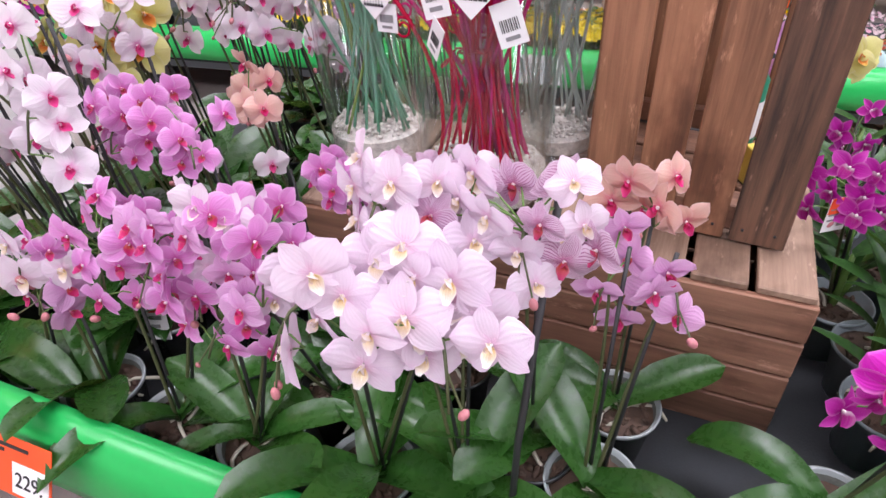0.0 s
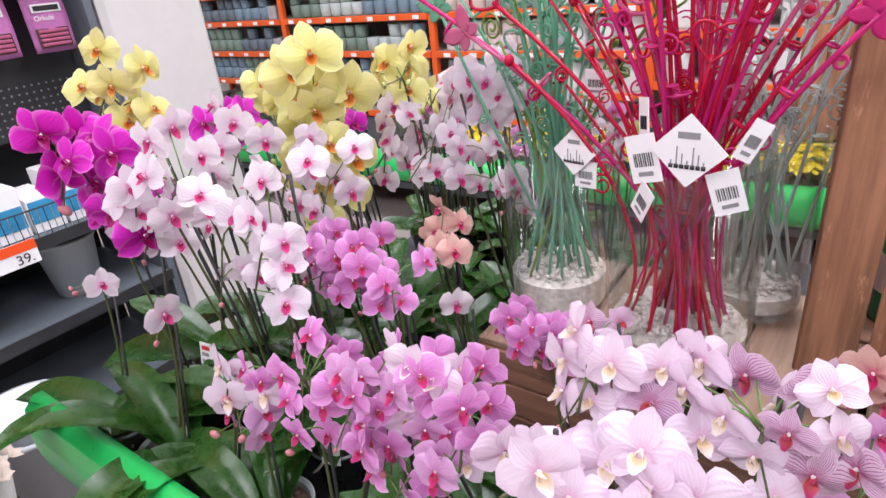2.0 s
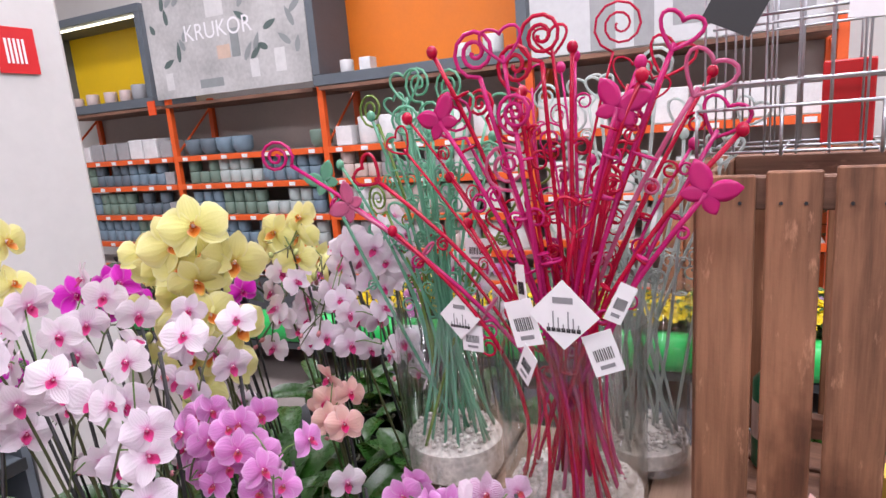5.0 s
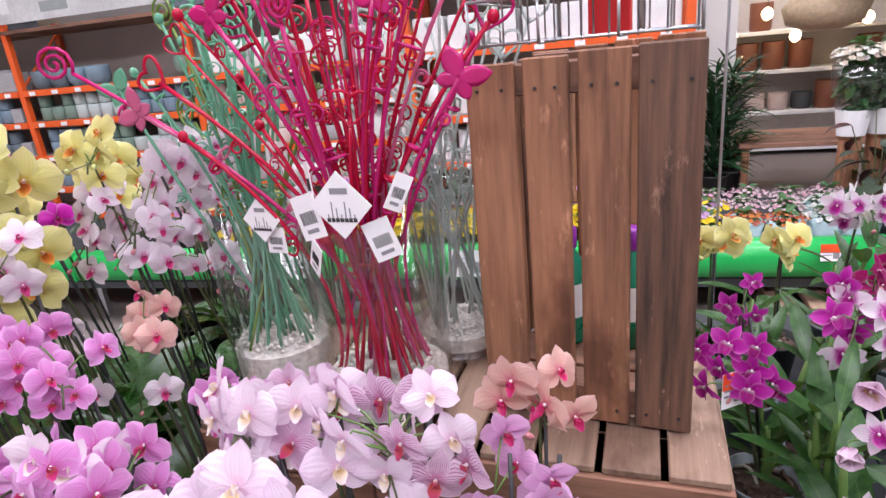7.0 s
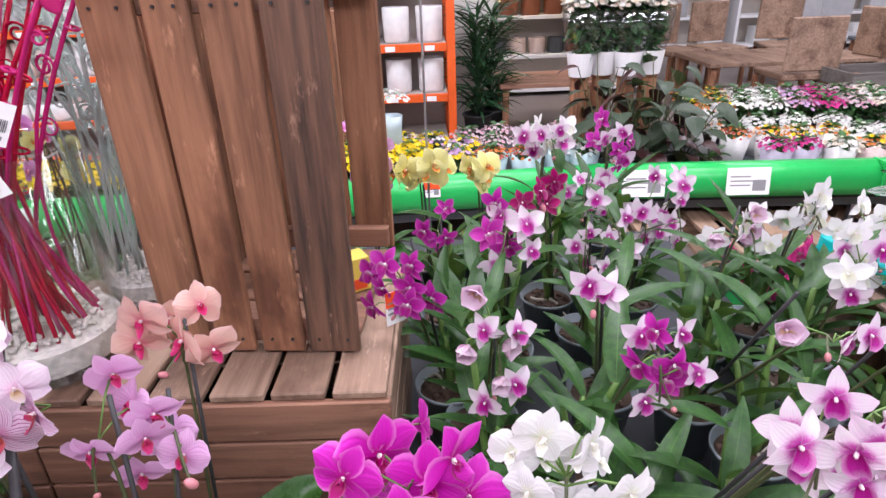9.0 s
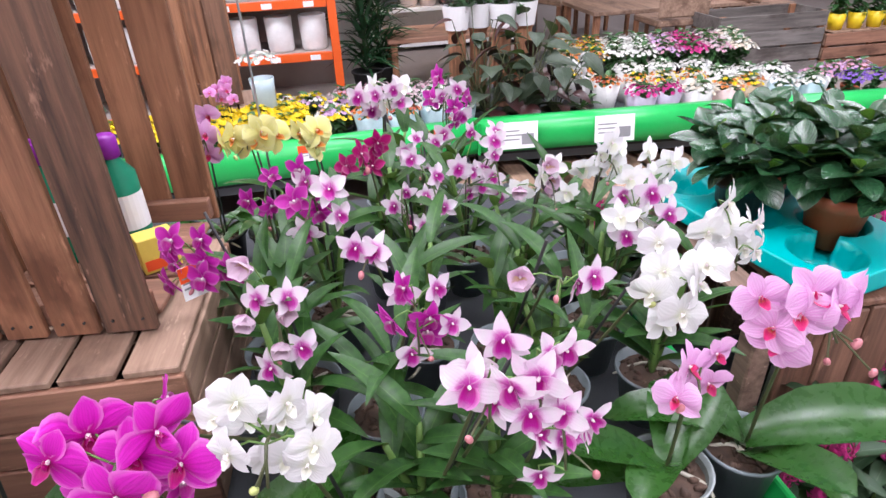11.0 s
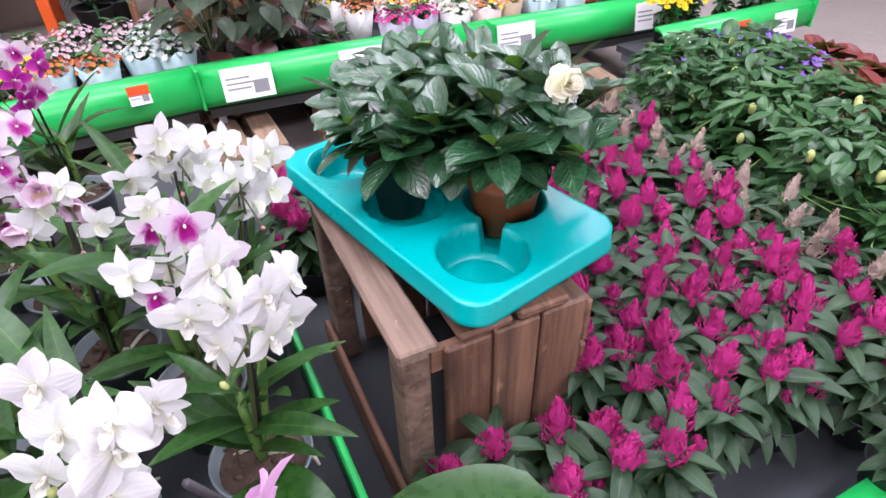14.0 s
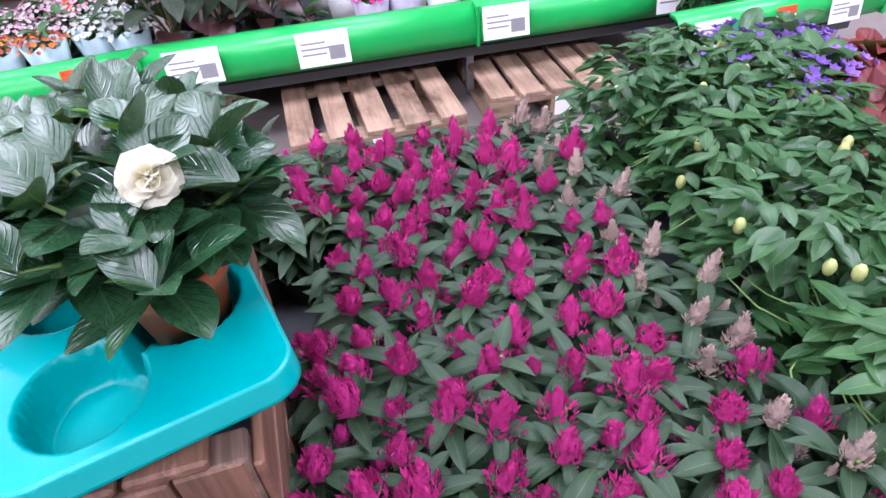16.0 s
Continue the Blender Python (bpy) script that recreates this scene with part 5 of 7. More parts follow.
# ---- wire card rack on the stood crate ----
def wire_rack(m):
    t = thing("wire_rack", m, "galvanised wire card rack with picture cards on the crate", "rack")
    def wire(pts, r=0.0022):
        part("wire", tube(bmesh.new(), pts, r, 6), M["wire"], t, "", True)
    for y in (0.0, 0.1, 0.2):
        for k in range(9):
            x = -0.14 + 0.035 * k
            wire([(x, y, 0.0), (x, y, 0.34)], 0.0015)
        for z in (0.004, 0.09, 0.17, 0.25):
            wire([(-0.145, y, z), (0.145, y, z)], 0.002)
    for x in (-0.145, -0.05, 0.05, 0.145):
        for z in (0.002, 0.06, 0.23):
            wire([(x, -0.03, z), (x, 0.23, z)], 0.0018)
        wire([(x, -0.03, 0.002), (x, -0.03, 0.06)])
    wire([(-0.145, -0.03, 0.06), (0.145, -0.03, 0.06)])
    c = part("card", boxed(-0.03, 0.03, -0.001, 0.001, -0.05, 0.05), M["ink"], t, "dark card with a pink flower")
    c.matrix_basis = pose(-0.09, -0.035, 0.2, -8, 28, 0)
    f = part("picture", blade(bmesh.new(), 0.07, 0.024, oval, 0, 0, 6, 2, pose(0, 0, 0)), STICKS["rose"], t)
    f.matrix_basis = pose(-0.105, -0.037, 0.17, 82, 0, 0)
    c = part("card", boxed(-0.04, 0.04, -0.001, 0.001, -0.06, 0.06), M["card"], t, "plain white card")
    c.matrix_basis = pose(0.055, -0.035, 0.205, -8, 5, 0)
    c = part("box", boxed(-0.03, 0.03, -0.015, 0.015, 0, 0.11, 0.002), M["red"], t, "small red box")
    c.matrix_basis = pose(0.02, 0.13, 0.003)
    return t


wire_rack(SITE @ pose(0.035, 0.94, 1.312, 0, 0, -6))

# flag on a thin pole
FLAG_BLUE, FLAG_YELLOW = plain("flag_blue", (0.02, 0.09, 0.26), 0.7), plain("flag_yellow", (0.80, 0.55, 0.03), 0.7)


def flag(m):
    t = thing("flag", m, "small blue and yellow cloth flag on a pole", "flag", "small flags")
    part("pole", tube(bmesh.new(), [(0, 0, -0.9), (0, 0, 0.2)], 0.003, 6), M["wire"], t)
    for x0, x1, z0, z1, c in ((0, 0.05, 0.06, 0.1, 0), (0.07, 0.16, 0.06, 0.1, 0), (0, 0.05, 0, 0.04, 0), (0.07, 0.16, 0, 0.04, 0), (0.05, 0.07, 0, 0.1, 1), (0, 0.05, 0.04, 0.06, 1), (0.07, 0.16, 0.04, 0.06, 1)):
        bm = bmesh.new()
        bmesh.ops.create_grid(bm, x_segments=5, y_segments=2, size=0.5)
        for v in bm.verts:
            x, z = x0 + (v.co.x + 0.5) * (x1 - x0), z0 + (v.co.y + 0.5) * (z1 - z0)
            v.co = Vector((x, 0.012 * math.sin(x * 45) * x / 0.16, z - 0.25 * x))
        part("cloth", bm, FLAG_YELLOW if c else FLAG_BLUE, t, "", True).modifiers.new("thick", "SOLIDIFY").thickness = 0.0012
    return t


flag(SITE @ pose(0.29, 1.5, 1.40, 0, 0, -10))


# ---- turquoise plant tray ----
def plant_tray(m, w, d):
    t = thing("plant_tray", m, "turquoise moulded plastic plant tray with round wells", "tray")
    bm = bmesh.new()
    nx, ny, R = 84, 160, 0.04
    wells = [(-0.052, -0.172), (-0.058, 0.0), (-0.058, 0.172), (0.062, -0.095), (0.062, 0.085)]

    def height(x, y):
        z = 0.0
        for wx, wy in wells:
            q = math.hypot(x - wx, (y - wy) * 0.92)
            if q < 0.061:
                z = min(z, -0.058 * min(1, (0.061 - q) / 0.007))
        # the slots that join neighbouring wells
        for wy in (-0.134, 0.042):
            q = abs(y - wy - x * 0.62)
            if q < 0.021 and abs(x) < 0.05:
                z = min(z, -0.05 * min(1, (0.021 - q) / 0.005))
        return z

    def rounded(x, y):
        hx, hy = w / 2 - R, d / 2 - R
        if abs(x) > hx and abs(y) > hy:
            vx, vy = x - math.copysign(hx, x), y - math.copysign(hy, y)
            k = max(abs(vx), abs(vy)) / max(1e-9, math.hypot(vx, vy))
            x, y = math.copysign(hx, x) + vx * k, math.copysign(hy, y) + vy * k
        return x, y

    g = []
    for i in range(nx + 1):
        col = []
        for j in range(ny + 1):
            x, y = rounded((i / nx - 0.5) * w, (j / ny - 0.5) * d)
            col.append(bm.verts.new((x, y, height(x, y))))
        g.append(col)
    for i in range(nx):
        for j in range(ny):
            bm.faces.new((g[i][j], g[i + 1][j], g[i + 1][j + 1], g[i][j + 1]))
    rim = [g[i][0] for i in range(nx)] + [g[nx][j] for j in range(ny)] + [g[i][ny] for i in range(nx, 0, -1)] + [g[0][j] for j in range(ny, 0, -1)]
    prev = rim
    skirt = bmesh.new()
    prev = [skirt.verts.new(v.co) for v in rim]
    for k, z in ((1.012, -0.004), (1.02, -0.03), (1.032, -0.034)):
        ring = [skirt.verts.new((v.co.x * k, v.co.y * (1 + (k - 1) * 0.5), z)) for v in rim]
        for a in range(len(rim)):
            b2 = (a + 1) % len(rim)
            skirt.faces.new((prev[a], prev[b2], ring[b2], ring[a]))
        prev = ring
    part("rim", skirt, M["teal"], t, "", True).modifiers.new("thick", "SOLIDIFY").thickness = 0.0016
    ob = part("shell", bm, M["teal"], t, "", True)
    s = ob.modifiers.new("thick", "SOLIDIFY")
    s.thickness = 0.0016
    return t


TRAY = pose(1.583, 0.552, 0.746, 0, 0, -7)
plant_tray(TRAY, 0.284, 0.515)

GARD = [mesh_of("leaf", blade(bmesh.new(), 1.0, (0.31, 0.335, 0.29)[k], oval, (-0.45, -0.75, -0.2)[k], 0.22, 9, 2, None, 0, 0.35), LEAVES["gardenia"]) for k in range(3)]
GARD_YOUNG = mesh_of("leaf", blade(bmesh.new(), 1.0, 0.2, oval, -0.3, 0.3, 8, 2, None, 0, 0.4), LEAVES["young"])
TERRA = mesh_of("pot", lathe(bmesh.new(), [(0, 0), (0.042, 0), (0.057, 0.085), (0.062, 0.087), (0.064, 0.112), (0.059, 0.112), (0.057, 0.09), (0.04, 0.006), (0, 0.006)], 32), M["terracotta"])
CREAM = petal("cream_petal", [(0, (0.80, 0.74, 0.22)), (0.3, (0.90, 0.88, 0.62)), (1, (0.92, 0.90, 0.76))])


def gardenia(m, seed, height, reach, shoots, bloom=None, dark_pot=False):
    """A bushy pot plant: shoots with whorls of large glossy leaves."""
    rnd = random.Random(seed)
    t = thing("gardenia", m, "gardenia with glossy dark ribbed leaves in %s pot" % ("black" if dark_pot else "terracotta"), "pot plant", "gardenias")
    put("pot", POTS["black"] if dark_pot else TERRA, t, Matrix.Diagonal((0.85, 0.85, 0.9, 1)) if dark_pot else Matrix())
    part("soil", lathe(bmesh.new(), [(0.055, 0.09), (0.03, 0.098), (0, 0.1)], 18), M["soil"], t)
    for s in range(shoots):
        az = s * 2.4 + rnd.uniform(-0.3, 0.3)
        q = math.sqrt((s + 0.5) / shoots)
        tip = Vector((math.cos(az) * reach * q, math.sin(az) * reach * q, 0.1 + height * (1.0 - 0.42 * q * q) * rnd.uniform(0.85, 1.05)))
        b0 = Vector((math.cos(az) * 0.012, math.sin(az) * 0.012, 0.095))
        mid = (b0 + tip) / 2 + Vector((0, 0, 0.02))
        part("shoot", tube(bmesh.new(), [b0, mid, tip], [0.004, 0.003, 0.0022], 6), M["stem_green"], t, "", True)
        for ring in range(3):
            p = b0.lerp(tip, (0.55, 0.8, 1.0)[ring])
            for k in range(4):
                ln = rnd.uniform(0.064, 0.10) * (1.0, 1.0, 0.72)[ring]
                a = rnd.uniform(-25, 25) + 90 * k + 45 * ring
                tilt = (-14, 2, 24)[ring] + rnd.uniform(-20, 20)
                young = ring == 2 and k == 0 and s % 3 == 0
                put("leaf", GARD_YOUNG if young else GARD[rnd.randrange(3)], t, Matrix.Translation(p) @ pose(0, 0, 0, 0, 0, a) @ pose(0, 0, 0, tilt, rnd.uniform(-32, 32), 0) @ Matrix.Diagonal((ln * rnd.uniform(0.85, 1.05), ln * (0.6 if young else 1), ln, 1)))
    if bloom:
        core = put("bloom", mesh_of("bloom", blob(bmesh.new(), (0, 0, 0.008), 0.008, (1, 1, 1.2), 2), CREAM), t, m.inverted() @ look(bloom, (1.5, -0.5, 1.35)) @ pose(0, 0, 0, 180, 0, 0) @ Matrix.Diagonal((0.72, 0.72, 0.72, 1)), "cream white double flower")
        for layer, (cnt, tilt, ln) in enumerate(((7, 4, 0.040), (7, 26, 0.037), (6, 48, 0.032), (5, 66, 0.026), (3, 80, 0.02))):
            for k in range(cnt):
                me = mesh_of("petal", blade(bmesh.new(), ln, ln * 0.56, round_petal, 0.2 + rnd.uniform(-1.1, 0.6), rnd.uniform(-0.5, 0.7), 6, 3), CREAM)
                put("petal", me, core, pose(0, 0, 0.004 * layer, 0, 0, 360 * k / cnt + 25 * layer + rnd.uniform(-14, 14)) @ pose(0, 0, 0, tilt + rnd.uniform(-14, 14), 0, 0))
    return t


gardenia(TRAY @ pose(0.062, -0.095, -0.047, 0, 0, 20), 3, 0.15, 0.145, 16, (1.645, 0.372, 0.945))
gardenia(TRAY @ pose(-0.03, 0.052, -0.048, 0, 0, 80), 4, 0.12, 0.115, 11, None, True)
gardenia(TRAY @ pose(0.062, 0.085, -0.056, 0, 0, 150), 5, 0.135, 0.12, 11)


# ---- celosia ----
def celosia_mat(name, lo, hi):
    m, t, b = node_mat(name)
    n = noise_node(t, 120, 4)
    n2 = noise_node(t, 30, 3)
    col = mix(t, 0.5, ramp(t, n, [(0.3, lo), (0.7, hi)]), ramp(t, n2, [(0.3, lo), (0.75, hi)]))
    t.links.new(col, b.inputs["Base Color"])
    b.inputs["Roughness"].default_value = 0.75
    bump(t, b, n, 0.9, 0.004)
    return m


PLUME = celosia_mat("magenta_plume", (0.60, 0.004, 0.19), (0.95, 0.06, 0.44))
PEACH_PLUME = celosia_mat("peach_plume", (0.62, 0.43, 0.36), (0.82, 0.66, 0.57))


def plume_mesh(seed, mat, slim=1.0):
    """A feathery flower head: tufts of pointed frills up a cone."""
    rnd = random.Random(seed)
    bm = bmesh.new()
    uvl = bm.loops.layers.uv.verify()
    for k in range(240):
        q = ((k + rnd.random()) / 240) ** 1.2
        z = 0.95 * q
        r = slim * (0.74 * (1 - q) ** 1.05 * (0.7 + 0.3 * math.sin(q * 9 + seed)) + 0.035)
        a = k * 2.4 + rnd.uniform(-0.4, 0.4)
        s = (0.21 - 0.08 * q) * rnd.uniform(0.75, 1.25)
        m = Matrix.Translation((r * math.cos(a) * 0.72, r * math.sin(a) * 0.72, z)) @ pose(0, 0, 0, 0, 0, math.degrees(a) - 90) @ pose(0, 0, 0, 34 + 42 * q + rnd.uniform(-26, 26), rnd.uniform(-40, 40), 0)
        blade(bm, s * 1.55, s * 0.26, lance, 0.9, 0.6, 3, 1, m)
    for k in range(5):
        q = k / 5
        blob(bm, (0, 0, 0.05 + 0.8 * q), slim * 0.24 * (1 - q) ** 0.7 + 0.03, (1, 1, 1.3), 1)
    return mesh_of("plume", bm, mat)


PLUMES = [plume_mesh(k, PLUME) for k in range(6)]
PEACH_PLUMES = [plume_mesh(20 + k, PEACH_PLUME, 0.62) for k in range(3)]


def foliage_mesh(seed, mat, n, ln, w, rise, tilt=(-5, 40)):
    rnd = random.Random(seed)
    bm = bmesh.new()
    for k in range(n):
        q = k / n
        l2 = ln * rnd.uniform(0.7, 1.15)
        blade(bm, l2, w * l2 / ln, lance, rnd.uniform(-1.1, -0.3), 0.5, 5, 1, Matrix.Translation((0, 0, rise * q)) @ pose(0, 0, 0, 0, 0, k * 137.5 + rnd.uniform(-20, 20)) @ pose(0, 0.008, 0, rnd.uniform(*tilt), rnd.uniform(-20, 20), 0))
    return mesh_of("foliage", bm, mat)


CEL_FOL = [foliage_mesh(60 + k, LEAVES["celosia"], 30, 0.078, 0.0135, 0.13) for k in range(4)]


def celosia(m, seed, peach=False):
    rnd = random.Random(seed)
    t = thing("celosia", m, "peach plumed celosia with dark leaves" if peach else "magenta plumed celosia with dark green leaves", "bedding plant", "celosia plants")
    put("pot", POTS["black"], t, Matrix.Diagonal((0.75, 0.75, 0.72, 1)))
    lean = pose(0, 0, 0.07, rnd.uniform(-6, 6), rnd.uniform(-6, 6), rnd.uniform(0, 360))
    put("foliage", CEL_FOL[seed % 4], t, lean)
    part("stem", tube(bmesh.new(), [(0, 0, 0.06), (0, 0, 0.2)], 0.003, 5), M["stem_green"], t)
    s = rnd.uniform(0.042, 0.060)
    for k in range(rnd.choice((1, 2, 2, 3))):
        o = Vector((0, 0, 0.185)) if k == 0 else Vector((rnd.uniform(-0.045, 0.045), rnd.uniform(-0.045, 0.045), 0.165))
        s2 = s if k == 0 else s * rnd.uniform(0.45, 0.7)
        put("plume", (PEACH_PLUMES if peach else PLUMES)[rnd.randrange(3 if peach else 6)], t, lean @ Matrix.Translation(o - Vector((0, 0, 0.07))) @ pose(0, 0, 0, rnd.uniform(-10, 10), rnd.uniform(-10, 10), rnd.uniform(0, 360)) @ Matrix.Diagonal((s2, s2, s2 * rnd.uniform(0.95, 1.25), 1)), "feathery flower plume" if k == 0 else "")["kind"] = "stuff"
    return t


rnd = random.Random(11)
for i in range(13):
    for j in range(17):
        u = 1.13 + 0.080 * i + 0.040 * (j % 2) + rnd.uniform(-0.02, 0.02)
        v = 0.50 + 0.070 * j + rnd.uniform(-0.02, 0.02)
        if u > 2.14 or (v < 0.60 and u < 1.80) or (1.08 < u < 1.56 and 0.75 < v < 1.40 and (u - 1.30) * 0.97 + (v - 1.05) * -0.23 < 0.2):
            continue
        edge = u > 2.03 and rnd.random() < 0.8
        celosia(at(u, v, 0.302 + rnd.uniform(-0.012, 0.02)), 1000 + i * 20 + j, edge)


# ---- climbing vines at the edge ----
VINE_FOL = []
for s in range(3):
    r2 = random.Random(80 + s)
    bm = bmesh.new()
    for k in range(150):
        a, h = r2.uniform(0, 6.28), r2.random()
        r = 0.15 * math.sqrt(r2.random()) * (1.1 - 0.5 * h)
        ln = r2.uniform(0.045, 0.085)
        p = (r * math.cos(a), r * math.sin(a), 0.03 + 0.33 * h)
        for f in (-42, 0, 42):
            if abs(f) and r2.random() < 0.3:
                continue
            blade(bm, ln * (1 if f == 0 else 0.78), ln * 0.19, lance, r2.uniform(-0.9, -0.1), 0.3, 4, 1, Matrix.Translation(p) @ pose(0, 0, 0, 0, 0, math.degrees(a) - 90 + r2.uniform(-60, 60)) @ pose(0, 0, 0, r2.uniform(-45, 25), 0, 0) @ pose(0, 0, 0, 0, 0, f))
    VINE_FOL.append(mesh_of("foliage", bm, LEAVES["vine"]))


def vine(m, seed):
    r2 = random.Random(seed)
    t = thing("climbing_vine", m, "bushy green climbing plant with lobed leaves", "climbing plant", "climbing plants")
    put("pot", POTS["black"], t, Matrix())
    tagged(put("foliage", VINE_FOL[seed % 3], t, pose(0, 0, 0.06, 0, 0, r2.uniform(0, 360)) @ Matrix.Diagonal((1, 1, 0.74, 1))), kind="stuff")
    for k in range(5):
        a = r2.uniform(0, 6.28)
        pts = [Vector((0, 0, 0.1)) + Vector((math.cos(a + i * 0.5) * 0.03 * i, math.sin(a + i * 0.5) * 0.03 * i, 0.05 * i - 0.006 * i * i)) for i in range(7)]
        part("tendril", tube(bmesh.new(), pts, 0.0016, 5), M["stem_green"], t, "", True)
    for k in range(3):
        p = Vector((r2.uniform(-0.12, 0.12), r2.uniform(-0.12, 0.12), r2.uniform(0.2, 0.30)))
        put("bud", BUD_GREEN, t, Matrix.Translation(p) @ Matrix.Diagonal((0.013, 0.013, 0.014, 1)))
    return t


for k, (u, v) in enumerate(((2.28, 0.72), (2.42, 0.9), (2.30, 1.0), (2.50, 1.12), (2.36, 1.22), (2.60, 1.3), (2.44, 1.42), (2.66, 1.52), (2.34, 1.56), (2.55, 1.66), (2.70, 1.05), (2.62, 0.8))):
    vine(at(u, v, 0.302), 30 + k)
# ---- pallet rack with pots ----
GLAZE = [plain("pot_glaze_" + n, c, 0.5, 0, 0.14, 12, 0.1) for n, c in (("blue", (0.17, 0.25, 0.31)), ("slate", (0.12, 0.16, 0.19)), ("green", (0.17, 0.25, 0.20)), ("pale", (0.45, 0.52, 0.50)), ("white", (0.74, 0.74, 0.74)), ("grey", (0.36, 0.36, 0.37)), ("blush", (0.62, 0.5, 0.46)), ("black", (0.06, 0.07, 0.08)))]
POT_PROF = {
    "bowl": [(0, 0), (0.07, 0), (0.105, 0.05), (0.112, 0.15), (0.10, 0.17), (0.094, 0.168), (0.104, 0.15), (0.096, 0.055), (0.06, 0.012), (0, 0.012)],
    "tub": [(0, 0), (0.055, 0), (0.066, 0.015), (0.067, 0.11), (0.062, 0.12), (0.057, 0.118), (0.06, 0.1), (0.055, 0.012), (0, 0.012)],
    "tall": [(0, 0), (0.085, 0), (0.095, 0.02), (0.1, 0.24), (0.095, 0.25), (0.088, 0.248), (0.088, 0.02), (0, 0.015)],
}
POT_MESH = {(k, g): mesh_of("body", lathe(bmesh.new(), POT_PROF[k], 20), GLAZE[g]) for k in POT_PROF for g in range(8)}
BOX_MESH = [mesh_of("body", boxed(-0.1, 0.1, -0.1, 0.1, 0, 0.2, 0.008), GLAZE[g], False) for g in (4, 5)]


def rack_pot(u, v, z, kind, g, s=1.0):
    ob = new("flower_pot", BOX_MESH[g] if kind == "box" else POT_MESH[(kind, g)])
    ob.matrix_basis = at(u, v, z) @ Matrix.Diagonal((s, s, s, 1))
    return tagged(ob, ("square pale planter standing on the rack shelf" if kind == "box" else POT_LABEL[g]), "flower pot", "pots on the rack")


POT_LABEL = ["blue-grey glazed flower pot on the rack", "dark slate flower pot on the rack", "green glazed flower pot on the rack", "pale green flower pot on the rack", "white flower pot on the rack", "grey flower pot on the rack", "blush pink flower pot on the rack", "black flower pot on the rack"]
UP = [-7.15, -5.25, -3.35, -1.45, 0.5]
RV = 4.5


def rack():
    r = thing("pallet_rack", at(0, 0, 0), "orange steel pallet rack against the wall", "rack")
    for u in UP:
        for dv in (0.0, 0.55):
            up = part("upright", boxed(u - 0.03, u + 0.03, RV + dv, RV + dv + 0.05, 0, 1.86, 0.003), M["orange"], r, "orange steel upright" if dv == 0 else "")
        part("brace", tube(bmesh.new(), [(u, RV + 0.05, 1.3), (u, RV + 0.55, 1.75)], 0.012, 6), M["orange"], r)
    for a, b in zip(UP, UP[1:]):
        levels = (0.10, 0.36, 0.665, 0.985, 1.27) if b < 0.4 else (0.10, 0.45, 0.80, 1.27)
        for z in levels:
            part("beam", boxed(a + 0.032, b - 0.032, RV - 0.012, RV + 0.03, z - 0.055, z, 0.003), M["orange"], r, "orange shelf beam")
            part("deck", boxed(a + 0.032, b - 0.032, RV + 0.032, RV + 0.56, z - 0.02, z - 0.002), M["back_board"], r)
            n = 7
            for k in range(n):
                x = a + 0.15 + k * (b - a - 0.3) / (n - 1)
                part("price_label", boxed(x - 0.035, x + 0.035, RV - 0.0155, RV - 0.0125, z - 0.047, z - 0.012), M["card"], r)
        part("deck", boxed(a + 0.032, b - 0.032, RV - 0.05, RV + 0.6, 1.755, 1.785), M["crate_x"], r, "brown slatted deck")
        part("back_panel", boxed(a, b, RV + 0.605, RV + 0.62, 0, 1.85), M["back_board"], r, "dull brown back panel")
    part("sign", boxed(-5.44, -5.34, RV - 0.075, RV - 0.06, 1.70, 1.84), M["price_red"], r, "small round-marked sign")
    return r


rack()
rnd = random.Random(21)
for bay, (a, b) in enumerate(zip(UP, UP[1:])):
    levels = (0.36, 0.665, 0.985, 1.27) if b < 0.4 else (0.45, 0.80, 1.27)
    for li, z in enumerate(levels):
        u = a + 0.16
        while u < b - 0.14:
            grp = int((u - a) / 0.55)
            if b > 0.4 or (bay == 2 and u > b - 0.7):
                if li == len(levels) - 1 and b > 0.4:
                    rack_pot(u, RV + 0.18, z, "box", 0, 1.2)
                    u += 0.27
                else:
                    rack_pot(u, RV + 0.15, z, "tall", 4, 0.95)
                    u += 0.235
                continue
            if li == len(levels) - 1:
                if bay == 0 or (bay == 2 and grp < 1 and u < a + 0.3):
                    rack_pot(u, RV + 0.15, z, "box", grp % 2, 0.85 + 0.25 * ((grp * 7) % 3) / 3)
                    u += 0.22
                elif bay == 2:
                    rack_pot(u, RV + 0.15, z, "tall", (4, 4, 6, 6)[grp % 4], 0.95)
                    u += 0.215
                else:
                    if 0.5 < (u - a) / (b - a) < 0.85:
                        u += 0.25
                        continue
                    rack_pot(u, RV + 0.15, z, "bowl", (1, 0, 0, 2, 7)[grp % 5], 0.95)
                    u += 0.212
            else:
                g = ((0, 0, 2, 1), (0, 0, 2, 3), (5, 4, 6, 5))[bay][(grp + li) % 4]
                if bay == 0 and grp % 4 == 3:
                    rack_pot(u, RV + 0.12, z, "box", grp % 2, 0.65)
                    u += 0.15
                    continue
                rack_pot(u, RV + 0.10, z, "tub", g, 1.0)
                if li < 3 and rnd.random() < 0.85:
                    rack_pot(u, RV + 0.10, z + 0.1205, "tub", g, 0.97)
                u += 0.14


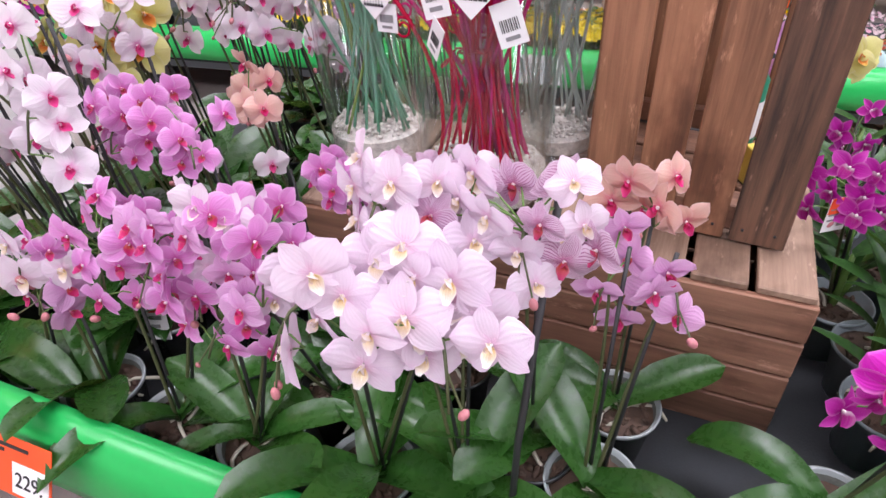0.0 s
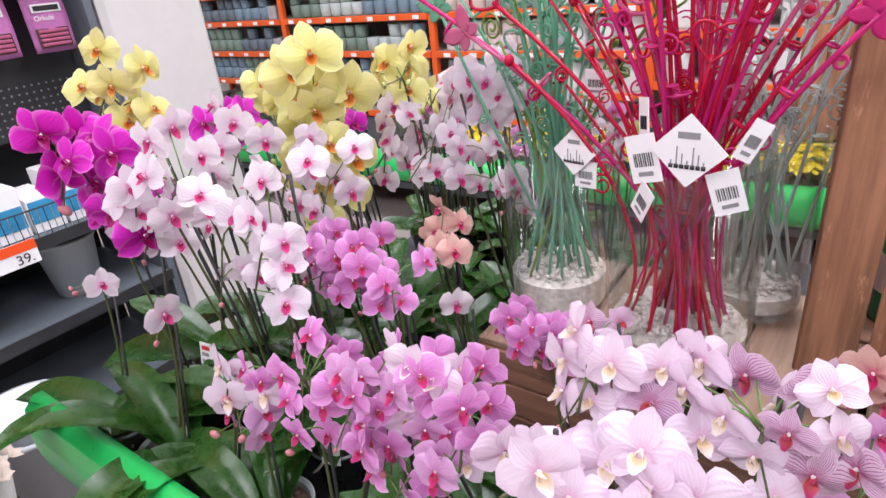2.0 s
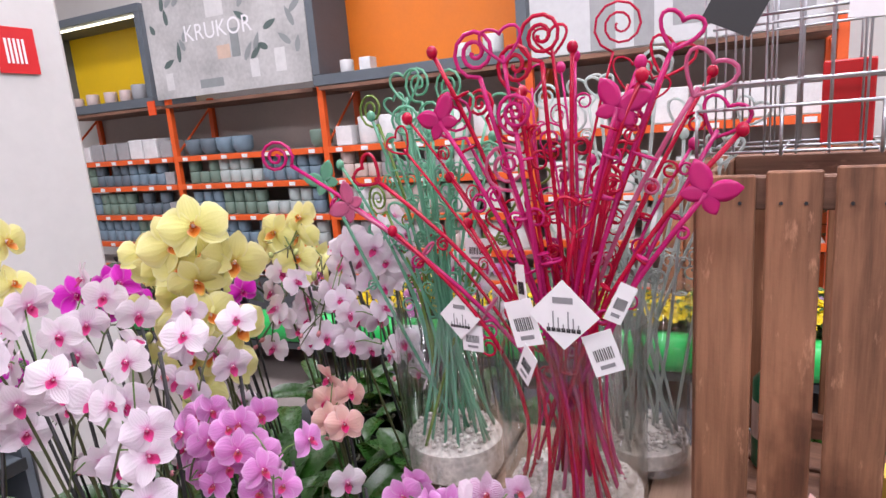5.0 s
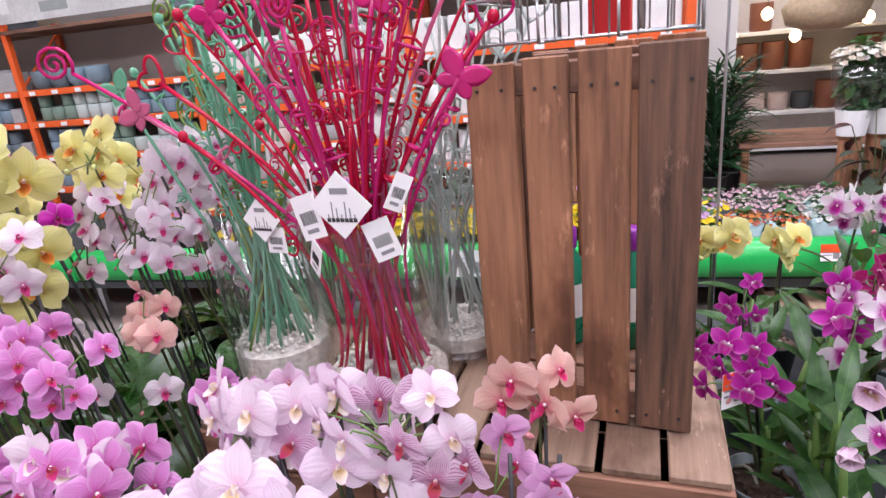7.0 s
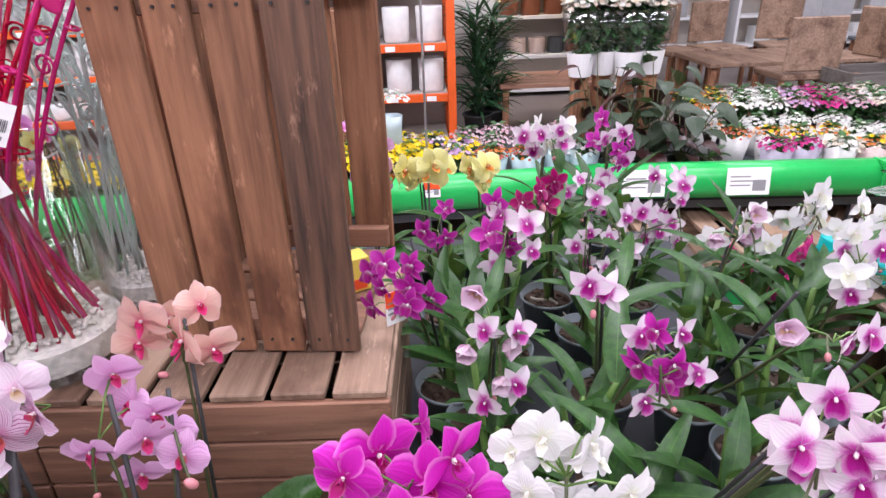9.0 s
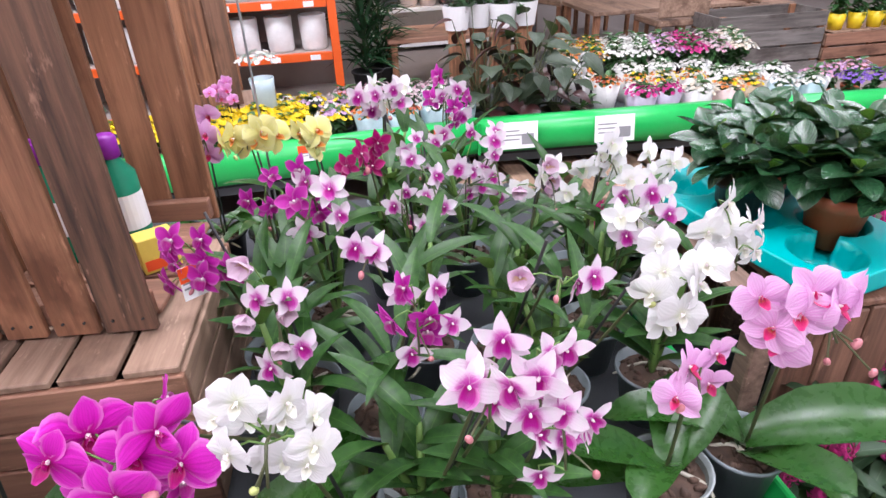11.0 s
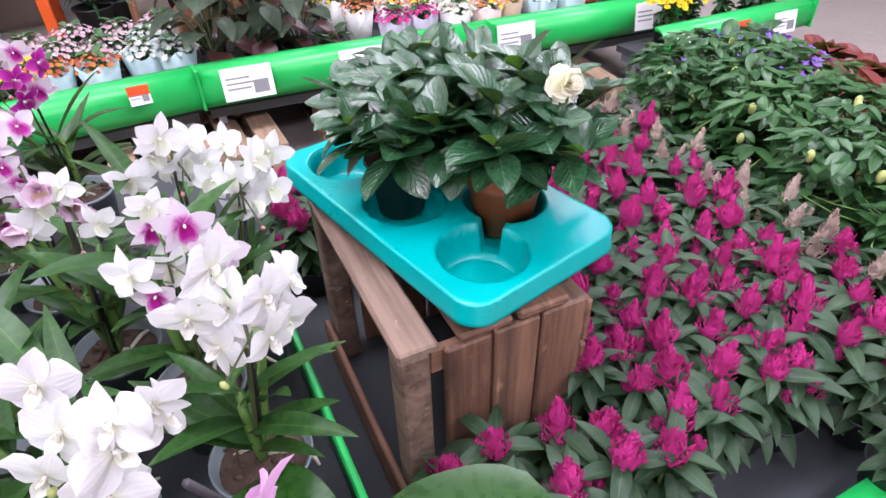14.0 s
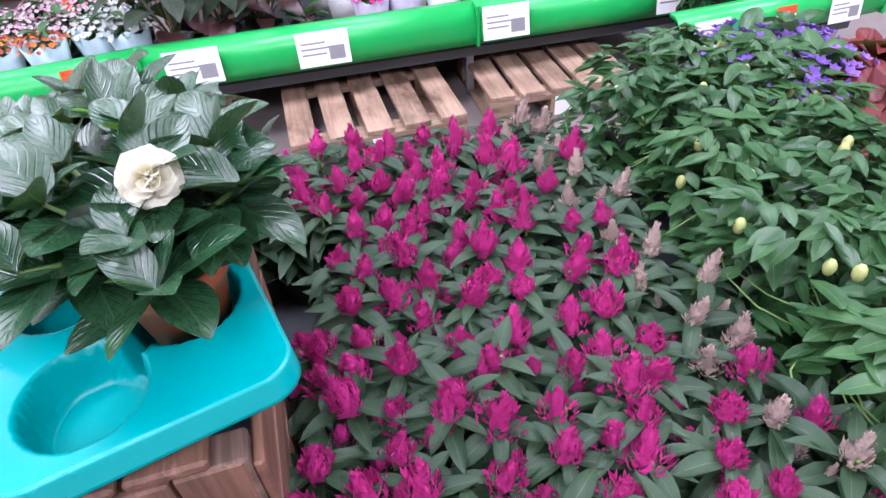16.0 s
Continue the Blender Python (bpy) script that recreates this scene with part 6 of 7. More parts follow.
def cubby(u0, u1, z0, z1, panel, label):
    """A display box over the rack: grey frame and a bright back."""
    c = thing("display_box", at(0, 0, 0), label, "display box", "display boxes")
    for n, q in (("frame", (u0, u1, z0, z0 + 0.09)), ("frame", (u0, u1, z1 - 0.08, z1)), ("frame", (u0, u0 + 0.08, z0 + 0.092, z1 - 0.082)), ("frame", (u1 - 0.08, u1, z0 + 0.092, z1 - 0.082))):
        part(n, boxed(q[0], q[1], RV - 0.06, RV + 0.5, q[2], q[3], 0.004), M["grey"], c, "dark grey frame")
    part("back", boxed(u0 + 0.082, u1 - 0.082, RV + 0.44, RV + 0.46, z0 + 0.092, z1 - 0.082), panel, c, "bright painted back")
    part("light_strip", boxed(u0 + 0.15, u1 - 0.15, RV + 0.02, RV + 0.04, z1 - 0.1, z1 - 0.085), glow("strip_light", (1.0, 0.93, 0.75), 5.0), c, "lit strip light")
    return c


cubby(-7.3, -5.36, 1.79, 2.78, M["yellow_panel"], "grey display box with bright yellow back")
cubby(-3.36, -1.43, 1.79, 2.95, M["orange_panel"], "grey display box with bright orange back")
for u, g, s in ((-6.75, 6, 0.8), (-6.5, 6, 1.0), (-6.2, 6, 1.0), (-5.95, 6, 1.0), (-5.72, 5, 1.3), (-5.5, 7, 1.2), (-3.1, 4, 0.9), (-2.0, 4, 0.9), (-1.75, 4, 1.2)):
    rack_pot(u, RV + 0.1, 1.884, "tub", g, s)
rack_pot(-2.9, RV + 0.12, 1.884, "box", 0, 0.55)


def poster():
    """The large printed cloth: a pale room with plants."""
    p = thing("poster", at(-4.35, RV - 0.03, 1.84), "large pale printed poster with potted plants and word KRUKOR", "poster")
    part("sheet", boxed(-0.97, 0.97, -0.006, 0.0, 0, 1.0), plain("poster_print", (0.50, 0.49, 0.48), 0.6, 0, 0.3, 3, 0.03), p)
    words("KRUKOR", 0.21, M["card"], p, pose(-0.05, -0.010, 0.50, 90, 0, 0), "large white printed word KRUKOR")
    ink = [plain("print_" + n, c, 0.6) for n, c in (("dark", (0.10, 0.14, 0.13)), ("mid", (0.27, 0.29, 0.29)), ("pale", (0.66, 0.65, 0.64)), ("blush", (0.62, 0.46, 0.36)))]
    r2 = random.Random(3)
    for k in range(26):
        x, z = r2.choice((-0.75, -0.6, 0.62, 0.75, 0.35)) + r2.uniform(-0.12, 0.12), r2.uniform(0.25, 0.85)
        bm = bmesh.new()
        blade(bm, r2.uniform(0.1, 0.2), 0.03, lance, 0, 0, 5, 1, pose(x, -0.0085, z, 90, 0, 0) @ pose(0, 0, 0, 0, 0, r2.uniform(-70, 70)))
        part("printing", bm, ink[k % 2], p)
    for x, w, z, h, c in ((-0.75, 0.1, 0.08, 0.16, 2), (0.65, 0.12, 0.12, 0.2, 2), (0.35, 0.1, 0.1, 0.16, 2), (-0.2, 0.3, 0.06, 0.08, 1), (0.15, 0.1, 0.3, 0.25, 1), (-0.05, 0.22, 0.68, 0.22, 2), (0.0, 0.16, 0.3, 0.12, 3)):
        part("printing", boxed(x - w / 2, x + w / 2, -0.0085, -0.0065, z, z + h), ink[c], p)
    return p


poster()
p2 = thing("poster", at(-0.55, RV - 0.03, 1.80), "pale printed poster of grey sofa and planters", "poster")
part("sheet", boxed(-0.86, 0.95, -0.006, 0, 0, 0.9), plain("sofa_print", (0.62, 0.62, 0.63), 0.6, 0, 0.12, 3, 0.03), p2)
for x, w, z, h in ((-0.35, 0.17, 0.0, 0.42), (-0.08, 0.13, 0.0, 0.36), (0.5, 0.8, 0.1, 0.22), (0.35, 0.3, 0.3, 0.22)):
    part("printing", boxed(x - w / 2, x + w / 2, -0.009, -0.0065, z, z + h, 0.001), GLAZE[5], p2)
setting("wall_rack", boxed(-11, 0.9, 5.3, 5.4, 0, 5), M["wall"], "white store wall behind the rack", "wall")

# ---- shelf unit and pillar by the bench end ----
FACE = -2.1
setting("pillar", boxed(-2.55, -2.1, 1.08, 1.45, 0, 4.9, 0.02), M["pillar"], "square pale painted store pillar", "pillar")


def shelf_unit():
    s = thing("shelf_unit", at(0, 0, 0), "black shop shelf unit with red header panel", "shelf")
    part("back", boxed(-2.62, -2.6, -0.4, 1.04, 0.05, 2.1), M["pot_black"], s, "black perforated back")
    part("end_panel", boxed(-2.6, -2.12, 1.045, 1.07, 0.0, 2.1), M["grey"], s)
    part("header", boxed(-2.14, -2.115, -0.4, 1.03, 1.42, 2.4, 0.002), M["red"], s, "red header panel")
    for z in (0.10, 0.44, 0.72):
        part("shelf", boxed(-2.6, -2.1, -0.4, 1.04, z - 0.03, z, 0.003), M["grey"], s, "dark grey shelf")
        part("price_rail", boxed(-2.098, -2.09, -0.4, 1.04, z - 0.035, z + 0.005), M["pot_black"], s)
    part("front_panel", boxed(-2.30, -2.29, -0.4, 1.04, 0.98, 1.40), M["pot_black"], s, "black perforated panel")
    dots = bmesh.new()
    for i in range(18):
        for j in range(7):
            box(dots, -2.288, -2.287, 0.62 + i * 0.022, 0.626 + i * 0.022, 1.0 + j * 0.022, 1.006 + j * 0.022)
    tagged(part("perforation", dots, M["ink_grey"], s), kind="stuff")
    words("rkidéer", 0.085, M["card"], s, pose(-2.112, 0.86, 1.635, 90, 0, 90))
    words("mstra", 0.085, M["card"], s, pose(-2.112, 0.83, 1.545, 90, 0, 90))
    words("ste bli bra", 0.045, M["card"], s, pose(-2.112, 0.84, 1.475, 90, 0, 90))
    return s


UNIT = shelf_unit()
BAG = plain("mauve_packet", (0.50, 0.17, 0.42), 0.3, 0, 0.3, 9, 0.1)


def packet(v, z):
    t = thing("fertiliser_packet", at(-2.18, v, z), "mauve hanging packet of orchid fertiliser sticks", "packet", "hanging packets")
    bm = bmesh.new()
    bmesh.ops.create_grid(bm, x_segments=6, y_segments=8, size=0.5)
    for q in bm.verts:
        x, y = q.co.x, q.co.y
        q.co = Vector((0.012 * math.cos(x * 3.1) * math.cos(y * 3.0), x * 0.115, y * 0.17))
    part("bag", bm, BAG, t, "", True).modifiers.new("thick", "SOLIDIFY").thickness = 0.012
    part("band", boxed(0.022, 0.0245, -0.042, 0.042, 0.026, 0.05, 0.001), M["card"], t, "white name band")
    part("band", boxed(0.0248, 0.0255, -0.036, 0.036, 0.031, 0.045), M["ink"], t, "dark lettering bar")
    words("Orkidé", 0.020, M["card"], t, pose(0.0262, -0.014, 0.004, 90, 0, 90))
    part("window", boxed(0.019, 0.0225, -0.047, 0.047, -0.072, -0.018, 0.001), M["soil"], t, "dark window showing the sticks")
    for k in range(4):
        part("fertiliser_stick", boxed(0.022, 0.027, -0.042, 0.042, -0.068 + k * 0.0125, -0.059 + k * 0.0125, 0.002), STICKS["rose"], t)
    part("hook", tube(bmesh.new(), [(-0.1, 0, 0.09), (0.05, 0, 0.085), (0.06, 0, 0.095)], 0.003, 6), M["wire"], t, "wire hook")
    part("price_tag", boxed(0.05, 0.052, -0.045, 0.02, 0.09, 0.125), M["price_red"], t)
    return t


for v in (0.62, 0.79, 0.95):
    packet(v, 1.315)
BLUE_PACK = plain("blue_packet", (0.05, 0.28, 0.50), 0.35, 0, 0.35, 14, 0.05)
for k in range(6):
    b = thing("boxed_pack", at(-2.24, 0.32 + 0.105 * k, 0.722), "white and blue boxed pack on the shelf", "box", "boxed packs")
    part("carton", boxed(-0.1, 0.1, -0.048, 0.048, 0, 0.11 + 0.05 * (k % 2), 0.002), M["card"], b)
    part("panel", boxed(0.1005, 0.102, -0.044, 0.044, 0.03, 0.10), BLUE_PACK, b, "blue printed panel")
for k in range(40):
    part("wire", tube(bmesh.new(), [(-2.095, 0.24 + k * 0.02, 0.722), (-2.095, 0.24 + k * 0.02, 0.81)], 0.0015, 5), M["wire"] if k % 2 else M["stake"], UNIT)
part("wire", tube(bmesh.new(), [(-2.095, 0.2, 0.812), (-2.095, 1.04, 0.812)], 0.0025, 6), M["stake"], UNIT)
pc = thing("price_card", at(-2.085, 0.60, 0.735), "white and orange-red shelf price card reading 39", "price card")
part("card", boxed(0, 0.002, -0.06, 0.06, -0.075, 0.0), M["card"], pc)
part("band", boxed(0.0025, 0.004, -0.06, 0.06, -0.03, 0.0), M["price_red"], pc, "orange-red band")
words("39.", 0.042, M["ink"], pc, pose(0.0035, 0.02, -0.066, 90, 0, 90))
BUCKET = lathe(bmesh.new(), [(0, 0), (0.075, 0), (0.1, 0.2), (0.107, 0.2), (0.107, 0.215), (0.098, 0.213), (0.073, 0.006), (0, 0.006)], 30)
BUCKET = mesh_of("bucket", BUCKET, plain("milky_plastic", (0.58, 0.63, 0.66), 0.35, 0, 0.1, 10, 0.05))
for u, v, z, s in ((-2.24, 0.42, 0.442, 1.0), (-2.24, 0.42, 0.475, 1.0), (-2.28, 0.80, 0.442, 0.95), (-1.95, 0.42, 0.0, 1.25), (-1.95, 0.42, 0.05, 1.25)):
    b = new("bucket", BUCKET)
    b.matrix_basis = at(u, v, z) @ Matrix.Diagonal((s, s, s, 1))
    tagged(b, "milky white plastic bucket by the shelf unit", "bucket", "plastic buckets")
sg = thing("fire_sign", at(-2.095, 1.28, 1.70), "red square fire hose sign on the pillar", "sign")
part("plate", boxed(0, 0.003, -0.06, 0.06, -0.06, 0.08), M["red"], sg)
for k in range(5):
    part("symbol", boxed(0.0032, 0.0045, -0.035 + k * 0.013, -0.028 + k * 0.013, -0.03, 0.045), M["card"], sg)

# ---- cards on the bench fronts ----
tag229 = thing("price_card", at(-0.722, 0.286, 0.661, 0, -27), "orange-red price card reading 229 on the green channel", "price card")
part("card", boxed(-0.054, 0.054, -0.0015, 0.0, -0.088, 0, 0.0004), M["price_red"], tag229)
part("price_field", boxed(-0.018, 0.050, -0.0024, -0.0014, -0.082, -0.036), M["card"], tag229, "white price field")
part("printing", boxed(-0.046, 0.012, -0.0024, -0.0014, -0.017, -0.012), M["ink"], tag229)
part("printing", boxed(-0.046, -0.034, -0.0024, -0.0014, -0.026, -0.021), M["ink"], tag229)
words("229.", 0.031, M["ink"], tag229, pose(0.014, -0.0032, -0.070, 90, 0, 0))
for u, w, red in ((1.285, 0.195, 0), (1.755, 0.195, 0), (2.47, 0.19, 0), (3.20, 0.175, 0), (0.88, 0.075, 0.5), (0.30, 0.075, 0.5), (-0.6, 0.195, 0), (-1.5, 0.195, 0)):
    price_card(far(u, 2.744, 0.42, 0, -10), w, 0.125 if not red else 0.07, "price_card", "white printed price card on the green channel" if not red else "small orange-red price card on the green channel", red)
for u, w, red in ((3.10, 0.15, 0), (3.42, 0.09, 0.5), (3.70, 0.15, 0)):
    price_card(at(u, 2.204, 0.385, 0, -10), w, 0.1 if not red else 0.06, "price_card", "white printed price card on the green channel" if not red else "small orange-red price card on the green channel", red)
pc = price_card(at(0.232, 0.88, 0.868, 35), 0.036, 0.055, "price_card", "small orange-red price card beside the crate", 0.45)


# ---- plants on the far bench ----
def blossom_mesh(name, seed, n, r, zc, size, mats, dome=0.5, petals=7):
    rnd = random.Random(seed)
    bm = bmesh.new()
    for k in range(n):
        q, a = math.sqrt((k + 0.5) / n), k * 2.39996
        p = Vector((r * q * math.cos(a), r * q * math.sin(a), zc + dome * r * (1 - q * q) + rnd.uniform(-0.012, 0.012)))
        out = Vector((p.x, p.y, r * 1.1)).normalized()
        mi = rnd.randrange(len(mats))
        m = facing(p, out + Vector((rnd.uniform(-0.3, 0.3), rnd.uniform(-0.3, 0.3), 0)), rnd.uniform(0, 90), size * rnd.uniform(0.75, 1.15))
        for j in range(petals):
            blade(bm, 0.5, 0.2, oval, 0.35, 0.3, 2, 1, m @ pose(0, 0, 0, 0, 0, 360 * j / petals) @ pose(0, 0, 0, 18, 0, 0), mi)
    return mesh_of(name, bm, mats)


PET = {n: petal("small_" + n, [(0, tuple(x * 0.75 for x in c)), (0.4, c), (1, c)]) for n, c in (("yellow", (0.86, 0.66, 0.01)), ("white", (0.80, 0.80, 0.74)), ("pink", (0.70, 0.38, 0.48)), ("hot", (0.62, 0.03, 0.26)), ("orange", (0.72, 0.24, 0.05)), ("rust", (0.48, 0.10, 0.05)), ("cream", (0.74, 0.66, 0.54)), ("violet", (0.28, 0.14, 0.58)), ("blush", (0.70, 0.56, 0.58)), ("mint", (0.52, 0.62, 0.54)), ("lilac", (0.62, 0.40, 0.62)))}
BLOOMS = {
    "yellow": ([PET["yellow"]], 46, 0.052), "mix": ([PET["yellow"], PET["white"], PET["lilac"], PET["yellow"]], 44, 0.045), "blush": ([PET["blush"], PET["pink"], PET["blush"]], 60, 0.03),
    "rust": ([PET["rust"], PET["orange"]], 55, 0.03), "mint": ([PET["mint"], PET["white"]], 40, 0.04), "hot": ([PET["hot"]], 45, 0.034), "orange": ([PET["orange"], PET["cream"], PET["yellow"]], 50, 0.032),
    "cream": ([PET["cream"], PET["white"]], 55, 0.036), "white": ([PET["white"]], 50, 0.034), "violet": ([PET["violet"]], 55, 0.03), "lilac": ([PET["lilac"], PET["pink"]], 45, 0.034),
}
BLOOM_MESH = {k: [blossom_mesh("blossoms", hash_k * 3 + j, n, 0.095, 0.2, s, mats, 0.35, 6) for j in range(2)] for hash_k, (k, (mats, n, s)) in enumerate(BLOOMS.items())}
UNDER = [foliage_mesh(90 + k, LEAVES["vine"], 60, 0.06, 0.016, 0.17, (-25, 60)) for k in range(2)]
SLEEVE = {}
for n, c in (("lilac", (0.45, 0.42, 0.52)), ("white", (0.66, 0.66, 0.64)), ("blue", (0.40, 0.55, 0.58)), ("kraft", (0.50, 0.38, 0.26)), ("blush", (0.60, 0.46, 0.44))):
    bm = lathe(bmesh.new(), [(0, 0), (0.045, 0), (0.06, 0.06), (0.085, 0.2), (0.083, 0.2), (0.058, 0.06), (0.043, 0.003), (0, 0.003)], 22)
    for v in bm.verts:
        v.co.z += 0.012 * math.sin(5 * math.atan2(v.co.y, v.co.x)) * (v.co.z / 0.2) ** 2
    SLEEVE[n] = mesh_of("sleeve", bm, plain("paper_sleeve_" + n, c, 0.45, 0, 0.2, 14, 0.2))
LEAF_BY = {"lilac": "mauve", "white": "white", "blue": "pale blue", "kraft": "brown", "blush": "blush"}


def pot_flower(u, v, z, bloom, sleeve="", s=1.0, pot="black", lift=0.0):
    what = {"mix": "mixed yellow and lilac", "hot": "hot pink", "rust": "rust orange", "mint": "pale mint green"}.get(bloom, bloom)
    t = thing("potted_flower", (far if v > 2.8 else at)(u, v, z, (u * 977) % 360) @ Matrix.Diagonal((s, s, s, 1)), "%s flowers in a %s" % (what, LEAF_BY[sleeve] + " paper sleeve" if sleeve else "small plastic pot"), "potted flowers", "potted flowers")
    if sleeve:
        put("sleeve", SLEEVE[sleeve], t, Matrix())
    else:
        put("pot", POTS[pot] if pot in POTS else TERRA, t, Matrix.Diagonal((0.85, 0.85, 0.85, 1)))
    put("foliage", UNDER[int(u * 50) % 2], t, Matrix.Translation((0, 0, 0.07 + lift)))
    tagged(put("blossoms", BLOOM_MESH[bloom][int(u * 31) % 2], t, Matrix.Translation((0, 0, 0.0 + lift)), "many small flowers"), kind="stuff")
    return t


FB = 0.262
rnd = random.Random(31)
rows = [("yellow", -1.9, 0.32, 2.95), ("yellow", -1.9, 0.30, 3.12)]
for bloom, a, b, v in rows:
    u = a
    while u < b:
        pot_flower(u + rnd.uniform(-0.02, 0.02), v + rnd.uniform(-0.02, 0.02), FB, bloom)
        u += 0.165
for u, v, bl in ((0.45, 3.0, "mix"), (0.5, 3.18, "mix"), (0.35, 3.3, "mix"), (0.2, 3.32, "mix"), (0.62, 3.0, "rust"), (0.78, 2.98, "rust"), (0.66, 3.2, "blush"), (0.82, 3.18, "blush"), (0.55, 3.38, "blush"), (0.72, 3.42, "blush"), (0.9, 3.38, "blush"), (0.95, 3.02, "mint"), (1.07, 2.98, "mint"), (1.0, 3.2, "mint"), (1.08, 3.4, "blush")):
    pot_flower(u, v, FB, bl, "blue" if bl in ("mint", "rust") else "", 0.95)
for u, v, bl, sl in ((1.98, 2.98, "hot", "lilac"), (2.12, 3.0, "hot", "lilac"), (2.28, 2.98, "cream", "white"), (2.44, 2.98, "orange", "blush"), (2.58, 3.04, "orange", "kraft"), (2.74, 2.98, "white", "blue"), (2.88, 2.98, "white", "blue"), (2.98, 3.08, "lilac", "white"),
                   (2.05, 3.2, "orange", "white"), (2.2, 3.22, "orange", "white"), (2.36, 3.22, "orange", "white"), (2.52, 3.24, "white", "white"), (2.68, 3.24, "white", "white"), (1.88, 3.22, "rust", "white"), (1.8, 3.42, "orange", "white"), (2.1, 3.46, "white", "white"), (2.3, 3.46, "white", "white"), (2.5, 3.46, "white", "white"), (2.84, 3.24, "white", "white")):
    pot_flower(u, v, FB, bl, sl, 0.92)
for k in range(24):
    pot_flower(1.78 + 0.155 * (k % 8) + 0.05 * (k // 8), 3.64 + 0.17 * (k // 8), FB + 0.02, ("orange", "white", "blush", "orange", "lilac", "cream", "white", "hot")[(k * 3) % 8], "", 1.05)
for u, v, bl in ((3.12, 2.98, "violet"), (3.27, 3.0, "violet"), (3.14, 3.18, "lilac"), (3.3, 3.2, "lilac")):
    pot_flower(u, v, FB, bl, "", 0.9, "terra")
for u, v, bl in ((3.16, 2.42, "yellow"), (3.34, 2.45, "yellow"), (3.53, 2.42, "violet"), (3.70, 2.42, "violet"), (3.84, 2.42, "violet")):
    pot_flower(u, v, FB, bl, "", 0.95)
for u, v in ((2.92, 1.75), (3.08, 1.72), (2.98, 1.92), (3.15, 1.9)):
    pot_flower(u, v, 0.0, "violet", "", 1.9)

RED_LEAF = leaf_mat("red_leaf", (0.10, 0.012, 0.018), (0.22, 0.03, 0.03), (0.28, 0.06, 0.05), 0.4)
RED_FOL = foliage_mesh(120, RED_LEAF, 90, 0.09, 0.022, 0.2, (-10, 60))
for u, v in ((2.98, 1.35), (3.1, 1.5), (3.25, 1.62), (3.4, 1.78), (3.2, 1.4), (3.36, 1.55)):
    t = thing("red_leaf_plant", at(u, v, 0.0) @ Matrix.Diagonal((1.5, 1.5, 1.5, 1)), "dark red leaved bedding plant in black pot", "bedding plant", "red leaf plants")
    put("pot", POTS["black"], t, Matrix())
    put("foliage", RED_FOL, t, pose(0, 0, 0.06, 0, 0, u * 500))

# tall dark begonias and the vase of cream flowers
BEG = [mesh_of("leaf", blade(bmesh.new(), 1.0, 0.34, lambda s: max(0.02, math.sin(math.pi * (s * 0.95 + 0.04) ** 0.65)), -0.6, 0.2, 8, 2, None, 0, 0.2), LEAVES["dark"]) for k in range(2)]
BEG.append(mesh_of("leaf", blade(bmesh.new(), 1.0, 0.34, lambda s: max(0.02, math.sin(math.pi * (s * 0.95 + 0.04) ** 0.65)), -0.9, 0.2, 8, 2, None, 0, 0.2), plain("maroon_leaf", (0.055, 0.018, 0.018), 0.32, 0, 0.4, 20, 0.2)))


def begonia(u, v, h, seed):
    r2 = random.Random(seed)
    t = thing("begonia", far(u, v, FB), "tall begonia with dark angular leaves in black pot", "pot plant", "begonias")
    put("pot", POTS["black"], t, Matrix.Diagonal((1.2, 1.2, 1.1, 1)))
    for k in range(20):
        a, q = k * 2.4, (k + 0.5) / 20
        p = Vector((math.cos(a) * 0.14 * (0.5 + 0.5 * q), math.sin(a) * 0.14 * (0.5 + 0.5 * q), 0.12 + h * q))
        part("leaf_stalk", tube(bmesh.new(), [(0, 0, 0.09), p * 0.6 + Vector((0, 0, 0.05)), p], 0.0025, 5), M["stem"], t)
        ln = r2.uniform(0.10, 0.18)
        put("leaf", BEG[k % 3], t, Matrix.Translation(p) @ pose(0, 0, 0, 0, 0, math.degrees(a) - 90) @ pose(0, 0, 0, r2.uniform(-45, 5), r2.uniform(-20, 20), 0) @ Matrix.Diagonal((ln, ln, ln, 1)))
    return t


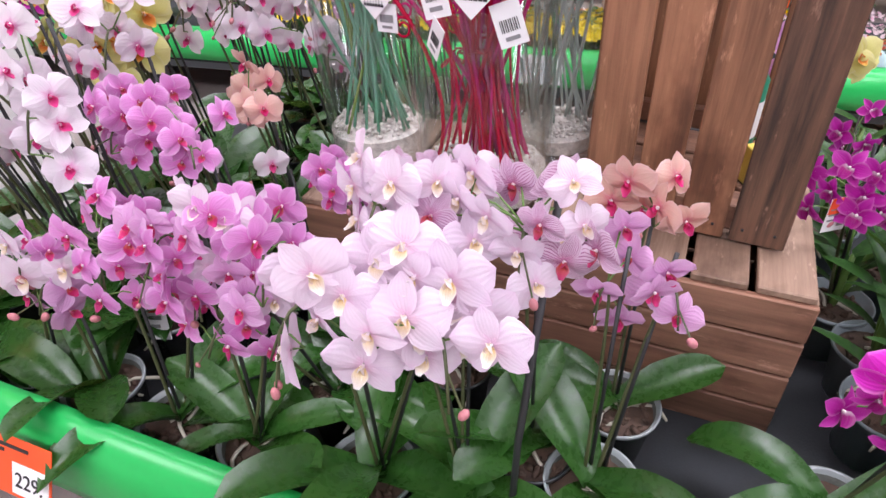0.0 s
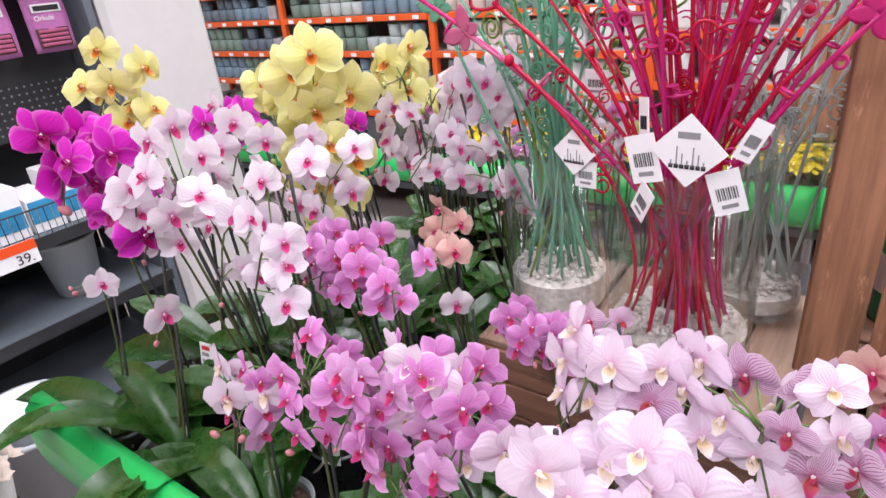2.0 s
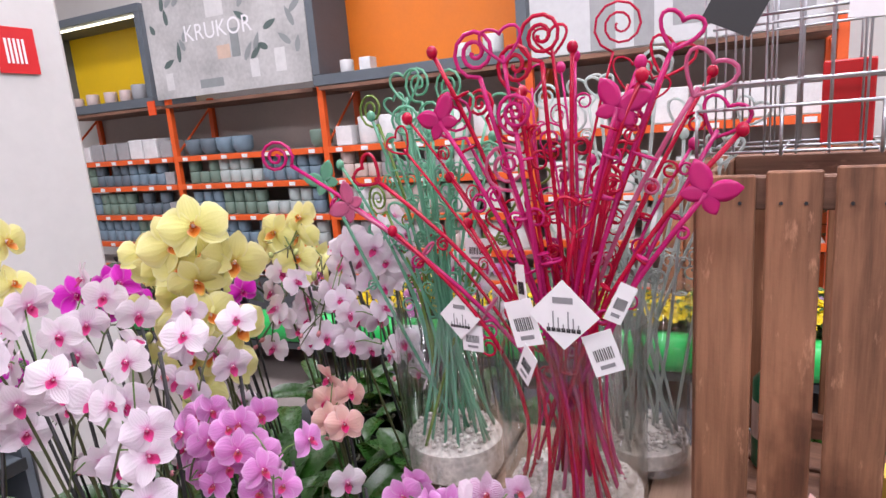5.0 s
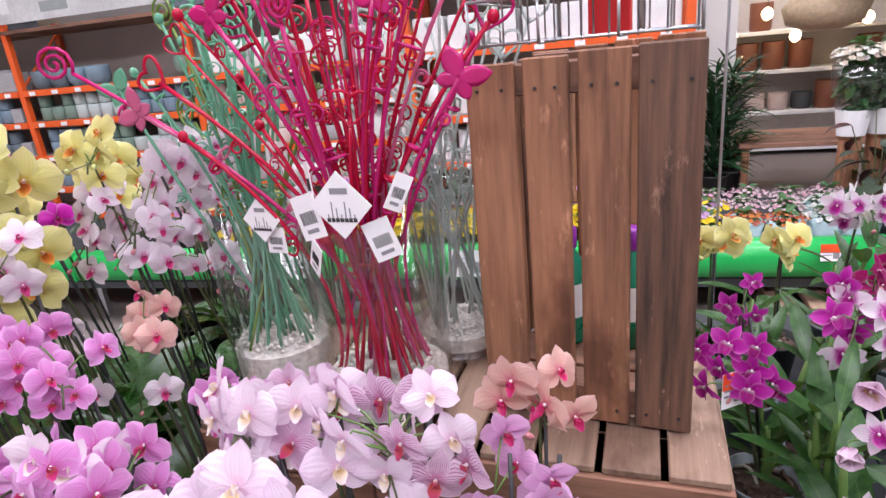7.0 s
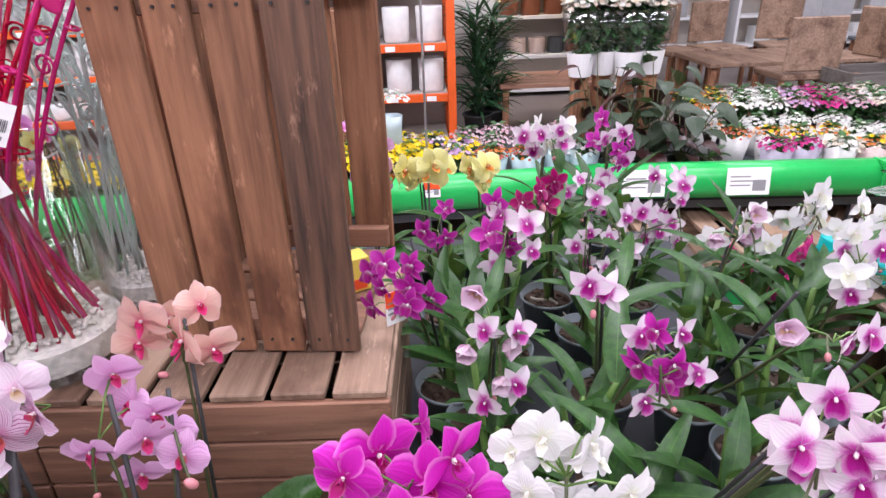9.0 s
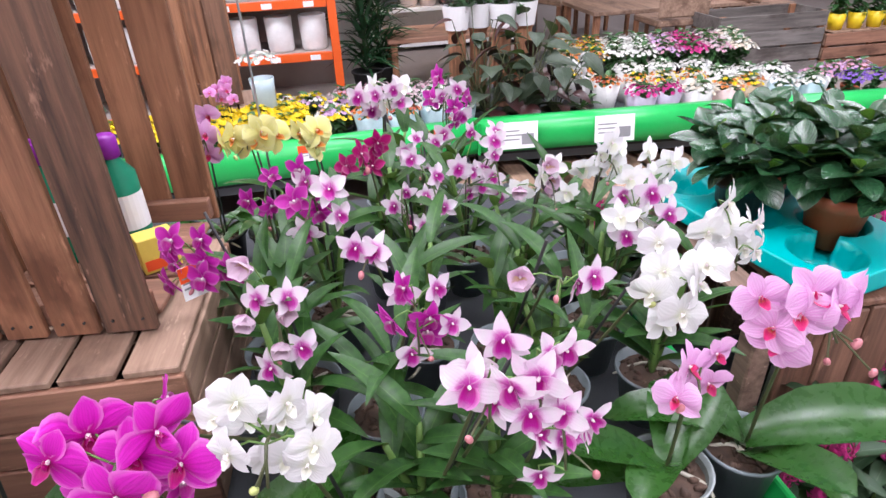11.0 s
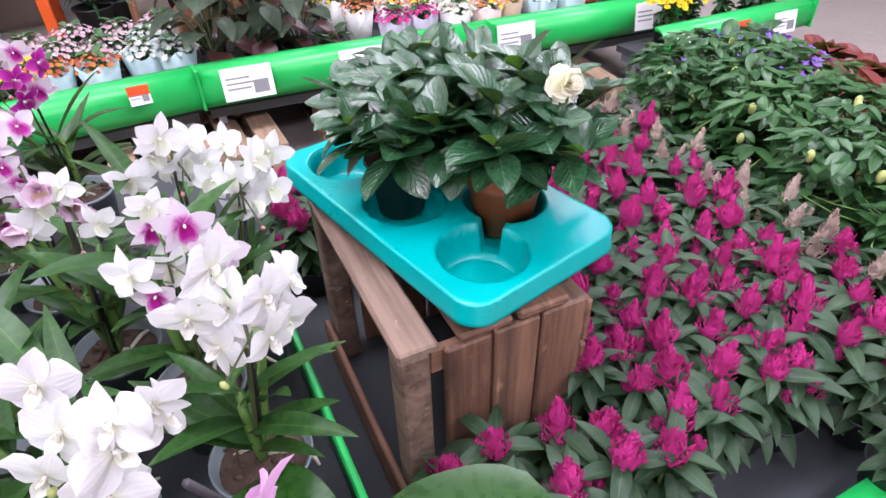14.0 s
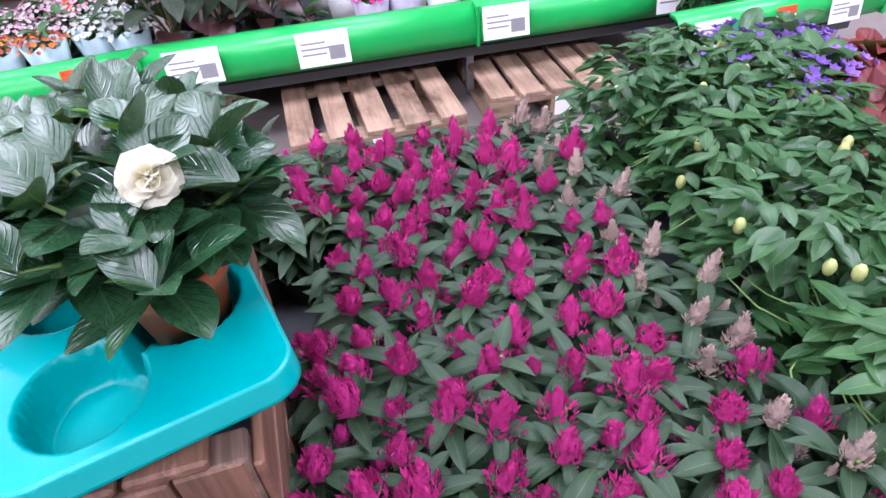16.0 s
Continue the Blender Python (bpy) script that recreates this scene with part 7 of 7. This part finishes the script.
begonia(1.2, 3.02, 0.34, 1)
begonia(1.38, 3.06, 0.36, 2)
begonia(1.55, 3.04, 0.30, 3)
begonia(1.20, 3.36, 0.46, 5)
begonia(1.5, 3.36, 0.44, 6)
for k, (u, v) in enumerate(((1.12, 3.58), (1.25, 3.63), (1.38, 3.58), (1.51, 3.62))):
    st = thing("plant_stand", far(u, v, FB), "narrow brown wooden stand under cut flowers", "stand", "plant stands")
    part("column", lathe(bmesh.new(), [(0, 0), (0.06, 0), (0.05, 0.02), (0.05, 0.42), (0.062, 0.44), (0, 0.44)], 20), M["crate"], st)
    cut = thing("cut_flower_bunch", far(u, v, FB + 0.441, 70 * k) @ Matrix.Diagonal((1.2, 1.2, 1.15, 1)), "bunch of cream flowers in clear wrap and white pot", "flower bunch", "cream flower bunches")
    part("pot", lathe(bmesh.new(), [(0, 0), (0.052, 0), (0.066, 0.11), (0.062, 0.11), (0.05, 0.004), (0, 0.004)], 24), M["card"], cut)
    for j in range(4):
        tagged(put("foliage", UNDER[j % 2], cut, pose(0.02 * math.cos(j * 1.6), 0.02 * math.sin(j * 1.6), 0.07 + 0.05 * j, 0, 0, 77 * j)), kind="stuff")
    for j in range(2):
        tagged(put("blossoms", BLOOM_MESH["cream"][j], cut, pose(0, 0, 0.115 + 0.02 * j, 0, 0, 50 * j), "many small cream flowers"), kind="stuff")
    wrap = part("wrap", lathe(bmesh.new(), [(0.062, 0.10), (0.088, 0.2), (0.094, 0.3), (0.0935, 0.3), (0.0875, 0.2), (0.0615, 0.10)], 18), M["film"], cut, "clear film wrap", True)
    wrap.visible_shadow = False
orchid((1.68, 3.0, 0.56), 5, (0.07, 0.03, 0.07), 0.075, "white", "white moth orchid on the far bench", (1.72, 3.0), "black", 4, 0.12, bed=FB)
orchid((-0.05, 2.98, 0.60), 6, (0.06, 0.04, 0.05), 0.07, "pink", "mauve-pink moth orchid on the far bench", (-0.02, 3.0), "black", 4, 0.14, bed=FB)
begonia(-0.9, 3.45, 0.25, 8)
begonia(-3.4, 3.1, 0.3, 9)
begonia(-3.8, 3.15, 0.32, 10)
begonia(-3.0, 3.2, 0.28, 11)
begonia(-2.4, 3.15, 0.3, 12)

# a second stood crate and a jug behind the mums
base_crate(far(-0.12, 3.50, FB, 4), 0.62, 0.34, 0.20, "brown wooden crate lying on the far bench", 6)
standing_crate(far(-0.15, 3.36, FB + 0.202, 3) @ Matrix.Diagonal((1.3, 0.8, 1.25, 1)), "tall brown wooden crate stood up behind yellow mums")
jug = thing("jug", far(0.14, 3.2, FB + 0.001), "pale blue glass jug with white sprigs", "jug")
part("body", lathe(bmesh.new(), [(0, 0), (0.05, 0), (0.055, 0.3), (0.06, 0.36), (0.056, 0.36), (0.05, 0.3), (0.046, 0.006), (0, 0.006)], 26), plain("jug_glass", (0.42, 0.52, 0.56), 0.15, 0, 0.1, 8, 0.02), jug, "", True)
tagged(put("greenery", BLOOM_MESH["mint"][0], jug, pose(0, 0, 0.24)), kind="stuff")
# bottles and box behind the stood crate
for u, v in ((0.10, 1.085), (-0.005, 1.09)):
    b = thing("bottle", at(u, v, 0.798) @ Matrix.Diagonal((0.78, 0.78, 0.52, 1)), "green plastic plant food bottle with purple cap", "bottle", "plant food bottles")
    part("body", lathe(bmesh.new(), [(0, 0), (0.035, 0), (0.038, 0.01), (0.038, 0.28), (0.016, 0.33), (0.016, 0.35), (0, 0.35)], 24), plain("bottle_green", (0.01, 0.20, 0.11), 0.3), b, "", True)
    part("cap", lathe(bmesh.new(), [(0.018, 0.335), (0.021, 0.34), (0.021, 0.40), (0.015, 0.41), (0, 0.41)], 20), plain("purple_cap", (0.25, 0.02, 0.32), 0.35), b, "ribbed purple cap", True)
    part("sticker", lathe(bmesh.new(), [(0.0385, 0.1), (0.0388, 0.1), (0.0388, 0.22), (0.0385, 0.22)], 24), M["card"], b, "white label")
carton = thing("carton", at(0.148, 1.02, 0.798, 28), "small yellow carton with a red label in the crate", "box")
part("body", boxed(-0.03, 0.03, -0.02, 0.02, 0, 0.062, 0.0015), plain("yellow_card", (0.74, 0.56, 0.10), 0.5), carton)
part("sticker", boxed(-0.026, 0.022, -0.0215, -0.0203, 0.006, 0.024), M["price_red"], carton, "orange-red label")

# ---- the shop beyond ----
WARM = glow("warm_bulb", (1.0, 0.72, 0.38), 14.0)


def display_shelf(u0, u1, v, levels, label):
    s = thing("display_shelf", at(0, 0, 0), label, "shelf", "display shelves")
    part("back", boxed(u0, u1, v + 0.4, v + 0.42, 0, 2.4), plain("pale_board", (0.58, 0.52, 0.46), 0.6), s)
    for z in levels:
        part("board", boxed(u0, u1, v, v + 0.39, z - 0.035, z, 0.003), M["card"], s)
    for u in (u0, u1):
        part("side", boxed(u - 0.02, u + 0.02, v, v + 0.4, 0, 2.4), M["card"], s)
    return s


crate(at(3.85, 4.62), 0.92, 0.40, 0.49, "large grey weathered slatted planter box on the floor", "grey", 0.014, 4)
crate(at(4.75, 4.62), 0.78, 0.36, 0.30, "brown wooden crate under small yellow pots", "crate", 0.014, 3)
YELLOW_POT = mesh_of("pot", lathe(bmesh.new(), [(0, 0), (0.05, 0), (0.068, 0.125), (0.062, 0.125), (0.046, 0.006), (0, 0.006)], 24), plain("yellow_pot", (0.80, 0.58, 0.02), 0.4))
for u in (4.50, 4.68, 4.86, 5.02):
    t = thing("potted_plant", at(u, 4.62, 0.30), "leafy green plant in a yellow plastic pot", "pot plant", "plants in yellow pots")
    part("stand_board", boxed(-0.085, 0.085, -0.175, 0.175, 0.0, 0.012, 0.002), M["crate_y"], t)
    put("pot", YELLOW_POT, t, Matrix.Translation((0, -0.08, 0.0125)))
    put("foliage", UNDER[int(u * 10) % 2], t, Matrix.Translation((0, -0.08, 0.10)) @ Matrix.Diagonal((1.4, 1.4, 1.3, 1)))
display_shelf(0.95, 2.6, 6.5, (0.08, 0.42, 0.8, 1.15), "white wall shelf with brown pots and lamps")
for k in range(7):
    rack_pot(1.1 + 0.2 * k, 6.65, 0.42, "tub", 6 if k % 3 else 7, 1.3).color = (1, 1, 1, 1)
BROWN = mesh_of("body", lathe(bmesh.new(), POT_PROF["tall"], 18), plain("brown_pot", (0.22, 0.075, 0.04), 0.5))
for u, z in ((1.2, 0.8), (1.42, 0.8), (1.65, 0.8), (1.9, 0.42), (2.2, 0.8), (1.3, 1.15), (2.05, 1.15)):
    b = new("flower_pot", BROWN)
    b.matrix_basis = at(u, 6.62, z + 0.001)
    tagged(b, "brown glazed pot on the white shelf", "flower pot", "brown pots")
for k, (u, v, z) in enumerate(((1.0, 6.2, 1.15), (1.25, 6.1, 1.3), (1.5, 6.2, 1.1), (1.7, 6.0, 1.35), (2.0, 6.1, 1.2), (1.35, 5.9, 1.5), (1.85, 5.9, 1.5), (2.25, 6.1, 1.4), (1.1, 6.0, 1.55))):
    l = thing("hanging_bulb", at(u, v, z), "glowing warm bulb hanging on a dark flex", "lamp", "hanging bulbs")
    part("bulb", blob(bmesh.new(), (0, 0, 0), 0.045, (1, 1, 1.2), 2), WARM, l, "lit glass bulb", True)
    part("flex", tube(bmesh.new(), [(0, 0, 0.05), (0, 0, 4.89 - z)], 0.004, 5), M["stake"], l)
sh = thing("hanging_lamp", at(1.55, 5.6, 1.30), "round woven pale lampshade hanging over the shop", "lamp")
part("shade", lathe(bmesh.new(), [(0.05, 0.16), (0.2, 0.13), (0.3, 0.02), (0.26, -0.1), (0.12, -0.15), (0.115, -0.145), (0.25, -0.095), (0.29, 0.02), (0.19, 0.12), (0.05, 0.15)], 28), plain("rattan", (0.55, 0.42, 0.27), 0.6, 0, 0.3, 30, 0.4), sh, "", True)
part("flex", tube(bmesh.new(), [(0, 0, 0.15), (0, 0, 3.59)], 0.005, 5), M["stake"], sh)


def low_table(u, v, w, d, h, mat, label):
    t = thing("table", at(u, v, 0), label, "table", "shop tables")
    part("tabletop", boxed(-w / 2, w / 2, -d / 2, d / 2, h - 0.035, h, 0.004), mat, t)
    for sx in (-1, 1):
        for sy in (-1, 1):
            part("leg", boxed(sx * (w / 2 - 0.05) - 0.025, sx * (w / 2 - 0.05) + 0.025, sy * (d / 2 - 0.05) - 0.025, sy * (d / 2 - 0.05) + 0.025, 0, h - 0.036), M["crate"], t)
    return t


def shop_chair(u, v, rz, mat, label):
    c = thing("chair", at(u, v, 0, rz), label, "chair", "shop chairs")
    part("seat", boxed(-0.22, 0.22, -0.22, 0.22, 0.38, 0.43, 0.01), mat, c)
    part("backrest", boxed(-0.22, 0.22, 0.19, 0.22, 0.45, 0.85, 0.01), mat, c)
    for sx in (-0.2, 0.2):
        part("leg", boxed(sx - 0.018, sx + 0.018, -0.21, -0.175, 0, 0.378), M["crate"], c)
        part("leg", boxed(sx - 0.018, sx + 0.018, 0.175, 0.212, 0, 0.378), M["crate"], c)
    return c


low_table(1.35, 5.2, 0.9, 0.6, 0.42, M["crate_x"], "dark brown wooden display table")
low_table(3.5, 5.7, 1.5, 0.8, 0.45, M["crate_y"], "brown wooden garden table")
low_table(5.4, 6.0, 1.5, 0.8, 0.5, M["grey"], "dark grey garden table")
for u, v, rz in ((2.9, 6.5, 20), (3.4, 6.6, 10), (4.1, 6.6, -10), (3.3, 5.0, 180), (4.4, 5.4, 100)):
    shop_chair(u, v, rz, M["crate_y"], "slatted brown wooden garden chair")
for u, v, rz in ((4.6, 7.0, 0), (5.1, 7.1, 10), (5.7, 7.2, -15)):
    shop_chair(u, v, rz, GLAZE[5], "grey upholstered garden chair")
display_shelf(2.9, 4.6, 9.0, (0.1, 0.5, 0.9, 1.3), "white wall shelf with boxes far off")
display_shelf(4.8, 7.0, 9.0, (0.1, 0.5, 0.9, 1.3), "white wall shelf with boxes far off")
for k in range(22):
    u = 3.05 + k * 0.18
    rack_pot(u, 9.15, (0.1, 0.5, 0.9, 1.3)[k % 4], "box", k % 2, 1.2) if not 4.5 < u < 4.9 else None
for u, v in ((0.72, 4.9), (0.85, 5.05)):
    t = thing("potted_palm", at(u, v, 0), "dark green bushy potted palm on the floor", "pot plant", "potted palms")
    put("pot", POTS["black"], t, Matrix.Diagonal((2, 2, 2, 1)))
    put("foliage", foliage_mesh(int(u * 100), LEAVES["gardenia"], 150, 0.32, 0.014, 0.75, (10, 75)), t, pose(0, 0, 0.2))
gp = thing("garden_parasol", at(2.3, 5.6, 0), "dark closed-edge garden parasol standing in the shop", "parasol")
part("pole", tube(bmesh.new(), [(0, 0, 0.05), (0, 0, 2.05)], 0.025, 8), M["stake"], gp)
part("canopy", lathe(bmesh.new(), [(0, 2.1), (0.6, 1.9), (1.05, 1.66), (1.03, 1.6), (1.0, 1.64), (0.6, 1.86), (0, 2.05)], 8), M["grey"], gp)
part("foot", lathe(bmesh.new(), [(0, 0), (0.25, 0), (0.22, 0.06), (0, 0.07)], 20), M["stake"], gp)

# wrapped flowers standing on the floor at the bench end
pot_flower(-1.75, 0.16, 0.0, "cream", "white", 1.7)
pot_flower(-1.6, 0.02, 0.0, "cream", "white", 1.7)
